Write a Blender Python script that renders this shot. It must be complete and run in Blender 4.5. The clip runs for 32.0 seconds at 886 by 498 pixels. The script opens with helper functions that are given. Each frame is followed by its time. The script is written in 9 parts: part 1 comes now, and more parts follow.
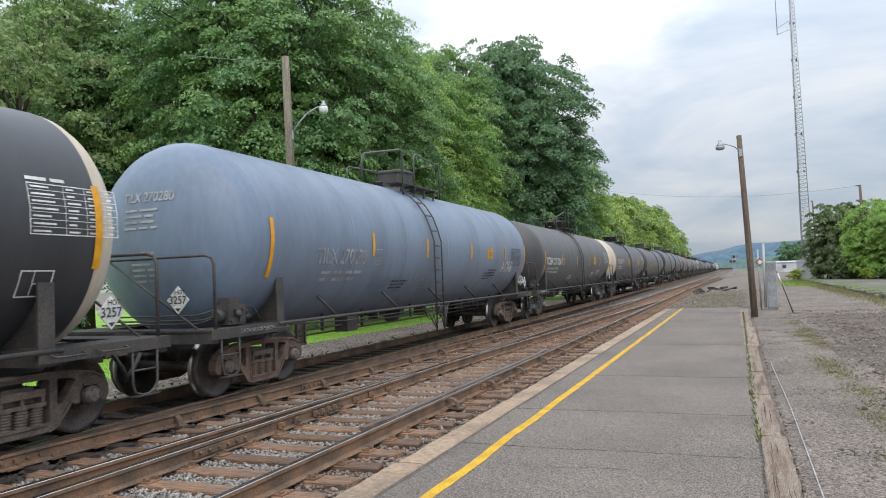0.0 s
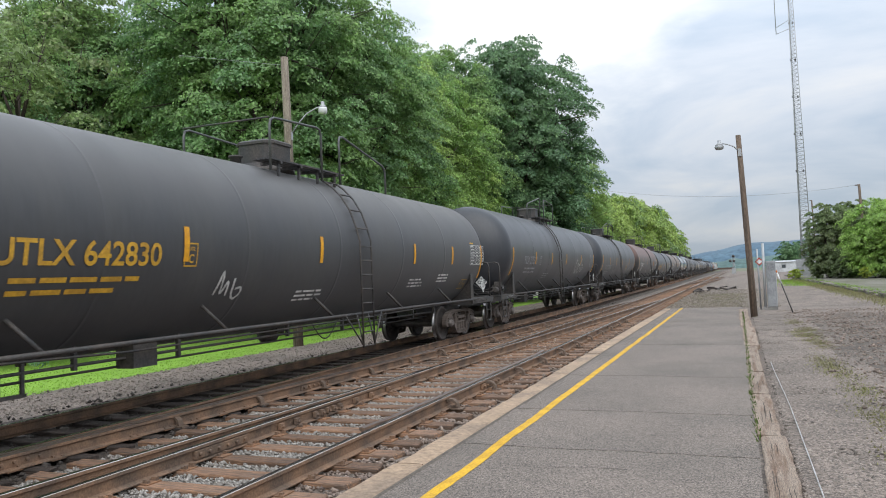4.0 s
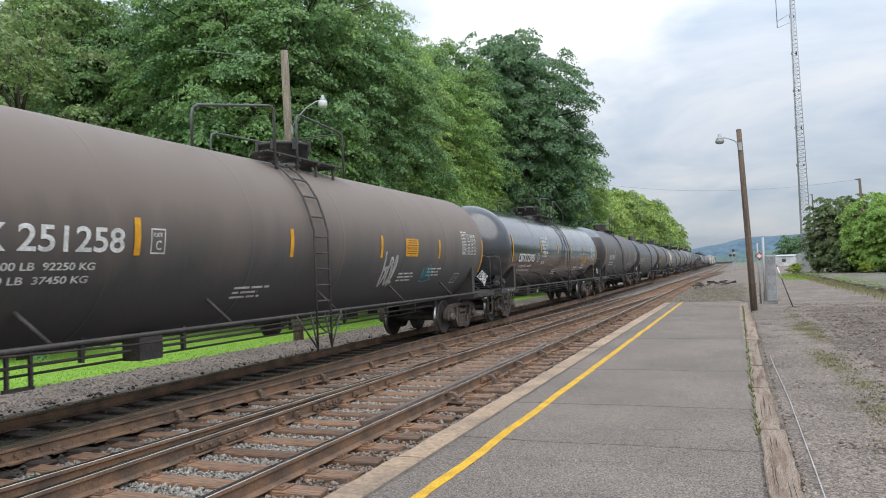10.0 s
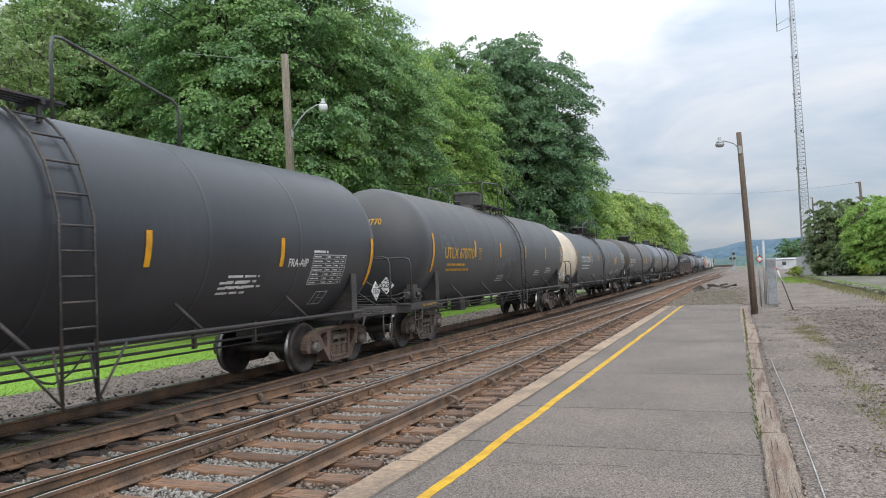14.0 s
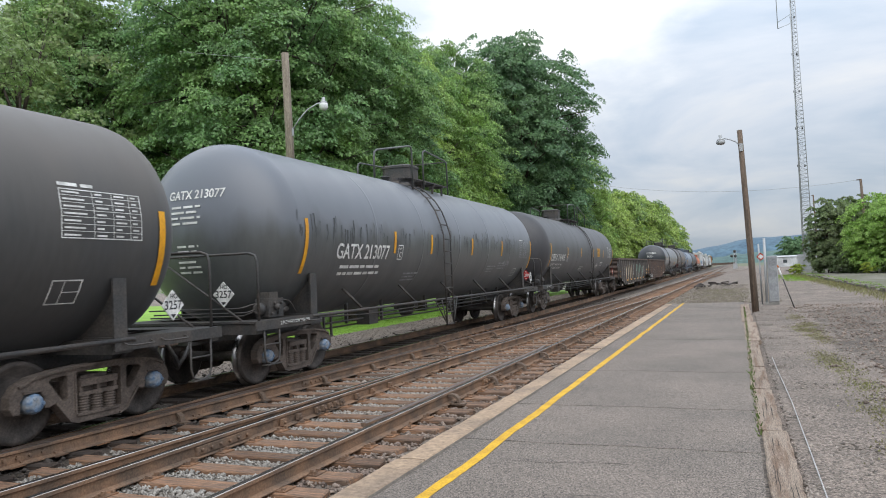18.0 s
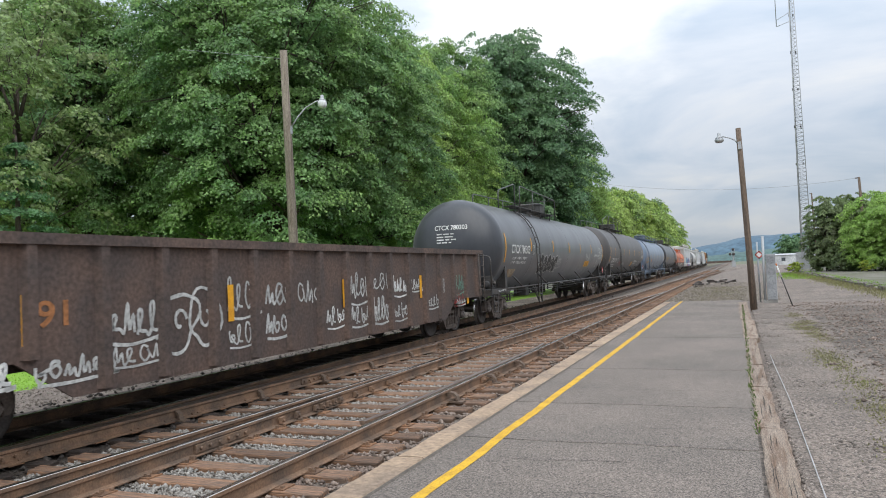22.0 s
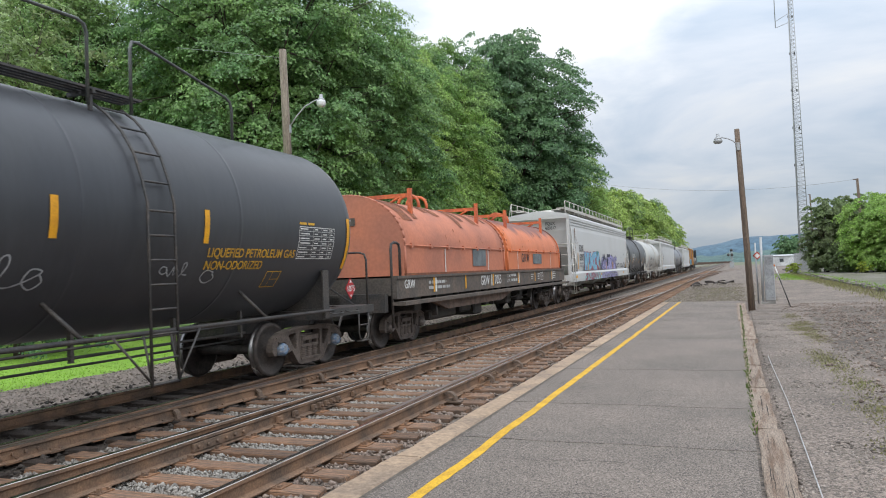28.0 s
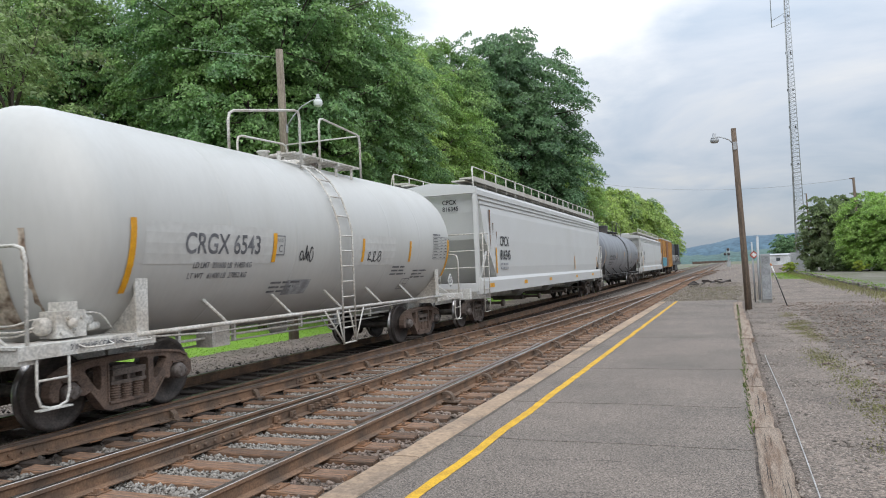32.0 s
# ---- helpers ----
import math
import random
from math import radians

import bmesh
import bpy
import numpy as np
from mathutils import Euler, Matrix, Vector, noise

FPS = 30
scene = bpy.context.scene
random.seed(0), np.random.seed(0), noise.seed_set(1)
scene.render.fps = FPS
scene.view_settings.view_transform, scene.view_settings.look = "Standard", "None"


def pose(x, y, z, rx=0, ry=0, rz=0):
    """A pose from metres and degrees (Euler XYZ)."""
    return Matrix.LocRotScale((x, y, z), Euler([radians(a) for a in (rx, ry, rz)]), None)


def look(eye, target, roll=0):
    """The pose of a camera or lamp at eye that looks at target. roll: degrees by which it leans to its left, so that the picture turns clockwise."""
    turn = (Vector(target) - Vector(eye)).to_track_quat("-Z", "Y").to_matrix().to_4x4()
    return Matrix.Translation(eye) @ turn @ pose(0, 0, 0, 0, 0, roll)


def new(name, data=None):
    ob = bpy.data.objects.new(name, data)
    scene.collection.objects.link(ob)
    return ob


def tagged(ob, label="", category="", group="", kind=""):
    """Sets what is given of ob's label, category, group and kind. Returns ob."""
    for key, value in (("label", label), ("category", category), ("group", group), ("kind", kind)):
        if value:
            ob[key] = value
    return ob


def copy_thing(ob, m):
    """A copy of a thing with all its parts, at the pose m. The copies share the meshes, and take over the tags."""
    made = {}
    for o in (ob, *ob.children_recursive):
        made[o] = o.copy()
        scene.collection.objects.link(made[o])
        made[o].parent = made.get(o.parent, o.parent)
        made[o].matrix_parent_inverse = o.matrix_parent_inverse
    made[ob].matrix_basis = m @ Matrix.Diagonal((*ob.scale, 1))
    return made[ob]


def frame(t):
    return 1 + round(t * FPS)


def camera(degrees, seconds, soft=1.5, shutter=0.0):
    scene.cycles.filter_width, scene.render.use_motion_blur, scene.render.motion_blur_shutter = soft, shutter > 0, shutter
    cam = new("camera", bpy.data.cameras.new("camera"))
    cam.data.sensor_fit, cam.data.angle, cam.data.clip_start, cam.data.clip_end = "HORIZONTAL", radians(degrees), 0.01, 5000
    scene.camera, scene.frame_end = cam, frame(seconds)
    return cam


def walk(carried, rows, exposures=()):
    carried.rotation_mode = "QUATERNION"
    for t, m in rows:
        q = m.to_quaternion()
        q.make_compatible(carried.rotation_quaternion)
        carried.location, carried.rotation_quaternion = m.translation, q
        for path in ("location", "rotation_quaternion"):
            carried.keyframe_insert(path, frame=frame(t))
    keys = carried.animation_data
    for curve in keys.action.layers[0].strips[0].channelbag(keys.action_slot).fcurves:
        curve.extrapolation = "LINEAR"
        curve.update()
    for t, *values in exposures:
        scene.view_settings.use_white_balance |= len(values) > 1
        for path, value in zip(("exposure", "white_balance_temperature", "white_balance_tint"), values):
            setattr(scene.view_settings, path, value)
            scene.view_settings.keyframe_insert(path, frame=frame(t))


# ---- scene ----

# ---- camera: a phone held still on the platform, turning a little ----
cam = camera(62.78, 32.0, soft=1.0, shutter=0.04)
EYE = (0.0, 0.0, 1.658)
# seconds, tilt, turn to the left, lean
TURNS = [
    (0, 92.34, 22.04, -2.26), (0.5, 92.35, 22.03, -2.28), (1, 92.36, 22.00, -2.40), (1.5, 92.32, 21.99, -2.39), (2, 92.34, 21.99, -2.39),
    (2.5, 92.36, 22.01, -2.40), (3, 92.37, 22.00, -2.40), (3.5, 92.38, 22.01, -2.40), (5.5, 92.30, 21.94, -2.38), (6, 92.30, 21.94, -2.36),
    (6.5, 92.30, 21.97, -2.35), (7, 92.29, 21.98, -2.39), (7.5, 92.22, 21.99, -2.41), (8, 92.15, 22.00, -2.41), (8.5, 92.07, 22.07, -2.32),
    (9, 92.01, 22.09, -2.23), (9.5, 91.95, 22.03, -2.33), (10, 91.89, 22.03, -2.35), (10.5, 91.84, 21.99, -2.41), (11, 91.82, 21.97, -2.31),
    (11.5, 91.87, 21.96, -2.31), (12, 91.93, 21.97, -2.30), (12.5, 91.96, 22.00, -2.30), (13, 92.02, 22.00, -2.33), (13.5, 92.09, 22.05, -2.38),
    (14, 92.16, 22.04, -2.39), (14.5, 92.19, 22.01, -2.33), (16.5, 92.13, 22.05, -2.68), (17, 92.06, 22.05, -2.61), (17.5, 92.04, 22.11, -2.55),
    (18, 92.03, 22.11, -2.51), (18.5, 92.03, 22.09, -2.45), (19, 91.97, 22.04, -2.36), (19.5, 91.84, 22.04, -2.33), (20, 91.84, 22.07, -2.43),
    (20.5, 91.84, 22.08, -2.40), (21, 91.86, 22.07, -2.35), (21.5, 91.87, 22.05, -2.39), (22, 91.87, 22.01, -2.50), (22.5, 91.84, 22.03, -2.42),
    (23, 91.83, 22.02, -2.40), (23.5, 91.84, 22.01, -2.42), (24, 91.84, 22.03, -2.41), (24.5, 91.84, 22.03, -2.41), (25, 91.83, 22.02, -2.39),
    (25.5, 91.83, 21.98, -2.38), (27.5, 91.81, 21.92, -2.40), (28, 91.84, 21.89, -2.29), (28.5, 91.82, 21.89, -2.35), (29, 91.81, 21.90, -2.34),
    (29.5, 91.77, 21.81, -2.51), (30, 91.73, 21.74, -2.46), (30.5, 91.73, 21.70, -2.43), (31, 91.75, 21.72, -2.31), (31.5, 91.79, 21.68, -2.43),
    (32, 91.81, 21.67, -2.40)]


def aim(tilt, turn, lean):
    return Matrix.Translation(EYE) @ Euler((radians(tilt), 0, radians(turn))).to_matrix().to_4x4() @ pose(0, 0, 0, 0, 0, lean)


walk(cam, [(t, aim(a, b, c)) for t, a, b, c in TURNS], exposures=[(0, 0.16), (28, 0.16), (30, 0.07), (32, 0.07)])

# ---- world, sun, exposure: high overcast ----
SUN_UP, SUN_TURN = radians(52), radians(200)
world = bpy.data.worlds.new("sky")
scene.world = world
world.use_nodes = True
wn, wl = world.node_tree.nodes, world.node_tree.links
wn.clear()


def wnode(kind, **props):
    n = wn.new(kind)
    for k, v in props.items():
        n.inputs[k].default_value = v
    return n


sky = wn.new("ShaderNodeTexSky")
sky.sky_type, sky.sun_disc = "NISHITA", False
sky.sun_elevation, sky.sun_rotation = SUN_UP, SUN_TURN
sky_bg = wn.new("ShaderNodeBackground")
sky_bg.inputs["Strength"].default_value = 0.1
wl.new(sky.outputs[0], sky_bg.inputs["Color"])
coord = wn.new("ShaderNodeTexCoord")
split = wn.new("ShaderNodeSeparateXYZ")
wl.new(coord.outputs["Generated"], split.inputs[0])
# cloud deck: directions flattened onto a plane overhead
lift = wn.new("ShaderNodeMath"); lift.operation = "MAXIMUM"; lift.inputs[1].default_value = 0.0
wl.new(split.outputs["Z"], lift.inputs[0])
lift2 = wn.new("ShaderNodeMath"); lift2.operation = "ADD"; lift2.inputs[1].default_value = 0.22
wl.new(lift.outputs[0], lift2.inputs[0])
px = wn.new("ShaderNodeMath"); px.operation = "DIVIDE"
py = wn.new("ShaderNodeMath"); py.operation = "DIVIDE"
wl.new(split.outputs["X"], px.inputs[0]); wl.new(lift2.outputs[0], px.inputs[1])
wl.new(split.outputs["Y"], py.inputs[0]); wl.new(lift2.outputs[0], py.inputs[1])
deck = wn.new("ShaderNodeCombineXYZ")
wl.new(px.outputs[0], deck.inputs[0]); wl.new(py.outputs[0], deck.inputs[1])
puff = wnode("ShaderNodeTexNoise", Scale=1.25, Detail=8.0, Roughness=0.55, Distortion=0.4)
wl.new(deck.outputs[0], puff.inputs["Vector"])
shape = wn.new("ShaderNodeValToRGB")
shape.color_ramp.elements[0].position, shape.color_ramp.elements[0].color = 0.40, (0.57, 0.665, 0.79, 1)
shape.color_ramp.elements[1].position, shape.color_ramp.elements[1].color = 0.68, (0.92, 0.925, 0.93, 1)
mid = shape.color_ramp.elements.new(0.53); mid.color = (0.73, 0.79, 0.88, 1)
wl.new(puff.outputs["Fac"], shape.inputs[0])
# thin bright cloud low in the north, ragged at its rim
aimed = wn.new("ShaderNodeVectorMath"); aimed.operation = "DOT_PRODUCT"
aimed.inputs[1].default_value = Vector((-0.20, 0.92, 0.36)).normalized()
wl.new(coord.outputs["Generated"], aimed.inputs[0])
rag = wnode("ShaderNodeTexNoise", Scale=2.2, Detail=6.0, Roughness=0.55)
wl.new(deck.outputs[0], rag.inputs["Vector"])
sway = wn.new("ShaderNodeMath"); sway.operation = "MULTIPLY_ADD"; sway.inputs[1].default_value = 0.045
wl.new(rag.outputs["Fac"], sway.inputs[0]); wl.new(aimed.outputs["Value"], sway.inputs[2])
thin = wn.new("ShaderNodeMapRange"); thin.interpolation_type = "SMOOTHSTEP"
thin.inputs["From Min"].default_value, thin.inputs["From Max"].default_value = 1.003, 1.026
wl.new(sway.outputs[0], thin.inputs["Value"])
bright = wn.new("ShaderNodeMix"); bright.data_type = "RGBA"
bright.inputs["B"].default_value = (1.10, 1.10, 1.09, 1)
wl.new(thin.outputs[0], bright.inputs["Factor"]); wl.new(shape.outputs[0], bright.inputs["A"])
cloud_bg = wn.new("ShaderNodeBackground")
# an overcast dome is three times as bright overhead as at the horizon
dome = wn.new("ShaderNodeMath"); dome.operation = "MULTIPLY_ADD"
dome.inputs[1].default_value, dome.inputs[2].default_value = 1.92, 0.55
wl.new(lift.outputs[0], dome.inputs[0]); wl.new(dome.outputs[0], cloud_bg.inputs["Strength"])
wl.new(bright.outputs["Result"], cloud_bg.inputs["Color"])
blend = wn.new("ShaderNodeMixShader")
blend.inputs[0].default_value = 0.9
wl.new(sky_bg.outputs[0], blend.inputs[1]); wl.new(cloud_bg.outputs[0], blend.inputs[2])
wout = wn.new("ShaderNodeOutputWorld")
wl.new(blend.outputs[0], wout.inputs[0])

sun = new("sun", bpy.data.lights.new("sun", "SUN"))
sun.data.energy, sun.data.angle, sun.data.color = 1.4, radians(60), (1.0, 0.97, 0.92)
sun.matrix_world = look((30, -40, 60), (0, 5, 0))

# ---- materials ----
MATS = {}


def surface(name, color, rough=0.7, metal=0.0, second=None, scale=3.0, spread=(0.4, 0.62), fine=40.0, grain=0.25, bump=0.2, depth=0.01,
            octaves=4.0, keep=0.5, cells=None, streak=None, per_object=0.0, per_island=0.0, spec=0.5):
    """Paint, stone, wood or metal: two colours by broad stains, fine grain, relief. streak: stretches the stains (x, y, z)."""
    if name in MATS:
        return MATS[name]
    m = bpy.data.materials.new(name)
    m.use_nodes = True
    n, l = m.node_tree.nodes, m.node_tree.links
    b = n["Principled BSDF"]
    b.inputs["Roughness"].default_value, b.inputs["Metallic"].default_value = rough, metal
    b.inputs["Specular IOR Level"].default_value = spec
    tc = n.new("ShaderNodeTexCoord")
    mp = n.new("ShaderNodeMapping")
    mp.inputs["Scale"].default_value = streak or (1, 1, 1)
    l.new(tc.outputs["Object"], mp.inputs["Vector"])
    stain = n.new("ShaderNodeTexNoise")
    stain.inputs["Scale"].default_value, stain.inputs["Detail"].default_value = scale, 6.0
    l.new(mp.outputs[0], stain.inputs["Vector"])
    ramp = n.new("ShaderNodeMapRange")
    ramp.inputs["From Min"].default_value, ramp.inputs["From Max"].default_value = spread
    l.new(stain.outputs["Fac"], ramp.inputs["Value"])
    mix = n.new("ShaderNodeMix"); mix.data_type = "RGBA"
    mix.inputs["A"].default_value = (*color, 1)
    mix.inputs["B"].default_value = (*(second or [c * 0.7 for c in color]), 1)
    l.new(ramp.outputs[0], mix.inputs["Factor"])
    gr = n.new("ShaderNodeTexNoise")
    gr.inputs["Scale"].default_value, gr.inputs["Detail"].default_value, gr.inputs["Roughness"].default_value = fine, octaves, keep
    l.new(mp.outputs[0] if streak else tc.outputs["Object"], gr.inputs["Vector"])
    hsv = n.new("ShaderNodeHueSaturation")
    l.new(mix.outputs["Result"], hsv.inputs["Color"])
    val = n.new("ShaderNodeMapRange")
    val.inputs["From Min"].default_value, val.inputs["From Max"].default_value = 0.34, 0.66
    val.inputs["To Min"].default_value, val.inputs["To Max"].default_value = 1 - grain, 1 + grain
    l.new(gr.outputs["Fac"], val.inputs["Value"])
    last = val.outputs[0]
    for amount, source in ((per_object, ("ShaderNodeObjectInfo", "Random")), (per_island, ("ShaderNodeNewGeometry", "Random Per Island"))):
        if amount:
            info = n.new(source[0])
            r = n.new("ShaderNodeMapRange")
            r.inputs["To Min"].default_value, r.inputs["To Max"].default_value = 1 - amount, 1 + amount
            l.new(info.outputs[source[1]], r.inputs["Value"])
            mul = n.new("ShaderNodeMath"); mul.operation = "MULTIPLY"
            l.new(last, mul.inputs[0]); l.new(r.outputs[0], mul.inputs[1])
            last = mul.outputs[0]
    if cells:
        # single grains, each with a shade of its own
        vo, sc, cm = n.new("ShaderNodeTexVoronoi"), n.new("ShaderNodeSeparateColor"), n.new("ShaderNodeMapRange")
        vo.inputs["Scale"].default_value = cells[0]
        cm.inputs["To Min"].default_value, cm.inputs["To Max"].default_value = 1 - cells[1], 1 + cells[1]
        mul = n.new("ShaderNodeMath"); mul.operation = "MULTIPLY"
        l.new(tc.outputs["Object"], vo.inputs["Vector"]); l.new(vo.outputs["Color"], sc.inputs[0]); l.new(sc.outputs[0], cm.inputs["Value"])
        l.new(last, mul.inputs[0]); l.new(cm.outputs[0], mul.inputs[1])
        last = mul.outputs[0]
    l.new(last, hsv.inputs["Value"])
    l.new(hsv.outputs[0], b.inputs["Base Color"])
    if bump:
        bp = n.new("ShaderNodeBump")
        bp.inputs["Strength"].default_value, bp.inputs["Distance"].default_value = bump, depth
        l.new(gr.outputs["Fac"], bp.inputs["Height"])
        l.new(bp.outputs[0], b.inputs["Normal"])
    rr = n.new("ShaderNodeMapRange")
    rr.inputs["To Min"].default_value, rr.inputs["To Max"].default_value = max(0.05, rough - 0.12), min(1, rough + 0.12)
    l.new(stain.outputs["Fac"], rr.inputs["Value"])
    l.new(rr.outputs[0], b.inputs["Roughness"])
    MATS[name] = m
    return m


def foliage(name, color, second):
    if name in MATS:
        return MATS[name]
    m = surface(name, color, rough=0.5, second=second, scale=0.35, spread=(0.35, 0.65), fine=3, grain=0.25, bump=0, per_island=0.42, spec=0.55)
    n, l = m.node_tree.nodes, m.node_tree.links
    b = n["Principled BSDF"]
    tr = n.new("ShaderNodeBsdfTranslucent")
    mx = n.new("ShaderNodeMixShader")
    mx.inputs[0].default_value = 0.45
    src = b.inputs["Base Color"].links[0].from_socket
    l.new(src, tr.inputs["Color"])
    l.new(b.outputs[0], mx.inputs[1]); l.new(tr.outputs[0], mx.inputs[2])
    l.new(mx.outputs[0], n["Material Output"].inputs["Surface"])
    return m


def shell_paint(name, color, dirt, rough=0.4, upper_tint=None, haze=0.10, grain=0.07):
    """Tank paint: vertical run marks, an upper-half second colour by its own stain."""
    if name in MATS:
        return MATS[name]
    m = surface(name, color, rough=rough, second=dirt, scale=1.0, spread=(0.42, 0.75), fine=9, grain=grain, bump=0.05, depth=0.004, streak=(1.0, 1.6, 0.35))
    skin = m.node_tree.nodes["Principled BSDF"]
    skin.inputs["Sheen Weight"].default_value, skin.inputs["Sheen Roughness"].default_value = haze, 0.45
    if upper_tint:
        # second colour on the upper half, ragged at its lower edge: road-dusty, rusty, slate bluish
        n, l = m.node_tree.nodes, m.node_tree.links
        base = n["Principled BSDF"].inputs["Base Color"]
        src = base.links[0].from_socket
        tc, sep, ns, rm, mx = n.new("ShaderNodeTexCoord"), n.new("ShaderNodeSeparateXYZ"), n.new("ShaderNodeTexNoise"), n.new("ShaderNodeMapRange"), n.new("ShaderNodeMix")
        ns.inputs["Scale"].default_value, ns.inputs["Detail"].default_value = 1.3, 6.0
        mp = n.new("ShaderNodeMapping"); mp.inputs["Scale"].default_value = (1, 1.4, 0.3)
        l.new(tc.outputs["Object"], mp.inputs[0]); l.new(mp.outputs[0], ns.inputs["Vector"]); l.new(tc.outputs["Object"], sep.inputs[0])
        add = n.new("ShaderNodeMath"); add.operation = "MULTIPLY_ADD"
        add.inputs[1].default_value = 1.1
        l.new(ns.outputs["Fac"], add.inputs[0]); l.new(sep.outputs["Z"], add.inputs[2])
        rm.inputs["From Min"].default_value, rm.inputs["From Max"].default_value = upper_tint[1] + 0.55, upper_tint[2] + 0.55
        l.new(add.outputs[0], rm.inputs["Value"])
        mx.data_type = "RGBA"; mx.inputs["B"].default_value = (*upper_tint[0], 1)
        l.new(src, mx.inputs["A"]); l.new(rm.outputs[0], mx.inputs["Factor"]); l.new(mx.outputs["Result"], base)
    return m


asphalt = surface("asphalt", (0.182, 0.150, 0.126), 0.9, second=(0.138, 0.117, 0.100), scale=0.55, spread=(0.38, 0.66), fine=55, grain=0.5, bump=0.7, depth=0.007, octaves=6, keep=0.78, cells=(110, 0.72))
concrete = surface("kerb_concrete", (0.375, 0.268, 0.180), 0.9, second=(0.265, 0.195, 0.140), scale=1.6, fine=16, octaves=8, keep=0.75, grain=0.35, bump=0.4, depth=0.006, per_object=0.12)
yellow_paint = surface("yellow_paint", (0.62, 0.36, 0.015), 0.75, second=(0.50, 0.28, 0.02), scale=5, fine=60, grain=0.2, bump=0.3, depth=0.004)
timber_mat = surface("weathered_timber", (0.285, 0.222, 0.172), 0.9, second=(0.175, 0.112, 0.076), scale=1.6, spread=(0.46, 0.66), fine=22, grain=0.6, bump=1.0, depth=0.016, octaves=6, keep=0.7, streak=(9, 0.7, 9), per_object=0.15)
tie_mat = surface("tie_wood", (0.238, 0.132, 0.077), 0.95, second=(0.125, 0.085, 0.062), scale=3, fine=14, grain=0.45, bump=0.8, depth=0.012, streak=(0.7, 9, 9), per_object=0.3)
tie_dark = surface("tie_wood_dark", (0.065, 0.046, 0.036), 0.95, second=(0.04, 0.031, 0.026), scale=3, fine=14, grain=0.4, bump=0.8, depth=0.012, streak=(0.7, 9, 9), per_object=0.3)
rust = surface("rail_rust", (0.228, 0.136, 0.083), 0.85, second=(0.125, 0.086, 0.062), scale=3, fine=50, grain=0.25, bump=0.3, depth=0.004)
rust_dark = surface("brace_rust", (0.155, 0.105, 0.074), 0.85, second=(0.105, 0.075, 0.055), scale=3, fine=50, grain=0.25, bump=0.3, depth=0.004)
rust_orange = surface("orange_rust", (0.25, 0.125, 0.062), 0.9, second=(0.13, 0.078, 0.05), scale=4, fine=50, grain=0.3, bump=0.4, depth=0.004)
rail_top = surface("rail_head_steel", (0.60, 0.56, 0.52), 0.25, 1.0, second=(0.37, 0.31, 0.27), scale=2, fine=40, grain=0.12, bump=0.05, streak=(20, 0.6, 1))
rail_dull = surface("rail_head_dull", (0.23, 0.19, 0.17), 0.45, 0.7, second=(0.16, 0.11, 0.09), scale=2, fine=40, grain=0.15, bump=0.05, streak=(20, 0.6, 1))
ballast_mat = surface("ballast_ground", (0.19, 0.155, 0.125), 1.0, second=(0.13, 0.105, 0.085), scale=1.1, fine=38, grain=0.55, bump=1.0, depth=0.03)
stone_mat = surface("ballast_stone", (0.285, 0.265, 0.238), 0.95, second=(0.215, 0.194, 0.17), scale=8, fine=60, grain=0.25, bump=0.4, per_island=0.30)
stone_brown = surface("brown_stone", (0.23, 0.18, 0.145), 0.95, second=(0.15, 0.11, 0.09), scale=8, fine=60, grain=0.3, bump=0.4, per_island=0.4)
gravel_mat = surface("gravel_ground", (0.203, 0.164, 0.136), 1.0, second=(0.142, 0.116, 0.097), scale=0.6, fine=34, grain=0.5, bump=0.9, depth=0.012, octaves=7, keep=0.75, cells=(60, 0.6))
grass_mat = surface("grass_turf", (0.20, 0.36, 0.035), 0.9, second=(0.17, 0.31, 0.03), scale=0.6, fine=25, grain=0.18, bump=0.5, depth=0.02)
blade_mat = foliage("grass_blades", (0.24, 0.42, 0.04), (0.19, 0.34, 0.035))
pole_wood = surface("pole_wood", (0.235, 0.20, 0.155), 0.9, second=(0.16, 0.13, 0.10), scale=2, fine=14, grain=0.4, bump=0.6, streak=(9, 9, 0.6))
pole_brown = surface("pole_wood_brown", (0.155, 0.110, 0.080), 0.9, second=(0.10, 0.078, 0.060), scale=2, fine=14, grain=0.4, bump=0.6, streak=(9, 9, 0.6))
steel_grey = surface("galvanised_steel", (0.40, 0.41, 0.42), 0.55, 0.35, second=(0.36, 0.37, 0.38), scale=1.2, fine=30, grain=0.06, bump=0.03)
lamp_white = surface("lamp_glass", (0.75, 0.76, 0.76), 0.3, fine=30, grain=0.05, bump=0)
# paler copy of the black steel: sky light on the rails put into the colour
rail_steel_lit = surface("hand_rail_steel_lit", (0.095, 0.10, 0.095), 0.4, 0.2, second=(0.07, 0.075, 0.07), scale=4, fine=30, grain=0.2, bump=0.1)
black_steel = surface("black_underframe", (0.042, 0.041, 0.041), 0.6, second=(0.070, 0.060, 0.053), scale=3, fine=30, grain=0.3, bump=0.2)
truck_mat = surface("truck_casting", (0.125, 0.098, 0.082), 0.8, second=(0.078, 0.062, 0.053), scale=5, fine=40, grain=0.35, bump=0.4)
truck_rust = surface("truck_casting_rusty", (0.165, 0.112, 0.085), 0.85, second=(0.10, 0.072, 0.058), scale=5, fine=40, grain=0.35, bump=0.4)
wheel_mat = surface("wheel_steel", (0.085, 0.070, 0.062), 0.65, 0.3, second=(0.05, 0.043, 0.039), scale=6, fine=40, grain=0.3, bump=0.2)
tread_mat = surface("wheel_tread", (0.35, 0.34, 0.34), 0.3, 1.0, fine=30, grain=0.1, bump=0)
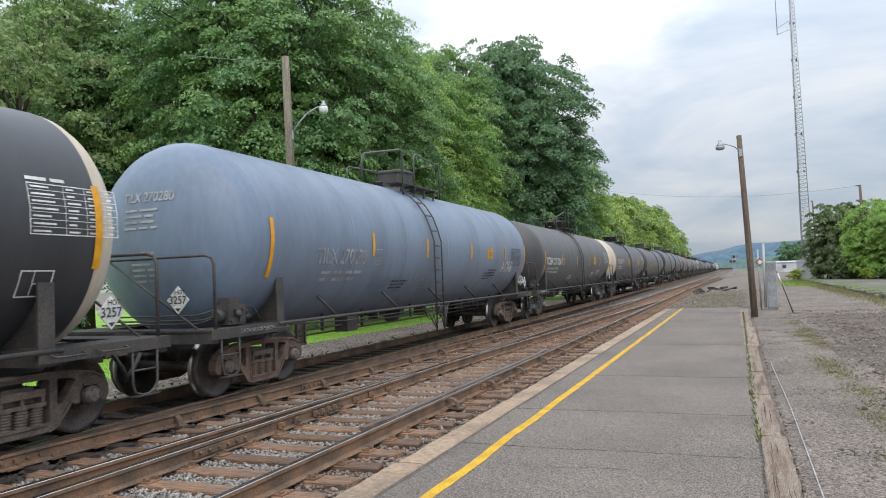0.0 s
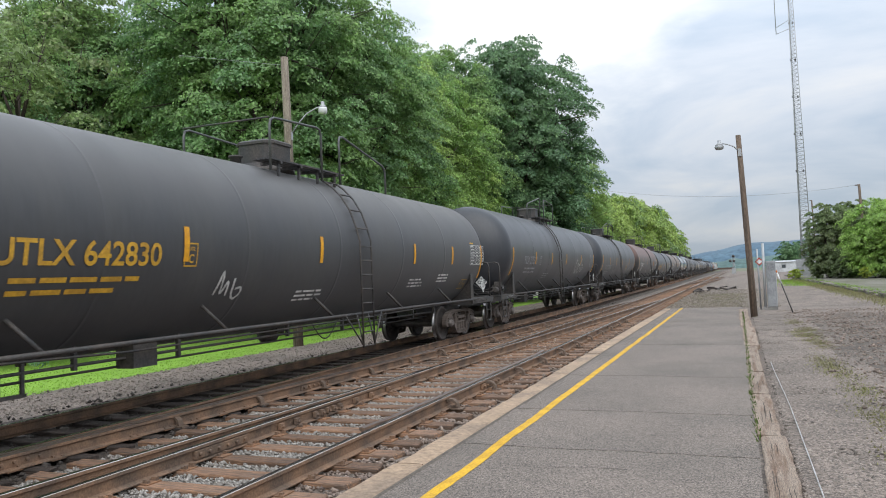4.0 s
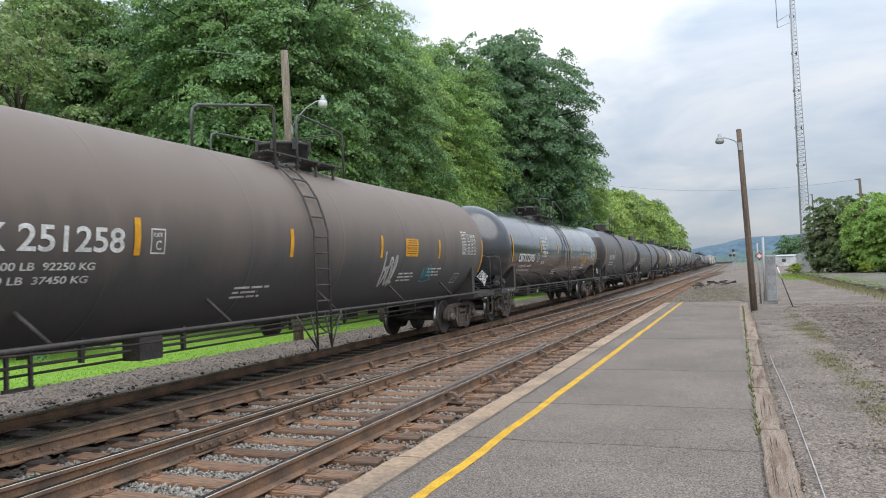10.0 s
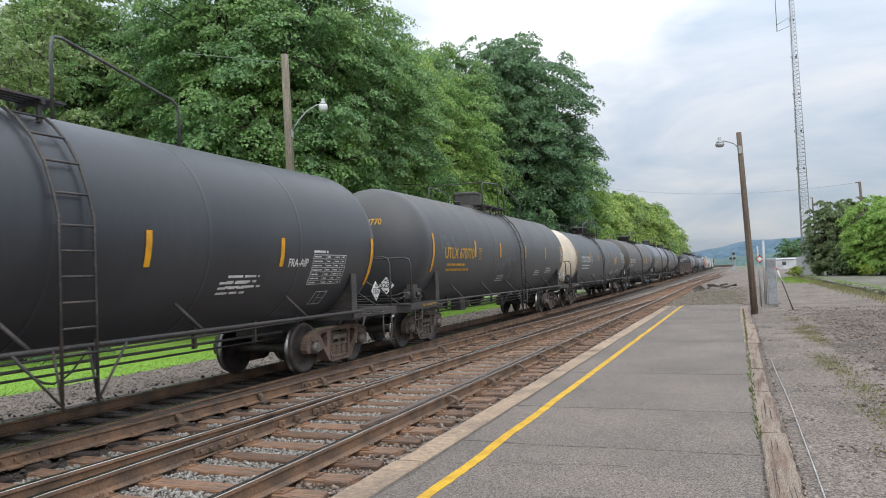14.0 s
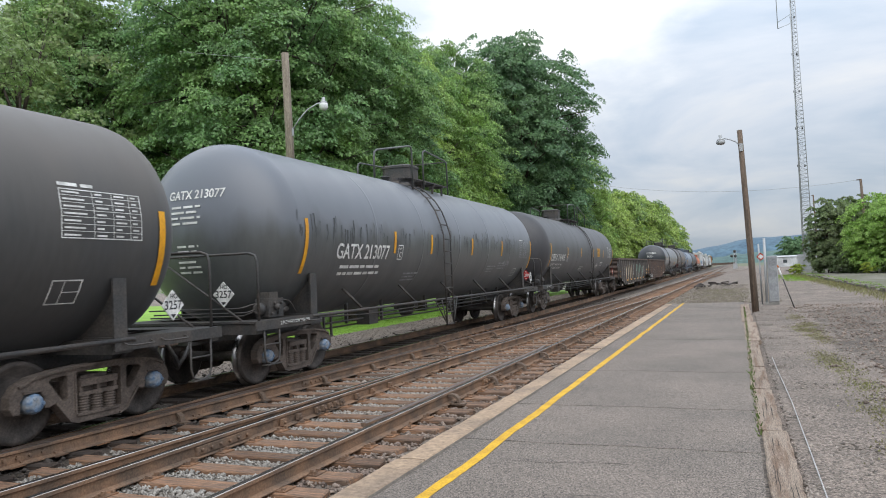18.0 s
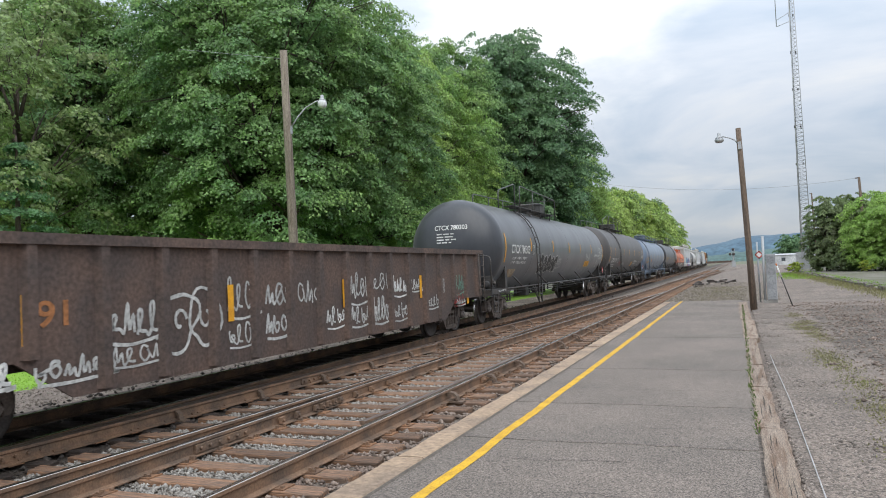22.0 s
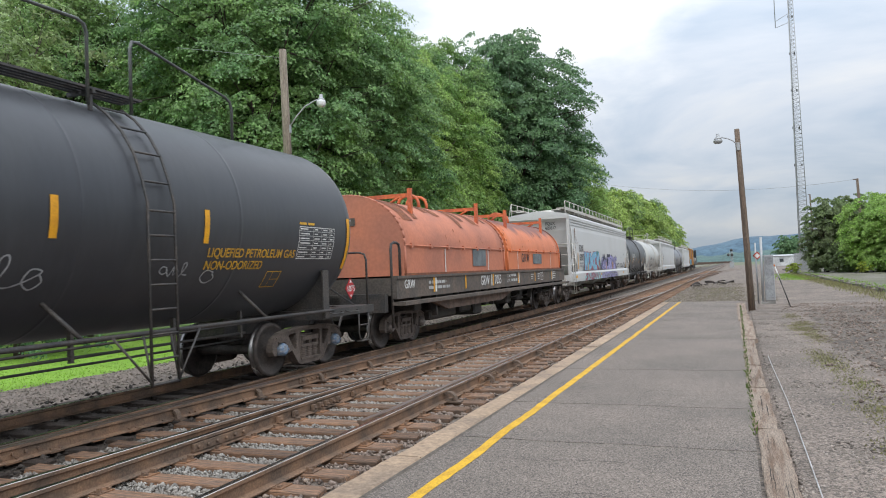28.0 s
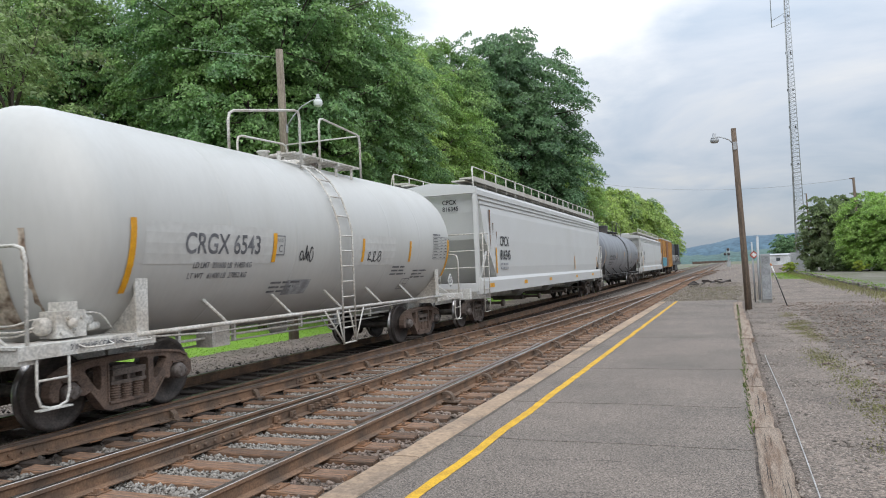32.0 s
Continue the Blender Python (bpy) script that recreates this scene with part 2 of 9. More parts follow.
reflector_mat = surface("yellow_reflector", (0.75, 0.36, 0.01), 0.45, second=(0.62, 0.28, 0.012), scale=6, fine=60, grain=0.1, bump=0)
white_mark = surface("white_stencil", (0.74, 0.74, 0.72), 0.6, second=(0.52, 0.52, 0.50), scale=4, fine=30, grain=0.15, bump=0)
grey_mark = surface("faded_stencil", (0.36, 0.37, 0.38), 0.6, second=(0.22, 0.22, 0.23), scale=4, fine=30, grain=0.15, bump=0)
yellow_mark = surface("yellow_stencil", (0.62, 0.35, 0.03), 0.6, second=(0.45, 0.25, 0.03), scale=4, fine=30, grain=0.15, bump=0)
dark_mark = surface("dark_stencil", (0.03, 0.03, 0.035), 0.6, fine=30, grain=0.15, bump=0)
red_mark = surface("red_placard", (0.5, 0.02, 0.025), 0.5, fine=30, grain=0.1, bump=0)
bark = surface("bark", (0.075, 0.055, 0.042), 0.95, second=(0.045, 0.034, 0.028), scale=3, fine=20, grain=0.4, bump=0.8, depth=0.03, streak=(5, 5, 0.8))
leaf_dark = foliage("leaves_maple", (0.160, 0.295, 0.122), (0.262, 0.400, 0.118))
leaf_deep = foliage("leaves_deep", (0.125, 0.235, 0.118), (0.165, 0.285, 0.120))
leaf_mid = foliage("leaves_mid", (0.215, 0.365, 0.110), (0.315, 0.445, 0.110))
leaf_light = foliage("leaves_light", (0.34, 0.50, 0.12), (0.27, 0.43, 0.10))
leaf_far = foliage("leaves_poplar", (0.37, 0.48, 0.12), (0.29, 0.41, 0.115))
leaf_far_b = foliage("leaves_ash", (0.24, 0.36, 0.125), (0.20, 0.31, 0.12))
leaf_olive = foliage("leaves_olive", (0.175, 0.215, 0.095), (0.19, 0.27, 0.105))
leaf_spruce = foliage("leaves_spruce", (0.13, 0.26, 0.11), (0.09, 0.19, 0.085))

# ---- mesh helpers ----


def box(bm, x0, x1, y0, y1, z0, z1, m=None):
    vs = [bm.verts.new(m @ Vector(c) if m else c) for c in ((x0, y0, z0), (x1, y0, z0), (x1, y1, z0), (x0, y1, z0), (x0, y0, z1), (x1, y0, z1), (x1, y1, z1), (x0, y1, z1))]
    for q in ((3, 2, 1, 0), (4, 5, 6, 7), (0, 1, 5, 4), (1, 2, 6, 5), (2, 3, 7, 6), (3, 0, 4, 7)):
        bm.faces.new([vs[i] for i in q])
    return vs


def tube(bm, pts, r, seg=6, closed=False):
    """A round bar along points. r: one radius, or one for each point."""
    pts = [Vector(p) for p in pts]
    rs = r if isinstance(r, (list, tuple)) else [r] * len(pts)
    rings, up = [], None
    for i, p in enumerate(pts):
        d = (pts[min(i + 1, len(pts) - 1)] - pts[max(i - 1, 0)]).normalized()
        if up is None:
            up = Vector((0, 0, 1)) if abs(d.z) < 0.9 else Vector((1, 0, 0))
        side = d.cross(up).normalized()
        up = side.cross(d).normalized()
        rings.append([bm.verts.new(p + (side * math.cos(a) + up * math.sin(a)) * rs[i]) for a in (2 * math.pi * k / seg for k in range(seg))])
    for a, b in zip(rings, rings[1:]):
        for k in range(seg):
            bm.faces.new((a[k], a[(k + 1) % seg], b[(k + 1) % seg], b[k])).smooth = True
    bm.faces.new(rings[0][::-1]), bm.faces.new(rings[-1])


def lathe(bm, profile, seg, axis="y", close=False, m=None):
    """Turns (radius, place along the axis) round an axis."""
    rings = []
    for r, s in profile:
        ring = []
        for k in range(seg):
            a = 2 * math.pi * k / seg
            c = {"y": (r * math.sin(a), s, r * math.cos(a)), "z": (r * math.cos(a), r * math.sin(a), s), "x": (s, r * math.cos(a), r * math.sin(a))}[axis]
            ring.append(bm.verts.new(m @ Vector(c) if m else c))
        rings.append(ring)
    for a, b in zip(rings, rings[1:]):
        for k in range(seg):
            bm.faces.new((a[k], a[(k + 1) % seg], b[(k + 1) % seg], b[k])).smooth = True
    for ring in (rings[0], rings[-1]):
        bm.faces.new(ring)
    return rings


def strip(bm, pts, width, x0, x1):
    """A flat bar along points (y, z), of that width, from x0 to x1."""
    pts = [Vector(p) for p in pts]
    left, right = [], []
    for i, p in enumerate(pts):
        d = (pts[min(i + 1, len(pts) - 1)] - pts[max(i - 1, 0)]).normalized()
        n = Vector((-d.y, d.x)) * width / 2
        left.append(p + n), right.append(p - n)
    for i in range(len(pts) - 1):
        q = (left[i], left[i + 1], right[i + 1], right[i])
        vs = [bm.verts.new((x, p.x, p.y)) for x in (x0, x1) for p in q]
        for f in ((0, 1, 2, 3), (7, 6, 5, 4), (0, 4, 5, 1), (1, 5, 6, 2), (2, 6, 7, 3), (3, 7, 4, 0)):
            bm.faces.new([vs[k] for k in f])


def finish(name, bm, material):
    bmesh.ops.recalc_face_normals(bm, faces=bm.faces)
    me = bpy.data.meshes.new(name)
    bm.to_mesh(me)
    bm.free()
    for m in material if isinstance(material, (list, tuple)) else [material]:
        me.materials.append(m)
    return me


def part(name, bm, material, parent=None, label=""):
    me = bm if isinstance(bm, bpy.types.Mesh) else finish(name, bm, material)
    ob = new(name, me)
    if parent is not None:
        ob.parent = parent
    return tagged(ob, label)


def soup(name, verts, faces, material, smooth=False):
    """A mesh from number arrays, all faces with the same number of corners."""
    verts, faces = np.asarray(verts, np.float32), np.asarray(faces, np.int32)
    me = bpy.data.meshes.new(name)
    me.vertices.add(len(verts)), me.loops.add(faces.size), me.polygons.add(len(faces))
    me.vertices.foreach_set("co", verts.ravel())
    me.loops.foreach_set("vertex_index", faces.ravel())
    me.polygons.foreach_set("loop_start", np.arange(0, faces.size, faces.shape[1], dtype=np.int32))
    if smooth:
        me.polygons.foreach_set("use_smooth", np.ones(len(faces), bool))
    me.update(calc_edges=True)
    me.materials.append(material)
    return me


def thing(name, label, category, group="", kind=""):
    return tagged(new(name), label, category, group, kind)


RNG = np.random.default_rng(7)

# ---- ground: one sheet; tracks and yard lie nearly level ----
XA, XB, SB = -4.686, -8.111, -0.0125     # track middles; the train's track bears a hair to the left
XC, SC = -6.837, 0.048                  # crossover between them
RAILS_Z = 0.0


def xb(y):
    return XB + SB * y


def ground_z(x, y):
    """Height of the ground: track bed, platform side, lawn."""
    if x < -13.7:
        z = -0.42 - 0.02 * min(20, -13.7 - x)
    elif x < -10.7:
        z = -0.36
    elif x < -3.02:
        z = -0.235
    elif x < 0.3 and y < 32.3:
        z = -0.2
    elif x < 0.3:
        z = -0.04 if x > -2 else -0.04 - 0.195 * (-2 - x) / 0.95
    else:
        z = -0.03
    return z


def axis_steps(stops):
    out = []
    for (a, s), (b, _) in zip(stops, stops[1:]):
        n = max(1, round((b - a) / s))
        out += [a + (b - a) * i / n for i in range(n)]
    return out + [stops[-1][0]]


gx = axis_steps([(-1500, 200), (-300, 40), (-60, 5), (-14.4, 0.2), (-10, 0.15), (-3.2, 0.05), (-2.9, 0.3), (4, 0.4), (12, 4), (60, 30), (300, 200), (1500, 1)])
gy = axis_steps([(-300, 60), (-20, 2), (2, 0.3), (30, 0.6), (60, 2), (120, 10), (300, 50), (900, 300), (3000, 1)])
nx, ny = len(gx), len(gy)
gv = []
for y in gy:
    for x in gx:
        rough = 0.02 * noise.noise((x * 1.7, y * 1.7, 0)) + 0.012 * noise.noise((x * 6, y * 6, 3))
        if x > 2.4 and y < 60:
            rough *= 2.2
        if -3.02 < x < 0.3 and y < 32.4:
            rough = 0
        gv.append((x, y, ground_z(x, y) + rough))
gf = [(j * nx + i, j * nx + i + 1, (j + 1) * nx + i + 1, (j + 1) * nx + i) for j in range(ny - 1) for i in range(nx - 1)]
ground_me = soup("ground", gv, gf, ballast_mat, True)
for m in (gravel_mat, grass_mat):
    ground_me.materials.append(m)
field_mat = surface("far_fields", (0.16, 0.15, 0.125), 1.0, second=(0.11, 0.14, 0.05), scale=0.02, fine=2, grain=0.3, bump=0)
dirt_mat = surface("dark_dirt", (0.155, 0.128, 0.106), 1.0, second=(0.108, 0.088, 0.073), scale=1.2, fine=20, octaves=6, keep=0.7, cells=(28, 0.5), grain=0.4, bump=1.0, depth=0.04)
ground_me.materials.append(field_mat)
ground_me.materials.append(dirt_mat)
# oil-dark ballast, darkened further: the train's shade is put into its colour
ground_me.materials.append(surface("oily_shaded_ballast", (0.066, 0.053, 0.043), 0.95, second=(0.098, 0.079, 0.064), scale=1.2, fine=38, grain=0.5, bump=1.0, depth=0.03))
kinds = np.zeros(len(gf), np.int32)
for k, (a, b, c, d) in enumerate(gf):
    x, y = (gv[a][0] + gv[b][0]) / 2, (gv[a][1] + gv[d][1]) / 2
    wob = 0.35 * noise.noise((x * 0.5, y * 0.35, 5))
    if x < -13.75 + wob and (y < 75 or x > -60):
        kinds[k] = 2 if y < 75 else 3
    elif x < -10.45:
        kinds[k] = 1 if y < 200 else 3
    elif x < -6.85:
        # strip under the train, oil and painted shade together
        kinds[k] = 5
    elif x > -2.9:
        kinds[k] = 1
        if 1.75 + wob < x < 5.9 and y < 27 + 6 * wob:
            kinds[k] = 4
        if x > 12 or y > 300:
            kinds[k] = 3
ground_me.polygons.foreach_set("material_index", kinds)
ground = tagged(new("ground", ground_me), "gravel, ballast and lawn ground round the railway line", "ground", kind="structure")


def scatter(name, count, place, size, material, label, category):
    """Loose stones: squashed eight-faced pebbles, joined."""
    base = np.array([(1, 0, 0), (-1, 0, 0), (0, 1, 0), (0, -1, 0), (0, 0, 1), (0, 0, -0.6)], float)
    tri = np.array([(0, 2, 4), (2, 1, 4), (1, 3, 4), (3, 0, 4), (2, 0, 5), (1, 2, 5), (3, 1, 5), (0, 3, 5)])
    vs, fs = [], []
    for i in range(count):
        x, y, z = place()
        s = size[0] + (size[1] - size[0]) * RNG.random() ** 2
        a = RNG.random() * 6.283
        sc = s * (0.7 + 0.6 * RNG.random(3)) * (1, 1, 0.75)
        p = (base + RNG.normal(0, 0.18, base.shape)) * sc
        ca, sa = math.cos(a), math.sin(a)
        q = np.stack([p[:, 0] * ca - p[:, 1] * sa + x, p[:, 0] * sa + p[:, 1] * ca + y, p[:, 2] + z], 1)
        vs.append(q), fs.append(tri + 6 * i)
    ob = new(name, soup(name, np.concatenate(vs), np.concatenate(fs), material))
    return tagged(ob, label, category, kind="stuff")


# ---- tracks ----
RAIL_PROFILE = [(-0.036, -0.004), (-0.030, 0.0), (0.030, 0.0), (0.036, -0.004), (0.036, -0.036), (0.010, -0.050), (0.009, -0.140), (0.070, -0.158), (0.070, -0.168),
                (-0.070, -0.168), (-0.070, -0.158), (-0.009, -0.140), (-0.010, -0.050), (-0.036, -0.036)]


def rail(name, pts, parent, top, label="", lift=0.0):
    """A rolled rail along points (x, y), head up; the running face is worn bright."""
    bm = bmesh.new()
    rings = []
    for i, (x, y) in enumerate(pts):
        a, b = pts[max(i - 1, 0)], pts[min(i + 1, len(pts) - 1)]
        d = Vector((b[0] - a[0], b[1] - a[1])).normalized()
        rings.append([bm.verts.new((x + d.y * u, y - d.x * u, w + lift)) for u, w in RAIL_PROFILE])
    n = len(RAIL_PROFILE)
    for a, b in zip(rings, rings[1:]):
        for k in range(n):
            f = bm.faces.new((a[k], a[(k + 1) % n], b[(k + 1) % n], b[k]))
            f.material_index = 1 if k in (0, 1, 2) else 0
    bm.faces.new(rings[0][::-1]), bm.faces.new(rings[-1])
    return part(name, bm, [rust, top], parent, label)


def line(x0, s, y0, y1, step=6.0):
    n = max(2, int((y1 - y0) / step))
    return [(x0 + s * (y0 + (y1 - y0) * i / n), y0 + (y1 - y0) * i / n) for i in range(n + 1)]


train_track = thing("railway_track_1", "railway track with dark oily ties under the moving train", "railway track", "railway tracks", "structure")
near_track = thing("railway_track_2", "railway track with rusty rails and brown wooden ties beside the platform", "railway track", "railway tracks", "structure")
cross_track = thing("railway_track_3", "crossover rails merging into the platform track", "railway track", "railway tracks", "structure")
for o in (-0.755, 0.755):
    rail("rail", line(XB + o, SB, -60, 650), train_track, rail_top)
    rail("rail", line(XA + o, 0.0, -60, 650), near_track, rail_top)
rail("rail", line(XC - 0.755, SC, -6, 44.4), cross_track, rail_dull)
rail("rail", line(XC + 0.755, SC, -6, 44.4), cross_track, rail_top)
rail("guard_rail", [(XA + 0.60, 7.4), (XA + 0.655, 8.1), (XA + 0.655, 15.0), (XA + 0.60, 15.8)], near_track, rail_dull, "short worn guard rail")
rail("guard_rail", [(XC - 0.655 + SC * y + (0.06 if y > 15.4 else 0), y) for y in (4.5, 9, 15.0, 15.8)], cross_track, rail_dull, "short worn guard rail")


def tie_mesh(length, material, seed):
    rnd = random.Random(seed)
    bm = bmesh.new()
    vs = box(bm, -length / 2, length / 2, -0.115, 0.115, -0.18, 0)
    for v in vs:
        v.co += Vector((rnd.uniform(-0.04, 0.04), rnd.uniform(-0.012, 0.012), rnd.uniform(-0.008, 0.006)))
    bmesh.ops.bevel(bm, geom=[e for e in bm.edges], offset=0.012, segments=1, affect="EDGES")
    return finish("tie", bm, material)


TIE_TOP = -0.178
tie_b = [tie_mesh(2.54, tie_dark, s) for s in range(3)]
tie_long = {}
plates_a, plates_c, plates_b, spikes = bmesh.new(), bmesh.new(), bmesh.new(), bmesh.new()
random.seed(4)
far_ties = bmesh.new()
TIE = 0.53
for i in range(int(150 / TIE)):
    y = 1.2 + i * TIE + random.uniform(-0.03, 0.03)
    rz = random.uniform(-1.2, 1.2)
    # train track
    if y < 75:
        o = part("tie", tie_b[i % 3], None, train_track)
        o.matrix_basis = pose(xb(y), y + 0.2, TIE_TOP - 0.004, 0, 0, rz)
    else:
        box(far_ties, xb(y) - 1.27, xb(y) + 1.27, y - 0.115, y + 0.115, -0.3, TIE_TOP)
    # platform track and crossover share long ties
    left = max(xb(y) + 1.29, XC - 1.05 + SC * y) if y < 44 else XA - 1.27
    right = XA + 1.27 + random.uniform(-0.06, 0.05)
    if y < 75:
        key = round((right - left) / 0.12)
        if key not in tie_long:
            tie_long[key] = [tie_mesh(key * 0.12, tie_mat, key * 3 + s) for s in range(2)]
        o = part("tie", tie_long[key][i % 2], None, near_track)
        o.matrix_basis = pose((left + right) / 2, y, TIE_TOP, 0, 0, rz * 0.5)
    else:
        box(far_ties, left, right, y - 0.115, y + 0.115, -0.3, TIE_TOP)
    if y < 45:
        for bm, x in ((plates_a, XA - 0.755), (plates_a, XA + 0.755), (plates_b, xb(y) + 0.755), *(((plates_c, XC - 0.755 + SC * y), (plates_c, XC + 0.755 + SC * y)) if y < 43 else ())):
            box(bm, x - 0.17, x + 0.17, y - 0.09, y + 0.09, TIE_TOP - 0.002, TIE_TOP + 0.012)
            if y < 26:
                for sx in (-0.095, 0.095, 0.13):
                    for sy in (-0.05, 0.06):
                        if random.random() < 0.75:
                            box(spikes, x + sx - 0.016, x + sx + 0.016, y + sy - 0.014, y + sy + 0.014, TIE_TOP, TIE_TOP + random.uniform(0.03, 0.055))
for k in range(28):
    y = 0.67 - k * TIE
    for left, right in ((xb(y) - 1.27, xb(y) + 1.27), (max(xb(y) + 1.29, XC - 1.05 + SC * y), XA + 1.27)):
        box(far_ties, left, right, y - 0.115, y + 0.115, -0.3, TIE_TOP)
tagged(part("far_tie", far_ties, tie_mat, near_track), kind="stuff")
for nm, bm, par in (("tie_plate", plates_a, near_track), ("tie_plate", plates_c, cross_track), ("tie_plate", plates_b, train_track), ("spike", spikes, near_track)):
    tagged(part(nm, bm, rust_orange if nm == "tie_plate" else rust, par), kind="stuff")
# rail braces: thick bent plates that hook over the rail foot, bolted to the tie


def brace_mesh():
    bm = bmesh.new()
    strip(bm, [(0.015, -0.060), (0.055, -0.045), (0.110, -0.052), (0.158, -0.092), (0.178, -0.172)], 0.036, -0.042, 0.042)
    strip(bm, [(0.02, -0.155), (0.13, -0.168), (0.26, -0.170)], 0.022, -0.065, 0.065)
    lathe(bm, [(0.026, -0.165), (0.026, -0.135), (0.012, -0.125)], 6, "z", m=Matrix.Translation((0, 0.10, 0)))
    bmesh.ops.transform(bm, matrix=pose(0, 0, 0, 0, 0, -90), verts=bm.verts)
    return finish("rail_brace", bm, rust_dark)


brace_me = brace_mesh()
for k in range(11):
    y = 9.6 + 1.70 * k
    part("rail_brace", brace_me, None, near_track).matrix_basis = pose(XA + 0.765, y, 0, 0, 0, random.uniform(-4, 4))
    y = 7.75 + 1.70 * k
    part("rail_brace", brace_me, None, cross_track).matrix_basis = pose(XC - 0.745 + SC * y, y, 0, 0, 0, random.uniform(-4, 4))
# frog and joint bars with bolts
bm = bmesh.new()
for y in (7.7, 8.05, 8.5, 8.66, 8.82, 8.98, 9.14, 9.6, 10.1, 10.7):
    x = XA - 0.755
    bm = bmesh.new()
    box(bm, x + 0.03, x + 0.075, y - 0.04, y + 0.04, -0.135, -0.06)
    tube(bm, [(x + 0.07, y, -0.10), (x + 0.105, y, -0.10)], 0.017, 6)
    part("frog_block", bm, rust, cross_track, "bolted frog castings between the rails")
bm = bmesh.new()
for (x, y) in ((XA - 0.755, 6.6), (XC - 0.69 + SC * 5.4, 5.4), (XA + 0.755, 11.5), (XC - 0.69 + SC * 11, 11)):
    box(bm, x + 0.012, x + 0.05, y - 0.45, y + 0.45, -0.135, -0.05)
    for k in range(6):
        tube(bm, [(x + 0.05, y - 0.38 + k * 0.15, -0.09), (x + 0.085, y - 0.38 + k * 0.15, -0.09)], 0.02, 6)
part("joint_bar", bm, rust, cross_track)

# loose stone in the beds


def crib(x0, x1, y0, y1, z=-0.215, between=False):
    def f():
        y = y0 + (y1 - y0) * RNG.random() ** 1.6
        if between:
            y = 1.2 + (round((y - 1.2) / TIE - 0.5) + 0.5) * TIE + RNG.uniform(-0.135, 0.135)
        return x0 + (x1 - x0) * RNG.random(), y, z + 0.03 * RNG.random()
    return f


scatter("ballast_stones", 15000, crib(-6.75, XA + 0.72, 3.6, 15, -0.232, True), (0.016, 0.036), stone_mat, "pale grey crushed stone between the brown ties", "ballast")
scatter("ballast_stones", 11000, crib(-6.75, XA + 0.72, 9, 34, -0.230, True), (0.018, 0.042), surface("tan_ballast", (0.27, 0.235, 0.20), 0.95, second=(0.20, 0.165, 0.135), scale=8, fine=60, per_island=0.3), "brownish crushed stone between the farther ties", "ballast")
scatter("ballast_stones", 4500, crib(XA + 0.8, -3.02, 3.6, 30, -0.235, True), (0.02, 0.045), stone_brown, "brown crushed stone beside the kerb", "ballast")
scatter("ballast_stones", 7000, crib(-13.6, -10.5, 7, 38, -0.36), (0.014, 0.034), surface("path_gravel", (0.235, 0.20, 0.17), 0.95, per_island=0.35), "grey gravel strip between lawn and track", "ballast")
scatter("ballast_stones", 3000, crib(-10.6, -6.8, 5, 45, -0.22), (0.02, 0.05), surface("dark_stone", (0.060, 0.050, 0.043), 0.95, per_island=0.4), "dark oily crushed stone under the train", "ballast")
scatter("gravel_stones", 17000, lambda: (0.36 + 2.2 * RNG.random() ** 1.2, 4 + 26 * RNG.random() ** 1.7, -0.035), (0.010, 0.026), surface("grey_gravel", (0.245, 0.21, 0.18), 0.95, per_island=0.5), "loose grey gravel beside the platform", "gravel")
scatter("gravel_stones", 5000, lambda: (-3.0 + 4.6 * RNG.random(), 32.5 + 26 * RNG.random() ** 1.5, -0.03), (0.02, 0.055), surface("tan_gravel", (0.24, 0.205, 0.165), 0.95, per_island=0.45), "loose tan stones past the end of the platform", "gravel")
scatter("gravel_stones", 8000, lambda: (1.7 + 4.2 * RNG.random() + 0.3 * RNG.normal(), 6 + 24 * RNG.random() ** 1.3, -0.025), (0.014, 0.045), stone_brown, "brown stones on the dark dirt heap", "gravel")

# ---- platform ----
PZ = 0.0
platform = thing("platform", "grey cracked asphalt railway platform with a painted edge", "platform", kind="structure")
for y0, y1 in ((-12, 6.88), (6.88, 8.83), (8.83, 11.85), (11.85, 16.85), (16.85, 23), (23, 32.35)):
    w = 0.011
    bm = bmesh.new()
    n = 60
    cells = [[bm.verts.new((-2.68 + 2.77 * i / n, y + w * k, PZ)) for i in range(n + 1)] for k, y in ((1, y0), (-1, y1))]
    for k in (0, 1):
        for v in cells[k]:
            v.co.y += 0.085 * noise.noise((v.co.x * 0.9, (y0, y1)[k], 0)) + 0.022 * noise.noise((v.co.x * 6, (y0, y1)[k], 0)) + (0.006, -0.006)[k] * noise.noise((v.co.x * 3, (y0, y1)[k], 7))
    base = [[bm.verts.new((v.co.x, v.co.y, -0.19)) for v in row] for row in cells]
    for i in range(n):
        bm.faces.new((cells[0][i], cells[0][i + 1], cells[1][i + 1], cells[1][i]))
        bm.faces.new((base[0][i], base[0][i + 1], cells[0][i + 1], cells[0][i]))
        bm.faces.new((base[1][i], base[1][i + 1], cells[1][i + 1], cells[1][i]))
    for i in (0, n):
        bm.faces.new((base[0][i], cells[0][i], cells[1][i], base[1][i]))
    part("asphalt_slab", bm, asphalt, platform)
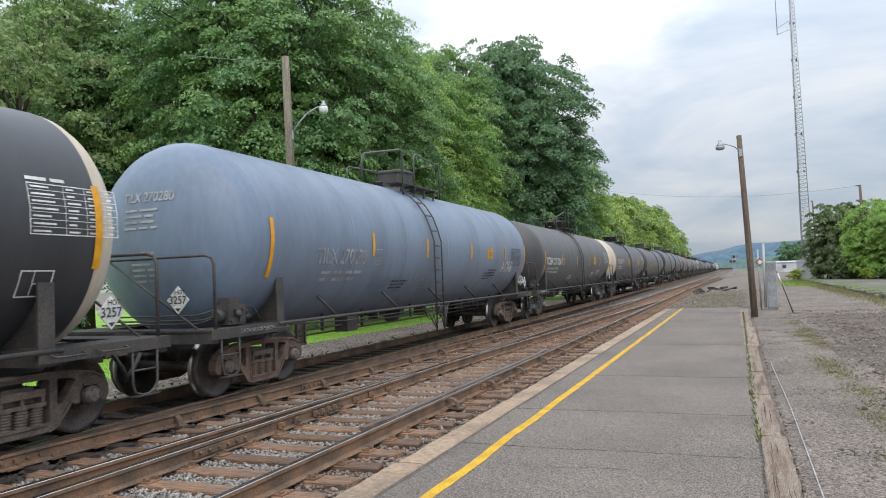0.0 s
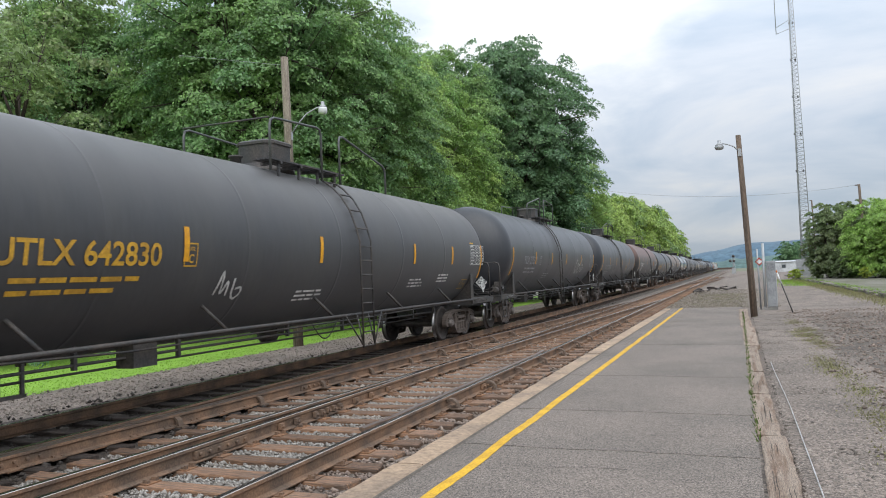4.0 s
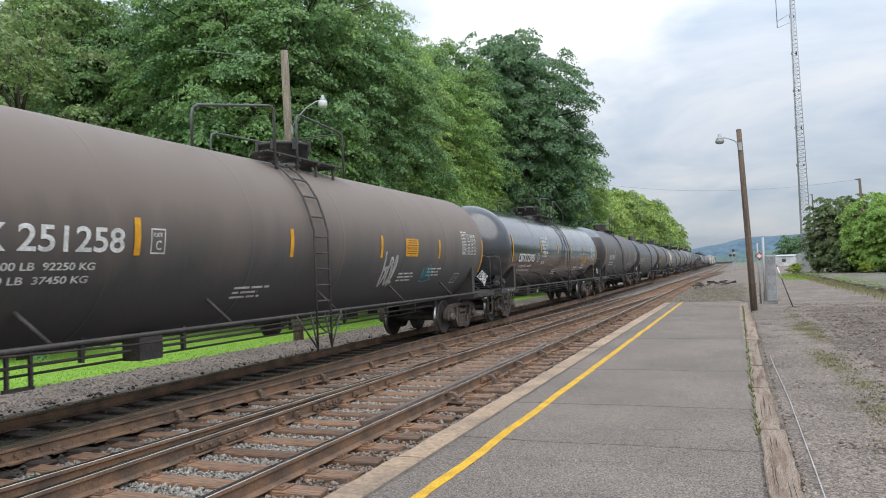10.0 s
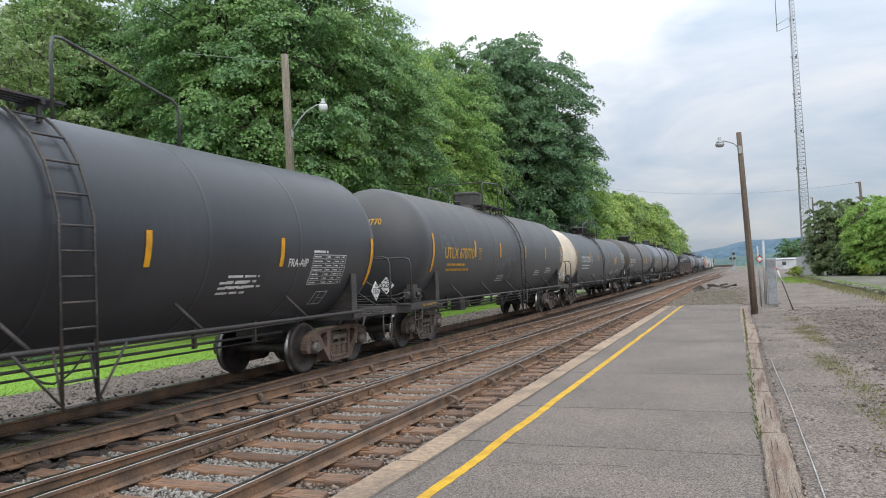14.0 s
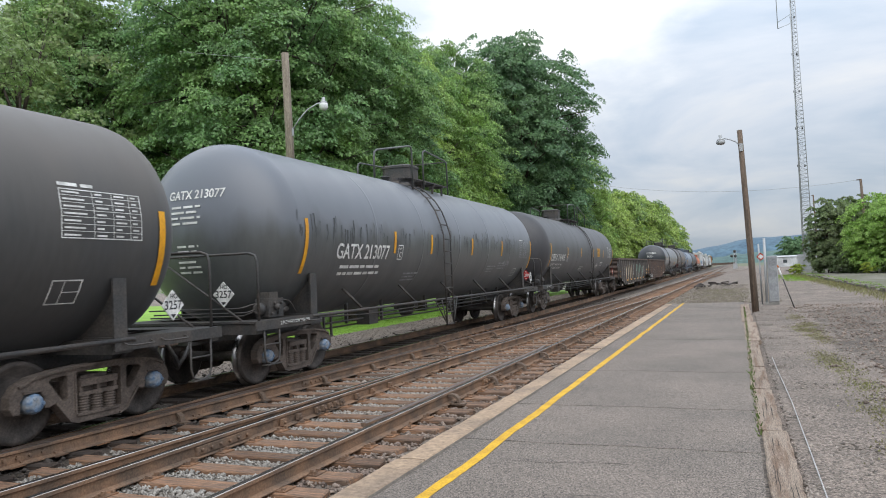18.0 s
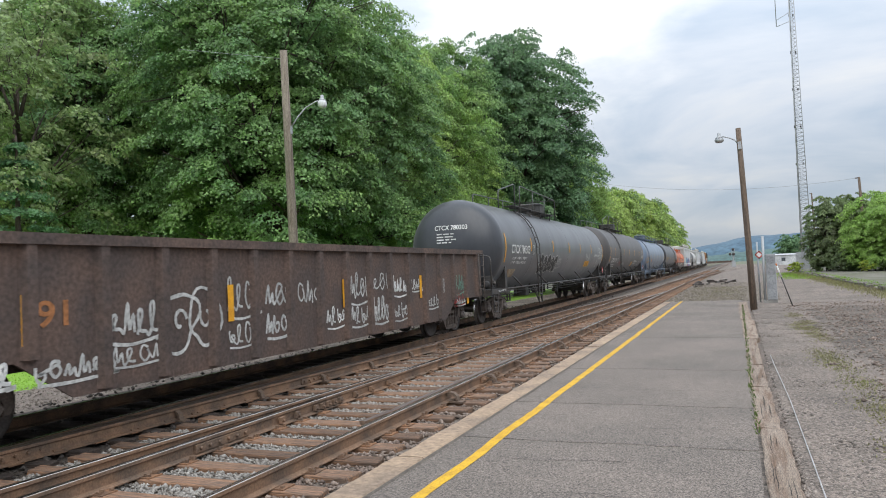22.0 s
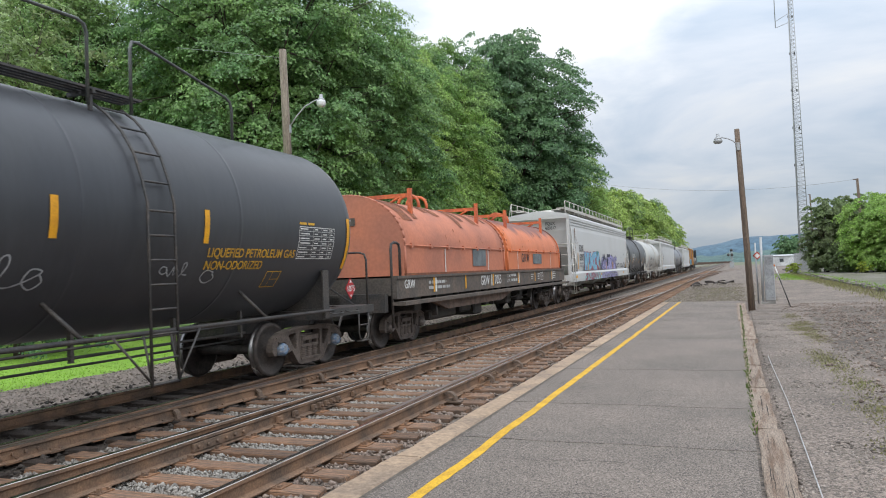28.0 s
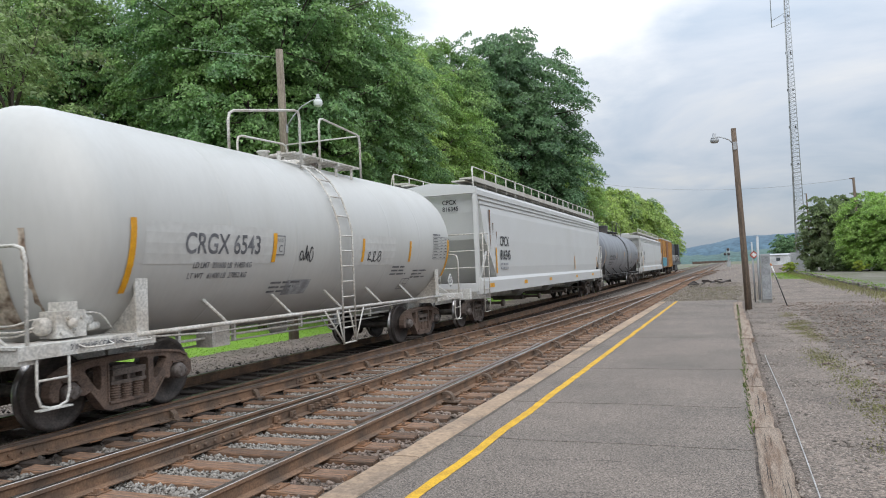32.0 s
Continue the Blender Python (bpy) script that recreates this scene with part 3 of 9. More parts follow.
# thin ragged cracks between the slabs are filled with dark dirt just below the top
bm = bmesh.new()
box(bm, -2.66, 0.07, -12, 32.3, -0.185, PZ - 0.012)
bm2 = bmesh.new()
box(bm2, 0.08, 0.16, -12, 30, -0.15, -0.008)
part("joint_dirt", bm2, dirt_mat, platform)
crack_mat = surface("crack_dirt", (0.03, 0.027, 0.024), 1.0)
part("crack_fill", bm, crack_mat, platform)
random.seed(9)
y = -12.0
while y < 32.1:
    n = min(32.35, y + 3.0)
    bm = bmesh.new()
    out, high, rows_ = random.uniform(-0.012, 0.012), random.uniform(-0.006, 0.006), []
    for k in range(25):
        yy = y + 0.010 + (n - y - 0.020) * k / 24
        q = [0.010 * noise.noise((yy * 5, i * 3.7, 2)) + (0.022 * min(0.0, noise.noise((yy * 2.3, i * 5.1, 8)) + 0.12)) for i in range(6)]
        rows_.append([bm.verts.new(c) for c in ((-2.985 + out + q[0], yy, -0.3), (-2.985 + out + q[1], yy, -0.022 + high), (-2.962 + out + q[1], yy, 0.010 + high + q[2] * 0.7),
                                                (-2.84, yy, 0.012 + high + q[3] * 0.4), (-2.712 - q[4], yy, 0.010 + high + q[4] * 0.7), (-2.690 - q[5] * 0.5, yy, -0.012), (-2.690, yy, -0.3))])
    for a, b in zip(rows_, rows_[1:]):
        for k in range(6):
            bm.faces.new((a[k], a[k + 1], b[k + 1], b[k]))
    bm.faces.new(rows_[0]), bm.faces.new(rows_[-1][::-1])
    part("kerb_stone", bm, concrete, platform)
    y = n
bm = bmesh.new()
prev = None
for i in range(300):
    y = -11.8 + i * 44.1 / 299
    x = -2.275 + 0.022 * noise.noise((0, y * 0.9, 0)) + 0.008 * noise.noise((0, y * 7, 0))
    w = 0.052 + 0.011 * noise.noise((3, y * 5, 0))
    row = [bm.verts.new((x - w, y, PZ + 0.004)), bm.verts.new((x + w, y, PZ + 0.004))]
    if prev:
        bm.faces.new((prev[0], prev[1], row[1], row[0]))
    prev = row
part("edge_line", bm, yellow_paint, platform, "yellow painted safety line")
# timbers along the back edge
timbers = [(-8, 2.9), (2.93, 5.4), (5.43, 7.75), (7.78, 10.27), (10.3, 12.4), (12.45, 16.4), (16.45, 21.6), (21.65, 24.1), (24.15, 30.6)]
for i, (y0, y1) in enumerate(timbers):
    rnd = random.Random(i)
    bm = bmesh.new()
    n = 22
    dx = -0.0075 * (y0 - 5) + rnd.uniform(-0.012, 0.02)
    w = 0.225 if y0 < 15 else 0.30
    rows_ = []
    for k in range(n + 1):
        y = y0 + (y1 - y0) * k / n
        j = [0.018 * noise.noise((y * 4.1, i * 2.3, c * 9.7)) + rnd.uniform(-0.004, 0.004) for c in range(4)]
        rows_.append([bm.verts.new((0.105 + dx + j[0], y, -0.15)), bm.verts.new((0.105 + dx + w + j[1], y, -0.15)), bm.verts.new((0.105 + dx + w + j[1], y, 0.008 + j[2] * 0.7)), bm.verts.new((0.105 + dx + j[0], y, 0.010 + j[3] * 0.7))])
    for a, b in zip(rows_, rows_[1:]):
        for k in range(4):
            bm.faces.new((a[k], a[(k + 1) % 4], b[(k + 1) % 4], b[k]))
    bm.faces.new(rows_[0][::-1]), bm.faces.new(rows_[-1])
    bmesh.ops.bevel(bm, geom=[e for e in bm.edges if abs((e.verts[0].co - e.verts[1].co).y) > 0.1], offset=0.012, segments=1, affect="EDGES")
    beam = part("edge_timber", bm, timber_mat, platform, "weathered grey edging timber")
    # drying cracks along the grain, and dark gaps at the ends
    for _ in range(7 if y0 < 16 else 3):
        bm = bmesh.new()
        cx, cy, ln = 0.105 + dx + w * rnd.uniform(0.2, 0.8), rnd.uniform(y0 + 0.2, y1 - 0.3), rnd.uniform(0.25, 0.9)
        prev = None
        for k in range(7):
            yy, hw = min(y1 - 0.02, cy + ln * (k / 6 - 0.5)), 0.0026 * math.sin(math.pi * (0.05 + 0.9 * k / 6))
            xx = cx + 0.012 * noise.noise((yy * 6, cx * 40, 1))
            row = [bm.verts.new((xx - hw, yy, 0.0225)), bm.verts.new((xx + hw, yy, 0.0225))]
            if prev:
                bm.faces.new((prev[0], prev[1], row[1], row[0]))
            prev = row
        part("crack", bm, crack_mat, beam)
# dirt strip along the kerb, dark to paint the kerb's shadow line on the asphalt
bm = bmesh.new()
prev = None
for k in range(400):
    y = -11.8 + 44.0 * k / 399
    g = 0.030 + 0.030 * noise.noise((0, y * 1.1, 3)) + 0.016 * noise.noise((0, y * 7, 5))
    row = [bm.verts.new((-2.694, y, PZ + 0.004)), bm.verts.new((-2.684 + max(0.004, g), y, PZ + 0.0035))]
    if prev:
        bm.faces.new((prev[0], prev[1], row[1], row[0]))
    prev = row
part("grit", bm, surface("kerb_shadow_grit", (0.085, 0.070, 0.056), 1.0, second=(0.13, 0.108, 0.088), scale=6, fine=50, grain=0.4), platform)
# hairline cracks in the asphalt
for cy, x0, x1, amp in ((6.2, -2.2, -0.7, 0.10), (7.6, -1.1, 0.0, 0.08), (8.1, -2.6, -1.6, 0.12), (9.9, -1.5, 0.0, 0.10), (13.6, -2.6, -0.9, 0.15), (5.3, -1.6, -0.3, 0.08), (14.9, -1.3, 0.0, 0.1), (19.3, -2.6, -0.6, 0.15), (26.4, -2.6, 0.0, 0.15)):
    bm = bmesh.new()
    prev = None
    for k in range(41):
        x = x0 + (x1 - x0) * k / 40
        yy = cy + amp * noise.noise((x * 1.4, cy, 0)) + 0.03 * noise.noise((x * 8, cy, 4))
        hw = (0.0035 + 0.003 * noise.noise((x * 5, cy, 2))) * min(1.0, 6 * min(k, 40 - k) / 40 + 0.1)
        row = [bm.verts.new((x, yy - hw, PZ + 0.0025)), bm.verts.new((x, yy + hw, PZ + 0.0025))]
        if prev:
            bm.faces.new((prev[0], prev[1], row[1], row[0]))
        prev = row
    part("hairline_crack", bm, crack_mat, platform)


def blades(name, count, place, height, material, label, category="grass"):
    vs, fs = [], []
    for i in range(count):
        x, y, z = place()
        h = height * (0.5 + RNG.random())
        a, lean = RNG.random() * 6.283, RNG.normal(0, 0.35, 2) * h
        w = 0.006 + 0.010 * RNG.random() + height * 0.04
        c, s = math.cos(a) * w, math.sin(a) * w
        vs += [(x - c, y - s, z), (x + c, y + s, z), (x + lean[0], y + lean[1], z + h)]
        fs.append((3 * i, 3 * i + 1, 3 * i + 2))
    return tagged(new(name, soup(name, vs, fs, material)), label, category, kind="stuff")


blades("joint_weeds", 700, lambda: (0.09 + 0.012 * RNG.normal(), 7.5 + 21 * RNG.random(), -0.01), 0.05, foliage("weed_blades", (0.10, 0.17, 0.03), (0.12, 0.13, 0.05)), "short weeds in the joint beside the timbers", "weeds")
CLUMPS = [(1.10 + 0.30 * RNG.random() + 0.02 * k, 6.9 + 1.35 * k + 0.8 * RNG.random()) for k in (0, 1, 3, 4, 5, 7, 8, 8.4, 9, 9.3, 10, 12)]


def weed_spot():
    cx, cy = CLUMPS[int(RNG.random() * len(CLUMPS))]
    return cx + 0.13 * RNG.normal(), cy + 0.50 * RNG.normal(), -0.03


blades("yard_weeds", 6500, weed_spot, 0.018, foliage("dry_weeds", (0.21, 0.215, 0.085), (0.25, 0.22, 0.12)), "sparse yellowish weeds in the gravel", "weeds")
blades("yard_weeds", 6000, lambda: (-1.6 + 0.9 * RNG.normal() + 1.3 * RNG.random(), 33 + 17 * RNG.random(), -0.04), 0.03, foliage("dull_weeds", (0.16, 0.17, 0.07), (0.22, 0.19, 0.10)), "thin dull weeds past the end of the platform", "weeds")
blades("lawn_blades", 26000, lambda: (-13.7 - 6 * RNG.random() ** 1.5, 7 + 36 * RNG.random() ** 1.4, -0.43), 0.024, blade_mat, "bright green mown lawn behind the track", "grass")
bm = bmesh.new()
tube(bm, [(0.475, 4.6, 0.0), (0.48, 6.7, 0.002), (0.482, 9.46, 0.002), (0.445, 12.6, 0.0), (0.44, 13.75, -0.008)], 0.0055, 6)
tagged(part("white_cable", bm, surface("cable_sheath", (0.46, 0.45, 0.44), 0.6, second=(0.34, 0.33, 0.32), scale=5, fine=30, bump=0)), "thin white cable lying on the gravel", "cable")

# ---- poles, cabinet, marker, tower ----


def street_lamp(name, base, top, r0, r1, wood, arm, head, label, bowl):
    ob = thing(name, label, "street lamp", "wooden lamp poles")
    ob.matrix_basis = pose(*base)
    t = Vector(top) - Vector(base)
    bm = bmesh.new()
    tube(bm, [(0, 0, -0.3), t * 0.33, t * 0.66, t], [r0, r0 * 0.67 + r1 * 0.33, r0 * 0.33 + r1 * 0.67, r1], 14)
    part("pole", bm, wood, ob)
    a, h = Vector(arm) - Vector(base), Vector(head) - Vector(base)
    bm = bmesh.new()
    m = (a + h) / 2 + Vector((0, 0, (h - a).length * 0.16))
    tube(bm, [a, a.lerp(m, 0.5) + Vector((0, 0, 0.05)), m, m.lerp(h, 0.6) + Vector((0, 0, 0.04)), h], 0.022, 8)
    box(bm, a.x - 0.05, a.x + 0.06, a.y - 0.05, a.y + 0.05, a.z - 0.16, a.z + 0.1)
    part("arm", bm, steel_grey, ob, "curved grey steel arm")
    bm = bmesh.new()
    lathe(bm, [(0.03, 0.20), (0.055, 0.19), (0.06, 0.08), (0.10, 0.05), (0.13, 0.0)], 14, "z", m=Matrix.Translation(h + Vector((0, 0, -0.04))))
    part("lamp_head", bm, steel_grey, ob)
    bm = bmesh.new()
    k = 1.0 if bowl else 0.6
    lathe(bm, [(0.13, 0.0), (0.15, -0.05 * k), (0.145, -0.16 * k), (0.10, -0.22 * k), (0.03, -0.24 * k)], 14, "z", m=Matrix.Translation(h + Vector((0, 0, -0.045))))
    part("lens", bm, lamp_white if bowl else steel_grey, ob)
    return ob


street_lamp("street_lamp", (-13.6, 20.55, -0.45), (-13.45, 20.05, 9.17), 0.17, 0.12, pole_wood, (-13.4, 20.2, 6.6), (-12.45, 20.7, 7.55), "weathered grey wooden pole with a white street lamp", True)
street_lamp("street_lamp", (0.44, 26.56, -0.05), (0.255, 26.56, 6.12), 0.115, 0.085, pole_brown, (0.27, 26.5, 5.55), (-0.36, 26.5, 5.86), "leaning brown wooden pole with a small lamp", False)

cab = thing("relay_cabinet", "tall narrow grey metal cabinet with a round post", "cabinet")
cab.matrix_basis = pose(1.17, 30.5, -0.03)
bm = bmesh.new(); box(bm, -0.17, 0.17, -0.2, 0.2, 0.12, 1.86); bmesh.ops.bevel(bm, geom=bm.edges[:], offset=0.012, segments=1, affect="EDGES")
part("body", bm, steel_grey, cab)
bm = bmesh.new(); box(bm, -0.145, 0.145, -0.215, -0.2, 0.2, 1.8)
part("door", bm, surface("cabinet_door", (0.36, 0.37, 0.38), 0.5, 0.5), cab)
bm = bmesh.new(); tube(bm, [(-0.26, -0.1, 0), (-0.24, -0.1, 2.55)], 0.05, 10)
part("post", bm, steel_grey, cab)
bm = bmesh.new(); box(bm, -0.17, 0.17, -0.18, 0.18, 0, 0.12); box(bm, -0.32, -0.18, -0.2, 0.1, -0.02, 0.1)
part("footing", bm, surface("footing", (0.3, 0.29, 0.27), 0.9), cab)

stake = thing("track_marker", "leaning black marker stake with a white and orange top", "marker")
stake.matrix_basis = pose(1.74, 28.2, -0.03)
bm = bmesh.new(); tube(bm, [(0, 0, -0.1), (-0.34, 0.05, 1.02)], 0.021, 8)
part("stake", bm, black_steel, stake)
bm = bmesh.new(); tube(bm, [(-0.34, 0.05, 1.02), (-0.46, 0.07, 1.42)], 0.023, 8)
part("sleeve", bm, white_mark, stake, "white sleeve")
bm = bmesh.new(); tube(bm, [(-0.46, 0.07, 1.42), (-0.49, 0.075, 1.5)], 0.025, 8)
part("cap", bm, surface("orange_cap", (0.7, 0.2, 0.02), 0.5), stake)

sign = thing("warning_sign", "small diamond warning sign on a thin post", "sign")
sign.matrix_basis = pose(0.76, 30.9, -0.03)
bm = bmesh.new(); tube(bm, [(0, 0, -0.1), (-0.03, 0, 2.35)], 0.03, 8)
part("post", bm, steel_grey, sign)
bm = bmesh.new()
box(bm, -0.115, 0.115, -0.01, 0.01, -0.115, 0.115, m=pose(0.03, -0.04, 1.85, 0, 45, 0))
part("panel", bm, white_mark, sign)
bm = bmesh.new()
for a in (0, 90, 180, 270):
    box(bm, -0.115, 0.115, -0.016, -0.011, 0.075, 0.115, m=pose(0.03, -0.04, 1.85, 0, 45 + a, 0))
part("border", bm, surface("sign_red", (0.55, 0.06, 0.03), 0.5), sign)

# radio mast
mast = thing("radio_mast", "tall thin lattice radio mast with side aerial", "mast")
mast.matrix_basis = pose(11.75, 150, -1, 0, 0, 20)
corners = [Vector((math.cos(a), math.sin(a), 0)) * 1.0 for a in (radians(d) for d in (90, 210, 330))]
MH = 62.0
mr = lambda z: max(0.40, 1.15 - 0.0145 * z)
for c in corners:
    bm = bmesh.new()
    tube(bm, [c * mr(0), c * mr(MH) + Vector((0, 0, MH))], 0.07, 6)
    part("leg", bm, steel_grey, mast)
bm = bmesh.new()
n = 84
for i in range(n):
    z0, z1 = MH * i / n, MH * (i + 1) / n
    for a in range(3):
        p0, p1 = corners[a] * mr(z0) + Vector((0, 0, z0)), corners[(a + 1) % 3] * mr(z1) + Vector((0, 0, z1))
        p2 = corners[(a + 1) % 3] * mr(z0) + Vector((0, 0, z0))
        tube(bm, [p0, p1], 0.032, 4)
        tube(bm, [p0, p2], 0.032, 4)
part("lattice", bm, steel_grey, mast)
bm = bmesh.new()
tube(bm, [(-2.5, 0.8, 46.2), (-2.5, 0.8, 60)], 0.07, 6)
tube(bm, [(-0.3, 0, 46.9), (-2.5, 0.8, 46.2)], 0.05, 6)
tube(bm, [(-0.3, 0, 48.6), (-2.5, 0.8, 47.4)], 0.05, 6)
part("aerial", bm, steel_grey, mast)
for z in (20, 27, 34, 41, 48):
    for x in (-0.7, 0.75):
        bm = bmesh.new()
        lathe(bm, [(0.05, -0.25), (0.16, -0.2), (0.16, 0.2), (0.05, 0.25)], 6, "z", m=Matrix.Translation((x * mr(z), 0.1, z)))
        part("clamp", bm, black_steel, mast)

# ---- trees ----


def leaf_cloud(name, centres, radii, per, size, material, seed, droop=0.5, axis=None):
    """Leaves on drooping sprays: each spray a shallow dome of leaves that face up and out."""
    rng = np.random.default_rng(seed)
    cs = np.repeat(np.asarray(centres, float), per, axis=0)
    rs = np.repeat(np.asarray(radii, float), per)
    n = len(cs)
    out = cs * (1, 1, 0)
    out /= np.maximum(np.linalg.norm(out, axis=1), 0.3)[:, None]
    a, rho = rng.random(n) * 2 * np.pi, np.sqrt(rng.random(n)) * (0.75 + 0.45 * rng.random(n))
    off = np.stack([np.cos(a) * rho, np.sin(a) * rho, np.zeros(n)], 1)
    slope = (off * out).sum(1)
    off[:, 2] = -droop * rho ** 2 - 0.42 * slope + rng.normal(0, 0.13, n)
    pos = cs + off * rs[:, None]
    nrm = off * (0.9, 0.9, 0) + out * 0.75 + rng.normal(size=(n, 3)) * 0.62 + (0, 0, 0.75)
    nrm /= np.linalg.norm(nrm, axis=1)[:, None]
    t = np.cross(nrm, rng.normal(size=(n, 3))); t /= np.linalg.norm(t, axis=1)[:, None]
    b = np.cross(nrm, t)
    s = size * (0.6 + 0.8 * rng.random(n))[:, None]
    v = np.stack([pos - t * s * 0.55, pos + b * s * 0.5 + t * s * 0.2, pos + t * s * 0.3 - b * s * 0.5], 1).reshape(-1, 3)
    f = np.arange(n)[:, None] * 3 + (0, 1, 2)
    return soup(name, v, f, material)


def make_tree(label, height, spread, trunk, seed, clumps, per, size, material, low=0.25, lobes=14, category="tree", group="trees along the line", spray=0.17):
    """Tapered trunk, forking limbs, and a rounded crown of leaf sprays gathered in uneven lobes."""
    rnd = random.Random(seed)
    ob = thing("tree", label, category, group)
    bm = bmesh.new()
    bend = [Vector((rnd.uniform(-0.3, 0.3), rnd.uniform(-0.3, 0.3), 0)) * k for k in range(4)]
    tube(bm, [(0, 0, -0.4), Vector((0, 0, height * 0.2)) + bend[1] * 0.5, Vector((0, 0, height * 0.45)) + bend[2] * 0.5, Vector((0, 0, height * 0.8)) + bend[3] * 0.5], [trunk * 1.25, trunk, trunk * 0.7, trunk * 0.2], 9)
    part("trunk", bm, bark, ob)
    cent, rad, heads = [], [], []
    mid, half = height * (1 + low) / 2, height * (1 - low) / 2
    turn = rnd.random() * 6.28
    for i in range(lobes):
        h = 1 - 2 * (i + 0.5) / lobes
        a = turn + i * 2.39996 + rnd.uniform(-0.35, 0.35)
        lr = spread * rnd.uniform(0.34, 0.52)
        w = math.sqrt(max(0.0, 1 - max(h, -0.55) ** 2))
        c = Vector((math.cos(a) * w * (spread - lr) * rnd.uniform(0.85, 1.12), math.sin(a) * w * (spread - lr) * rnd.uniform(0.85, 1.12), mid + h * (half - lr * 0.9) * rnd.uniform(0.9, 1.06)))
        heads.append((c, lr))
        start = Vector((0, 0, min(height * 0.72, max(height * 0.1, c.z - height * 0.22))))
        bm = bmesh.new()
        tube(bm, [start, start.lerp(c, 0.5) + Vector((0, 0, 0.3)), c], [trunk * 0.42, trunk * 0.25, trunk * 0.08], 6)
        for _ in range(5):
            e = c + Vector((rnd.gauss(0, 1), rnd.gauss(0, 1), rnd.gauss(0, 0.8))).normalized() * lr * 0.9
            tube(bm, [start.lerp(c, rnd.uniform(0.5, 0.9)), e], [trunk * 0.12, trunk * 0.03], 4)
        part("limb", bm, bark, ob)
    total = sum(r * r for c, r in heads)
    for c, r in heads:
        for _ in range(int(clumps * r * r / total)):
            d = Vector((rnd.gauss(0, 1), rnd.gauss(0, 1), rnd.gauss(0, 1))).normalized()
            q = c + Vector((d.x, d.y, d.z * 0.95)) * r * (0.62 + 0.42 * rnd.random())
            if q.z < height * low:
                q.z = height * low + rnd.random() * 0.8
            cent.append(q), rad.append(rnd.uniform(0.6, 1.15) * spread * spray)
    part("crown", leaf_cloud("crown", cent, rad, per, size, material, seed), None, ob)
    return ob


def spruce(label, height, spread, seed):
    ob = thing("tree", label, "tree", "trees along the line")
    bm = bmesh.new()
    tube(bm, [(0, 0, -0.3), (0, 0, height * 0.95)], [0.16, 0.03], 8)
    part("trunk", bm, bark, ob)
    rnd = random.Random(seed)
    cent, rad = [], []
    lev = 13
    for i in range(lev):
        z = height * (0.08 + 0.9 * i / lev)
        r = spread * (1 - i / lev) + 0.15
        for k in range(max(4, int(10 * (1 - i / lev)) + 3)):
            a = rnd.random() * 6.283
            for s in (0.45, 0.75, 1.0):
                cent.append((math.cos(a) * r * s, math.sin(a) * r * s, z - 0.25 * s * r * 0.5)), rad.append(0.26)
    part("crown", leaf_cloud("crown", cent, rad, 60, 0.09, leaf_spruce, seed, 0.4), None, ob)
    return ob


maple = make_tree("tall broad dark green maple with dense leaves", 19, 6.5, 0.38, 1, 1750, 140, 0.122, leaf_dark, 0.10, 26, spray=0.105)
maple_b = make_tree("tall dark green maple with dense leaves", 18, 6.0, 0.35, 2, 1650, 140, 0.122, leaf_dark, 0.10, 24, spray=0.105)
maple_c = make_tree("mid green maple with lighter young leaves", 16, 5.0, 0.32, 3, 1250, 125, 0.12, leaf_mid, 0.10, 20, spray=0.115)
far_tree = make_tree("light green leafy tree beyond the bend", 13, 5.0, 0.25, 4, 560, 70, 0.25, leaf_far, 0.04, 14, spray=0.15)
far_tree_b = make_tree("mid green leafy tree beyond the bend", 14, 5.5, 0.25, 5, 560, 70, 0.25, leaf_far_b, 0.04, 14, spray=0.15)
bush = make_tree("bright green spreading locust tree at the yard edge", 7.6, 3.9, 0.12, 6, 680, 95, 0.15, leaf_light, 0.0, 18, "tree", "trees at the yard", spray=0.14)
bush_b = make_tree("dark olive green tree with a brownish top", 8.0, 2.7, 0.14, 8, 440, 90, 0.145, leaf_olive, 0.0, 16, "tree", "trees at the yard", spray=0.14)


scrub = make_tree("dense green scrub under the yard trees", 3.0, 2.1, 0.05, 17, 190, 80, 0.14, leaf_light, 0.0, 9, "shrub", "shrubs in the yard", spray=0.15)
scrub_b = make_tree("dull olive scrub under the yard trees", 2.8, 1.8, 0.05, 18, 160, 80, 0.13, leaf_olive, 0.0, 9, "shrub", "shrubs in the yard", spray=0.15)


def plant(src, spots, first=True):
    for i, (x, y, z, rz, s) in enumerate(spots):
        m = pose(x, y, z, 0, 0, rz)
        ob = src if (i == 0 and first) else copy_thing(src, m)
        ob.matrix_basis = m @ Matrix.Scale(s, 4)


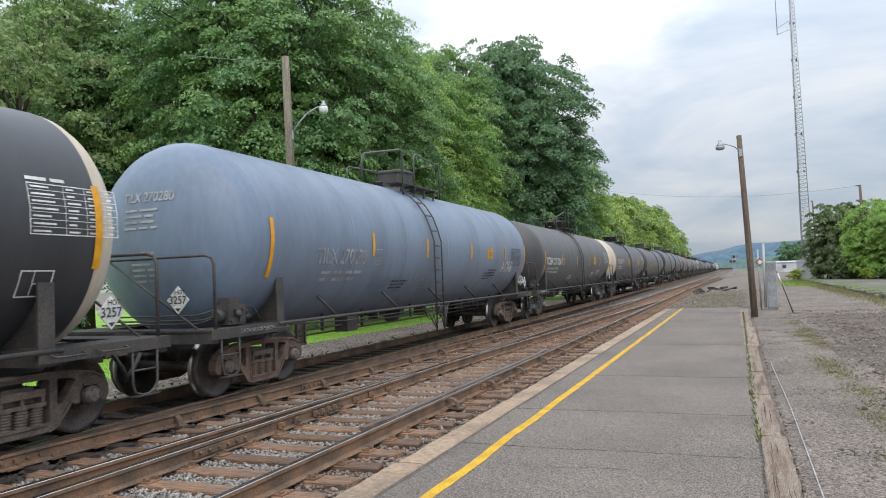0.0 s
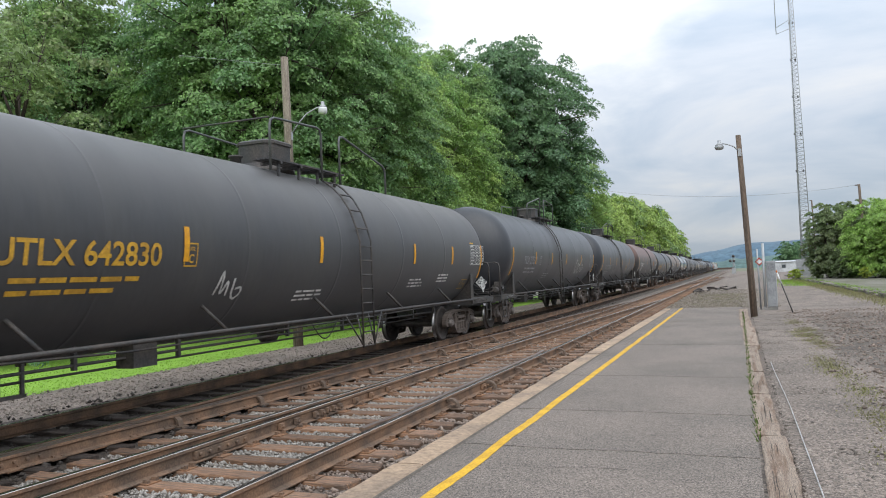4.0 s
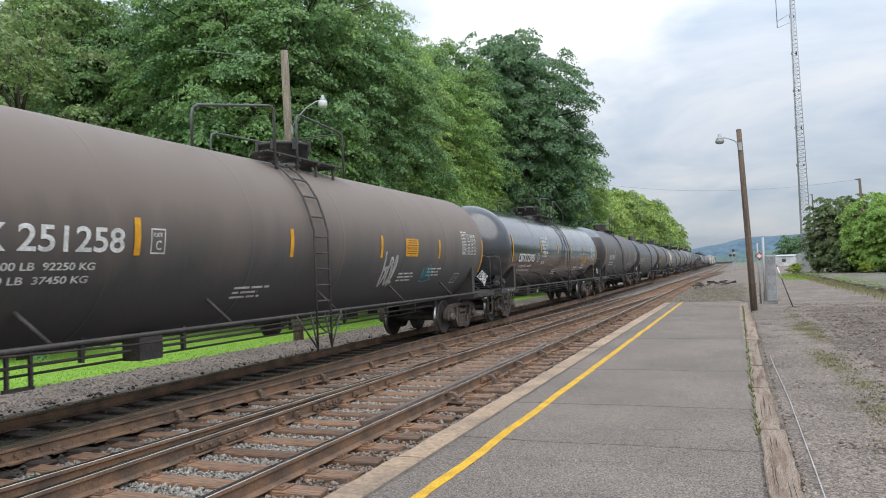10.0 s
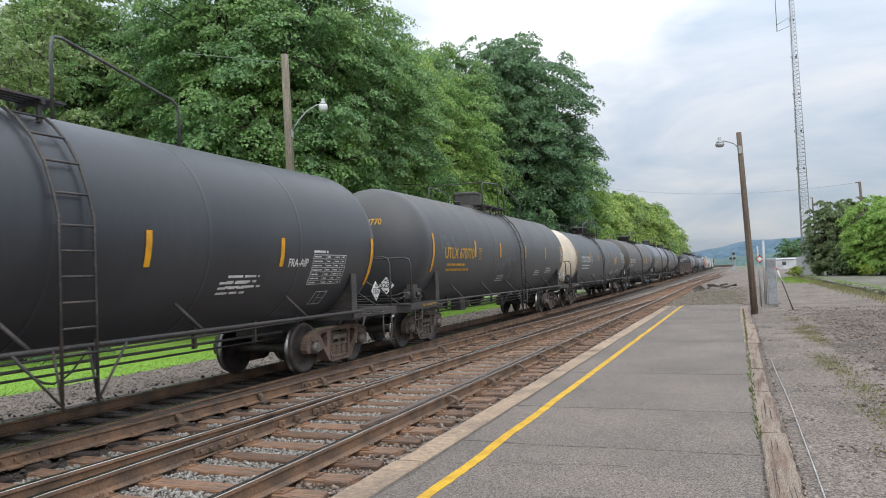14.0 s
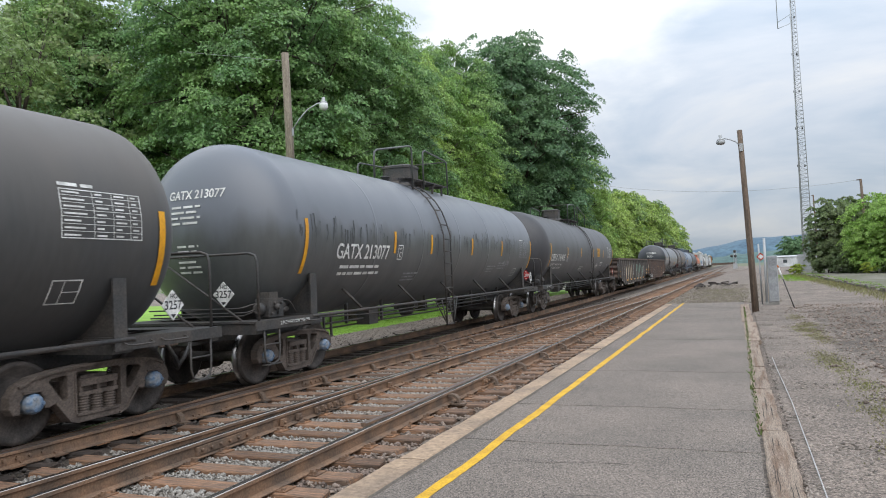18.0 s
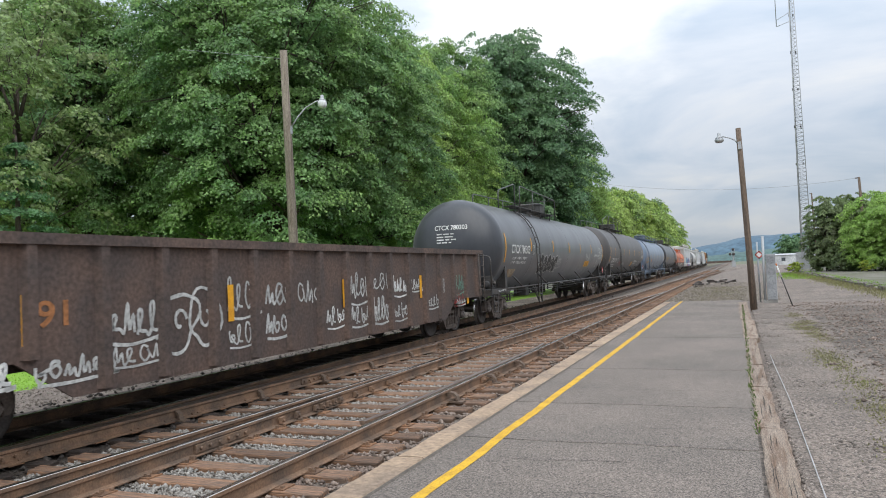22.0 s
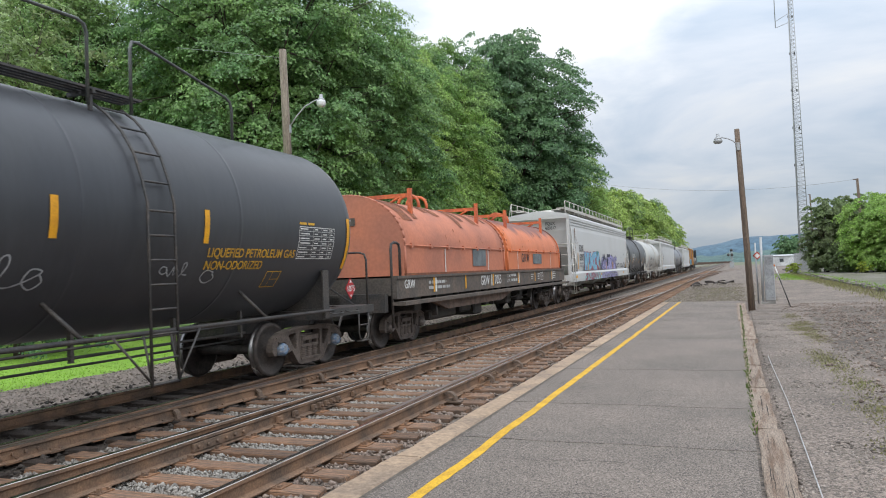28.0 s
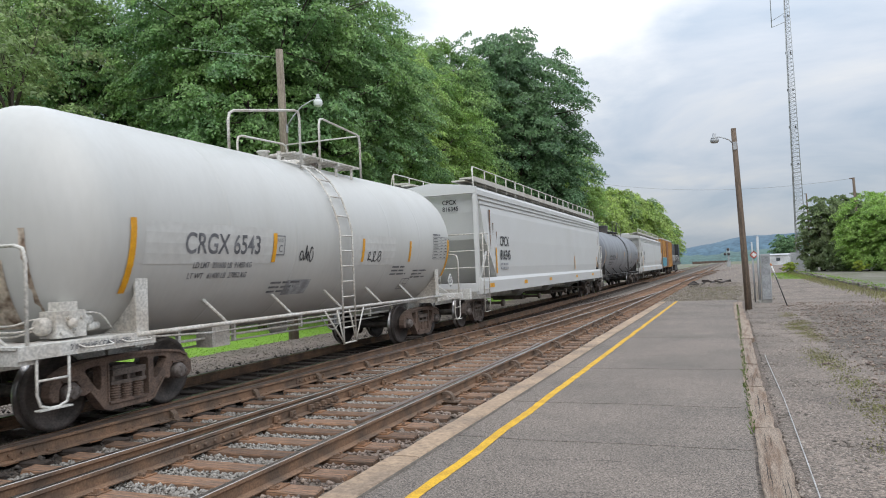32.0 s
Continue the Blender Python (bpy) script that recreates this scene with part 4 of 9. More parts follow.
big_maple = make_tree("very tall dark green maple standing by the line", 22.8, 7.2, 0.45, 21, 2000, 105, 0.18, leaf_deep, 0.04, 30, spray=0.105)
plant(big_maple, [(-16.6, 57.5, -0.6, 0, 1.0)])
plant(maple, [(-19.5, 27.5, -0.6, 0, 1.05), (-30.5, 26.5, -0.6, 10, 0.97), (-25.5, 31, -0.6, 140, 0.95), (-22.5, 64, -0.6, 70, 0.95)])
plant(maple_b, [(-18.6, 33.0, -0.6, 0, 0.95), (-24, 44, -0.6, 20, 1.1), (-21.0, 51, -0.6, 210, 1.18)])
plant(maple_c, [(-18.5, 41.5, -0.6, 30, 1.05), (-26.5, 18.0, -0.6, 70, 0.62), (-19.2, 36.5, -0.6, 250, 0.7), (-18.0, 48, -0.6, 130, 0.78), (-16.6, 64.5, -0.6, 200, 0.85), (-14.6, 68.5, -0.6, 75, 0.92)])
plant(far_tree, [(-17, 96, -0.6, 0, 0.95), (-17, 116, -0.6, 120, 1.15), (-17, 146, -0.6, 220, 1.3), (-18, 186, -0.6, 80, 1.3), (-20, 245, -0.6, 300, 1.3)])
plant(far_tree_b, [(-22, 104, -0.6, 0, 1.1), (-20, 130, -0.6, 120, 1.2), (-19, 166, -0.6, 220, 1.25), (-20, 212, -0.6, 80, 1.25), (-25, 310, -0.6, 300, 1.1)])
plant(bush, [(12.6, 77, 0.2, 0, 1.0), (16.6, 71, 0.2, 90, 1.1), (20, 80, 0.2, 30, 1.3), (14.6, 90, 0.2, 200, 1.1)])
plant(bush_b, [(8.75, 84, 0.2, 0, 1.0), (11.3, 87, 0.2, 120, 1.05), (19, 92, 0.2, 270, 1.2), (13, 98, 0.2, 300, 1.1)])
plant(scrub, [(11.4, 75.5, 0.0, 0, 1.0), (13.6, 73.6, 0.0, 80, 1.05), (16.0, 69.0, 0.0, 160, 1.15), (18.6, 70.5, 0.0, 240, 1.2), (15.0, 76, 0.0, 300, 1.1)])
plant(scrub_b, [(8.3, 82.3, 0.0, 0, 1.0), (10.0, 82.0, 0.0, 100, 1.1), (9.6, 79.0, 0.0, 200, 0.8)])
pine = spruce("young blue-green spruce at the lawn edge", 7.6, 2.4, 11)
pine.matrix_basis = pose(-21.5, 16.6, -0.5)
thin_tree = make_tree("slender open tree with pale yellowish leaves", 14, 3.6, 0.2, 31, 95, 80, 0.15, foliage("leaves_pale", (0.21, 0.31, 0.11), (0.26, 0.32, 0.13)), 0.25, 9)
plant(thin_tree, [(-25, 19.5, -0.6, 0, 1.0), (-28, 17.5, -0.6, 100, 1.1), (-23.5, 15.5, -0.6, 220, 0.9), (-32, 24, -0.6, 30, 1.3), (-28.5, 25.5, -0.6, 190, 1.35)])

# ---- lettering and marks ----
GLYPHS = {}


def glyphs(text):
    """Flat outline of a line of type, one metre high: corners and faces."""
    if text not in GLYPHS:
        cu = bpy.data.curves.new("type", "FONT")
        cu.body, cu.size, cu.offset = text, 1.36, 0.022
        ob = bpy.data.objects.new("type", cu)
        me = bpy.data.meshes.new_from_object(ob)
        GLYPHS[text] = ([(v.co.x, v.co.y) for v in me.vertices], [tuple(p.vertices) for p in me.polygons])
        bpy.data.objects.remove(ob)
    return GLYPHS[text]


class Round:
    """The near side of a tank: along the car and up the curve."""
    def __init__(self, r, zc, shift=0.0):
        self.r, self.zc, self.shift = r, zc, shift

    def __call__(self, y, z, off=0.008):
        a = (z - self.zc) / self.r
        return (self.r + off) * math.cos(a), y + self.shift, self.zc + (self.r + off) * math.sin(a)


class Flat:
    """A flat near side, at x."""
    def __init__(self, x, shift=0.0):
        self.x, self.shift = x, shift

    def __call__(self, y, z, off=0.008):
        return self.x + off, y + self.shift, z


class Head:
    """The rounded end that faces the way of travel: across and up."""
    def __init__(self, r, zc, y0, depth):
        self.r, self.zc, self.y0, self.d = r, zc, y0, depth

    def __call__(self, x, z, off=0.012):
        k = max(0.0, 1 - (x * x + (z - self.zc) ** 2) / self.r ** 2)
        return x, self.y0 - self.d * math.sqrt(k) - off, z


class EndWall:
    def __init__(self, y):
        self.y = y

    def __call__(self, x, z, off=0.008):
        return x, self.y - off, z


def letter(text, size, u, v, on, material, parent, name="lettering", wide=0.9):
    pts, faces = glyphs(text)
    bm = bmesh.new()
    vs = [bm.verts.new(on(u + a * size * wide, v + b * size)) for a, b in pts]
    for f in faces:
        try:
            bm.faces.new([vs[i] for i in f])
        except ValueError:
            pass
    return part(name, bm, material, parent)


def patches(rects, on, material, parent, name, off=0.006, steps=4, label=""):
    """Painted or stuck-on rectangles (u0, u1, v0, v1) following a side."""
    bm = bmesh.new()
    for u0, u1, v0, v1 in rects:
        n = max(1, min(steps, int((v1 - v0) / 0.12) + 1))
        m = max(1, min(8, int((u1 - u0) / 0.5)))
        grid = [[bm.verts.new(on(u0 + (u1 - u0) * i / m, v0 + (v1 - v0) * k / n, off)) for i in range(m + 1)] for k in range(n + 1)]
        for a, b in zip(grid, grid[1:]):
            for i in range(m):
                bm.faces.new((a[i], a[i + 1], b[i + 1], b[i]))
    return part(name, bm, material, parent, label)


def bars(u, v, w, rows_, gap, rnd, h=0.045):
    """Lines of small type too small to read."""
    out = []
    for k in range(rows_):
        x, end = u, u + w * rnd.uniform(0.7, 1.0)
        while x < end:
            n = rnd.uniform(0.12, 0.38)
            out.append((x, min(end, x + n), v - k * gap, v - k * gap + h))
            x += n + 0.05
    return out


def data_panel(u, v, w, h, on, parent, material):
    """A stencilled table: frame, rules and short entries."""
    t = 0.012
    rects = [(u, u + w, v, v + t), (u, u + w, v + h - t, v + h), (u, u + t, v, v + h), (u + w - t, u + w, v, v + h)]
    for k in range(1, 7):
        rects.append((u, u + w, v + h * k / 7, v + h * k / 7 + 0.007))
    for c in (0.38, 0.62, 0.84):
        rects.append((u + w * c, u + w * c + 0.007, v, v + h))
    rnd = random.Random(3)
    for k in range(7):
        for c0, c1 in ((0.03, 0.34), (0.41, 0.58), (0.65, 0.8), (0.87, 0.96)):
            rects.append((u + w * c0, u + w * (c0 + (c1 - c0) * rnd.uniform(0.5, 0.95)), v + h * (k + 0.36) / 7, v + h * (k + 0.62) / 7))
    return patches(rects, on, material, parent, "data_panel", 0.007, 2)


def scrawl(u0, u1, v0, v1, on, material, parent, seed, letters=6, width=0.035, name="graffiti", off=0.009):
    """Sprayed strokes side by side: slashes, hooks, loops and bars, no real letters."""
    rnd = random.Random(seed)
    bm = bmesh.new()
    step = (u1 - u0) / letters

    def stroke(pts):
        prev = None
        for k, p in enumerate(pts):
            q, o = pts[min(k + 1, len(pts) - 1)], pts[max(k - 1, 0)]
            d = Vector((q[0] - o[0], q[1] - o[1]))
            d = d.normalized() if d.length > 1e-6 else Vector((1, 0))
            nn = Vector((-d.y, d.x)) * width * 0.5 * rnd.uniform(0.85, 1.15)
            row = [bm.verts.new(on(p[0] + nn.x, p[1] + nn.y, off)), bm.verts.new(on(p[0] - nn.x, p[1] - nn.y, off))]
            if prev:
                bm.faces.new((prev[0], prev[1], row[1], row[0]))
            prev = row

    def smooth(pts):
        out, q = [], [pts[0]] + pts + [pts[-1]]
        for a, b, c, d in zip(q, q[1:], q[2:], q[3:]):
            for k in range(5):
                t = k / 5
                out.append(tuple(0.5 * (2 * b[j] + (c[j] - a[j]) * t + (2 * a[j] - 5 * b[j] + 4 * c[j] - d[j]) * t * t + (3 * b[j] - a[j] - 3 * c[j] + d[j]) * t ** 3) for j in (0, 1)))
        return out + [pts[-1]]

    # a quick hand: joined up-strokes, loops and hooks, broken every few letters, with a flourish
    h, i = v1 - v0, 0
    while i < letters:
        n = min(letters - i, rnd.choice((1, 2, 2, 3)))
        pts = []
        for j in range(i, i + n):
            x, lo, hi = u0 + step * j, v0 + h * rnd.uniform(0.0, 0.2), v0 + h * rnd.uniform(0.55, 1.0)
            form = rnd.choice(("loop", "peak", "bowl", "hook"))
            if form == "loop":
                pts += [(x + step * a, lo + (hi - lo) * b) for a, b in ((0.1, 0.0), (0.5, 0.7), (0.45, 1.0), (0.2, 0.85), (0.3, 0.2), (0.8, 0.1))]
            elif form == "peak":
                pts += [(x + step * a, lo + (hi - lo) * b) for a, b in ((0.1, 0.05), (0.4, 1.0), (0.5, 0.1), (0.8, 0.6), (0.9, 0.0))]
            elif form == "bowl":
                pts += [(x + step * a, lo + (hi - lo) * b) for a, b in ((0.75, 0.8), (0.35, 0.95), (0.15, 0.4), (0.5, 0.0), (0.85, 0.35), (0.7, 0.7))]
            else:
                pts += [(x + step * a, lo + (hi - lo) * b) for a, b in ((0.2, 1.0), (0.25, 0.3), (0.5, 0.0), (0.8, 0.25), (0.75, 0.55), (0.4, 0.5))]
        stroke(smooth(pts))
        i += n
    if letters > 3:
        stroke(smooth([(u0 + (u1 - u0) * a, v0 - h * 0.12 + h * 0.12 * b) for a, b in ((0.05, 0.2), (0.4, -0.3), (0.8, 0.3), (1.02, 0.9), (0.9, 0.1))]))
    return part(name, bm, material, parent)


def bubbles(u0, u1, v0, v1, on, material, parent, seed, letters=5, width=0.05, fill=None, off=0.009):
    """Fat rounded outlines that overlap, sprayed in one line each, with an inner curl."""
    rnd = random.Random(seed)
    step, h = (u1 - u0) / letters, v1 - v0
    for i in range(letters):
        cx, cy = u0 + step * (i + 0.5), (v0 + v1) / 2 + h * rnd.uniform(-0.05, 0.05)
        rx, ry, lob, ph = step * rnd.uniform(0.55, 0.68), h * rnd.uniform(0.44, 0.54), rnd.choice((2, 3, 3)), rnd.random() * 6.28
        ring = []
        for k in range(28):
            a = 6.2832 * k / 28
            g = 1 + 0.16 * math.sin(lob * a + ph) + 0.06 * math.sin(5 * a + ph)
            ring.append((cx + rx * g * math.cos(a) + 0.18 * ry * math.sin(a), cy + ry * g * math.sin(a)))
        curl = [(cx + rx * 0.4 * math.cos(ph + 0.5 * k) * (1 - k / 16), cy + ry * 0.45 * math.sin(ph + 0.5 * k) * (1 - k / 16)) for k in range(11)]
        o = off + 0.0012 * i
        if fill:
            bm = bmesh.new()
            c, rim = bm.verts.new(on(cx, cy, o)), [bm.verts.new(on(p, q, o)) for p, q in ring]
            half = [bm.verts.new(on((p + cx) / 2, (q + cy) / 2, o)) for p, q in ring]
            for k in range(28):
                bm.faces.new((c, half[k], half[(k + 1) % 28]))
                bm.faces.new((half[k], rim[k], rim[(k + 1) % 28], half[(k + 1) % 28]))
            part("graffiti", bm, fill, parent)
        for path, shut in ((ring, True), (curl, False)):
            bm = bmesh.new()
            m, rows_ = len(path), []
            for k in range(m):
                (ax, ay), (bx, by) = path[k - 1 if shut else max(0, k - 1)], path[(k + 1) % m if shut else min(m - 1, k + 1)]
                d = math.hypot(bx - ax, by - ay) or 1.0
                w = width * 0.5 * rnd.uniform(0.8, 1.2)
                rows_.append([bm.verts.new(on(path[k][0] + q * w * -(by - ay) / d, path[k][1] + q * w * (bx - ax) / d, o + 0.0006)) for q in (-1, 1)])
            for k in range(m if shut else m - 1):
                a, b = rows_[k], rows_[(k + 1) % m]
                bm.faces.new((a[0], a[1], b[1], b[0]))
            part("graffiti", bm, material, parent)


STROKES = (((0, 0), (0.05, 1), (0.95, 0.62), (0.1, 0.45), (0.9, 0)), ((0, 1), (0.45, 0), (1, 1)), ((1, 0.95), (0.1, 0.85), (0.9, 0.2), (0, 0.02)), ((0, 0), (0.5, 1), (1, 0)),
           ((0.9, 1), (0.05, 0.9), (0.0, 0.1), (1, 0.0)), ((0, 0), (0, 1), (0.9, 0), (0.95, 1)), ((0, 0.5), (0.9, 0.95), (0.15, 0.5), (1, 0.0)), ((0.1, 1), (0.0, 0.2), (0.5, 0), (1, 0.25), (0.9, 1)))


def block_art(u0, u1, v0, v1, on, layers, parent, seed, letters=5):
    """Sprayed block shapes: thick straight strokes, laid in layers (material, width) from the outline to the fill."""
    step = (u1 - u0) / letters
    for n, (material, width) in enumerate(layers):
        rnd = random.Random(seed)
        off = 0.010 + 0.003 * n
        for i in range(letters):
            bm = bmesh.new()
            lean, tall, drop = rnd.uniform(-0.05, 0.25), rnd.uniform(0.85, 1.0), rnd.uniform(0.0, 0.08)
            shapes = rnd.sample(STROKES, rnd.choice((1, 1, 2)))
            for pl in shapes:
                pts = [(u0 + step * (i + 0.12 + 0.76 * a + lean * (b - 0.5) + rnd.uniform(-0.05, 0.05)), v0 + (v1 - v0) * (drop + (tall - drop) * b)) for a, b in pl]
                for k, (p, q) in enumerate(zip(pts, pts[1:])):
                    dx, dy = q[0] - p[0], q[1] - p[1]
                    ln = max(1e-4, math.hypot(dx, dy))
                    dx, dy = dx / ln, dy / ln
                    h = width / 2
                    o = off + 0.0004 * k
                    corners = []
                    for s, e in ((-1, -1), (1, -1), (1, 1), (-1, 1)):
                        b = p if e < 0 else q
                        corners.append((b[0] + e * dx * h * 0.8 - s * dy * h, min(v1 + 0.12, max(v0 - 0.03, b[1] + e * dy * h * 0.8 + s * dx * h))))
                    c = [bm.verts.new(on(a, b, o)) for a, b in corners]
                    bm.faces.new(c)
            part("graffiti", bm, material, parent)


def swirl_art(u0, u1, v0, v1, on, layers, parent, seed, n):
    """Sprayed round swashes that overlap, each laid from its outline to its fill."""
    rnd = random.Random(seed)
    step, h = (u1 - u0) / n, v1 - v0
    for i in range(n):
        cx, cy = u0 + step * (i + 0.5), (v0 + v1) / 2 + h * rnd.uniform(-0.08, 0.08)
        rx, ry = step * rnd.uniform(0.45, 0.8), h * rnd.uniform(0.26, 0.36)
        a0, sweep, lean = rnd.uniform(0, 6.28), rnd.choice((-1, 1)) * rnd.uniform(2.3, 4.4), rnd.uniform(-0.3, 0.7)
        line = [(cx + rx * math.cos(a0 + sweep * k / 16) + lean * ry * math.sin(a0 + sweep * k / 16), cy + ry * math.sin(a0 + sweep * k / 16)) for k in range(17)]
        for j, (material, width) in enumerate(layers):
            bm = bmesh.new()
            prev = None
            for k in range(17):
                (ua, va), (ub, vb) = line[max(0, k - 1)], line[min(16, k + 1)]
                d = math.hypot(ub - ua, vb - va) or 1.0
                half = 0.5 * width * max(0.05, math.sin(math.pi * (0.02 + 0.96 * k / 16))) ** 0.5
                pu, pv = -(vb - va) / d * half, (ub - ua) / d * half
                pair = [bm.verts.new(on(line[k][0] + q * pu, min(v1, max(v0, line[k][1] + q * pv)), 0.010 + 0.0006 * (i * len(layers) + j))) for q in (-1, 1)]
                if prev:
                    bm.faces.new((prev[0], pair[0], pair[1], prev[1]))
                prev = pair
            part("graffiti", bm, material, parent)


def spray_cloud(u0, u1, v0, v1, on, material, parent, seed, rough=0.3, off=0.007):
    """A sprayed ground with a ragged top."""
    rnd = random.Random(seed)
    bm = bmesh.new()
    n = int((u1 - u0) / 0.09)
    h, prev = 0.7, None
    for k in range(n + 1):
        h = min(1.0, max(1 - rough * 1.6, h + rnd.uniform(-rough, rough) * 0.45))
        end = min(1.0, 4.0 * min(k, n - k) / n + 0.55)
        u = u0 + (u1 - u0) * k / n
        col = [bm.verts.new(on(u, v0 + (v1 - v0) * h * end * j / 3, off)) for j in range(4)]
        if prev:
            for j in range(3):
                bm.faces.new((prev[j], col[j], col[j + 1], prev[j + 1]))
        prev = col
    part("graffiti", bm, material, parent)


def blob_letters(u0, u1, v0, v1, on, fill, edge, parent, seed, letters=5, off=0.008):
    """Thick painted block shapes with an outline."""
    rnd = random.Random(seed)
    step = (u1 - u0) / letters
    for material, grow, o in ((edge, 0.05, off), (fill, 0.0, off + 0.003)):
        rnd = random.Random(seed)
        bm = bmesh.new()
        for i in range(letters):
            cx, cy = u0 + step * (i + 0.5), (v0 + v1) / 2
            w, h = step * 0.52 + grow, (v1 - v0) * 0.48 + grow
            n = 18
            ring = []
            ph = rnd.random() * 6.28
            lob = rnd.choice((3, 4, 5))
            for k in range(n):
                a = 2 * math.pi * k / n
                e = 1 / max(abs(math.cos(a)), abs(math.sin(a)))
                r = min(1.25, e) * (1 + 0.13 * math.sin(lob * a + ph))
                ring.append((cx + w * r * math.cos(a) + 0.15 * w * math.sin(a), cy + h * r * math.sin(a)))
            rows_ = 5
            c = bm.verts.new(on(cx, cy, o))
            midr = [bm.verts.new(on(cx + (p[0] - cx) * 0.55, cy + (p[1] - cy) * 0.55, o)) for p in ring]
            out = [bm.verts.new(on(p[0], p[1], o)) for p in ring]
            for k in range(n):
                bm.faces.new((c, midr[k], midr[(k + 1) % n]))
                bm.faces.new((midr[k], out[k], out[(k + 1) % n], midr[(k + 1) % n]))
        part("graffiti", bm, material, parent)


# ---- running gear ----
CACHE = {}


def cached(key, build):
    if key not in CACHE:
        CACHE[key] = build()
    return CACHE[key]


WHEEL_R = 0.457


def wheelset_mesh():
    bm = bmesh.new()
    prof = [(0.10, 0.05), (0.14, 0.06), (0.15, 0.02), (0.34, -0.015), (0.40, 0.03), (0.452, 0.035), (0.457, -0.02), (0.462, -0.055), (0.485, -0.072), (0.485, -0.092), (0.46, -0.105),
            (0.40, -0.10), (0.34, -0.05), (0.15, -0.03), (0.14, -0.09), (0.10, -0.09)]
    for side in (1, -1):
        rings = lathe(bm, [(r, side * (0.785 + s)) for r, s in prof], 26, "x")
    bm.faces.ensure_lookup_table()
    for f in bm.faces:
        r = math.hypot(f.calc_center_median().y, f.calc_center_median().z)
        if 0.452 < r < 0.488:
            f.material_index = 1
    lathe(bm, [(0.085, -1.0), (0.095, -0.7), (0.08, 0.0), (0.095, 0.7), (0.085, 1.0)], 8, "x")
    return finish("wheelset", bm, [wheel_mat, tread_mat])


def cap_mesh(mat, side):
    bm = bmesh.new()
    lathe(bm, [(0.112, side * 0.88), (0.112, side * 1.05), (0.102, side * 1.075), (0.092, side * 1.08), (0.088, side * 1.10), (0.05, side * 1.112), (0.02, side * 1.115)], 18, "x")
    for k in range(3):
        a = 2 * math.pi * k / 3
        lathe(bm, [(0.020, side * 1.08), (0.020, side * 1.122)], 6, "x", m=Matrix.Translation((0, 0.066 * math.cos(a), 0.066 * math.sin(a))))
    return finish("bearing_cap", bm, mat)


def plate(bm, loops, x0, x1, bevel=0.0):
    """A thick plate: an outline (y, z) and its holes, from x0 to x1, with eased front edges."""
    edges, verts = [], []
    for loop in loops:
        vs = [bm.verts.new((x0, y, z)) for y, z in loop]
        verts += vs
        edges += [bm.edges.new((vs[i], vs[(i + 1) % len(vs)])) for i in range(len(vs))]
    faces = [f for f in bmesh.ops.triangle_fill(bm, edges=edges, use_beauty=True, use_dissolve=False)["geom"] if isinstance(f, bmesh.types.BMFace)]
    up = bmesh.ops.extrude_face_region(bm, geom=faces)["geom"]
    front = [v for v in up if isinstance(v, bmesh.types.BMVert)]
    for v in front:
        v.co.x = x1
    if bevel:
        fs = set(front)
        rim = [e for e in bm.edges if e.verts[0] in fs and e.verts[1] in fs and any(not all(v in fs for v in f.verts) for f in e.link_faces)]
        bmesh.ops.bevel(bm, geom=rim, offset=bevel, segments=2, affect="EDGES", profile=0.6)


def mirrored(half):
    """Closes a left half outline, given from the top middle round to the bottom middle."""
    return half + [(-y, z) for y, z in half[::-1] if abs(y) > 1e-6]


def frame_mesh(side, mat):
    """Cast side frame: one heavy casting with two triangular windows, a middle opening, and jaws over the bearings."""
    bm = bmesh.new()
    outer = mirrored([(-0.28, 0.795), (-0.62, 0.775), (-0.90, 0.735), (-1.07, 0.665), (-1.155, 0.56), (-1.165, 0.44), (-1.12, 0.365), (-1.035, 0.36),
                      (-1.03, 0.50), (-0.965, 0.575), (-0.81, 0.575), (-0.745, 0.50), (-0.74, 0.385), (-0.675, 0.375), (-0.61, 0.40), (-0.50, 0.275), (-0.41, 0.165), (-0.30, 0.13)])
    tri = [(-0.675, 0.655), (-0.645, 0.685), (-0.46, 0.700), (-0.435, 0.68), (-0.435, 0.435), (-0.46, 0.41), (-0.50, 0.425)]
    mid = mirrored([(-0.30, 0.715), (-0.325, 0.69), (-0.325, 0.245), (-0.30, 0.215)])
    x0, x1 = side * 0.90, side * 1.03
    plate(bm, [outer, tri, [(-y, z) for y, z in tri][::-1], mid], x0, x1, 0.016)
    # thick flanges along the top and the tension members
    strip(bm, [(-1.06, 0.655), (-0.90, 0.725), (-0.62, 0.765), (-0.28, 0.783), (0.28, 0.783), (0.62, 0.765), (0.90, 0.725), (1.06, 0.655)], 0.030, *sorted((x0, side * 1.055)))
    for s in (-1, 1):
        strip(bm, [(s * 0.60, 0.415), (s * 0.50, 0.29), (s * 0.41, 0.18), (s * 0.30, 0.145)], 0.026, *sorted((x0, side * 1.05)))
        strip(bm, [(s * 0.335, 0.70), (s * 0.335, 0.24)], 0.022, *sorted((x0, side * 1.045)))
        box(bm, *sorted((side * 0.92, side * 1.06)), s * 0.889 - 0.12, s * 0.889 + 0.12, 0.575, 0.602)
    strip(bm, [(-0.32, 0.225), (0.32, 0.225)], 0.03, *sorted((x0, side * 1.05)))
    bmesh.ops.recalc_face_normals(bm, faces=bm.faces)
    return finish("side_frame", bm, mat)


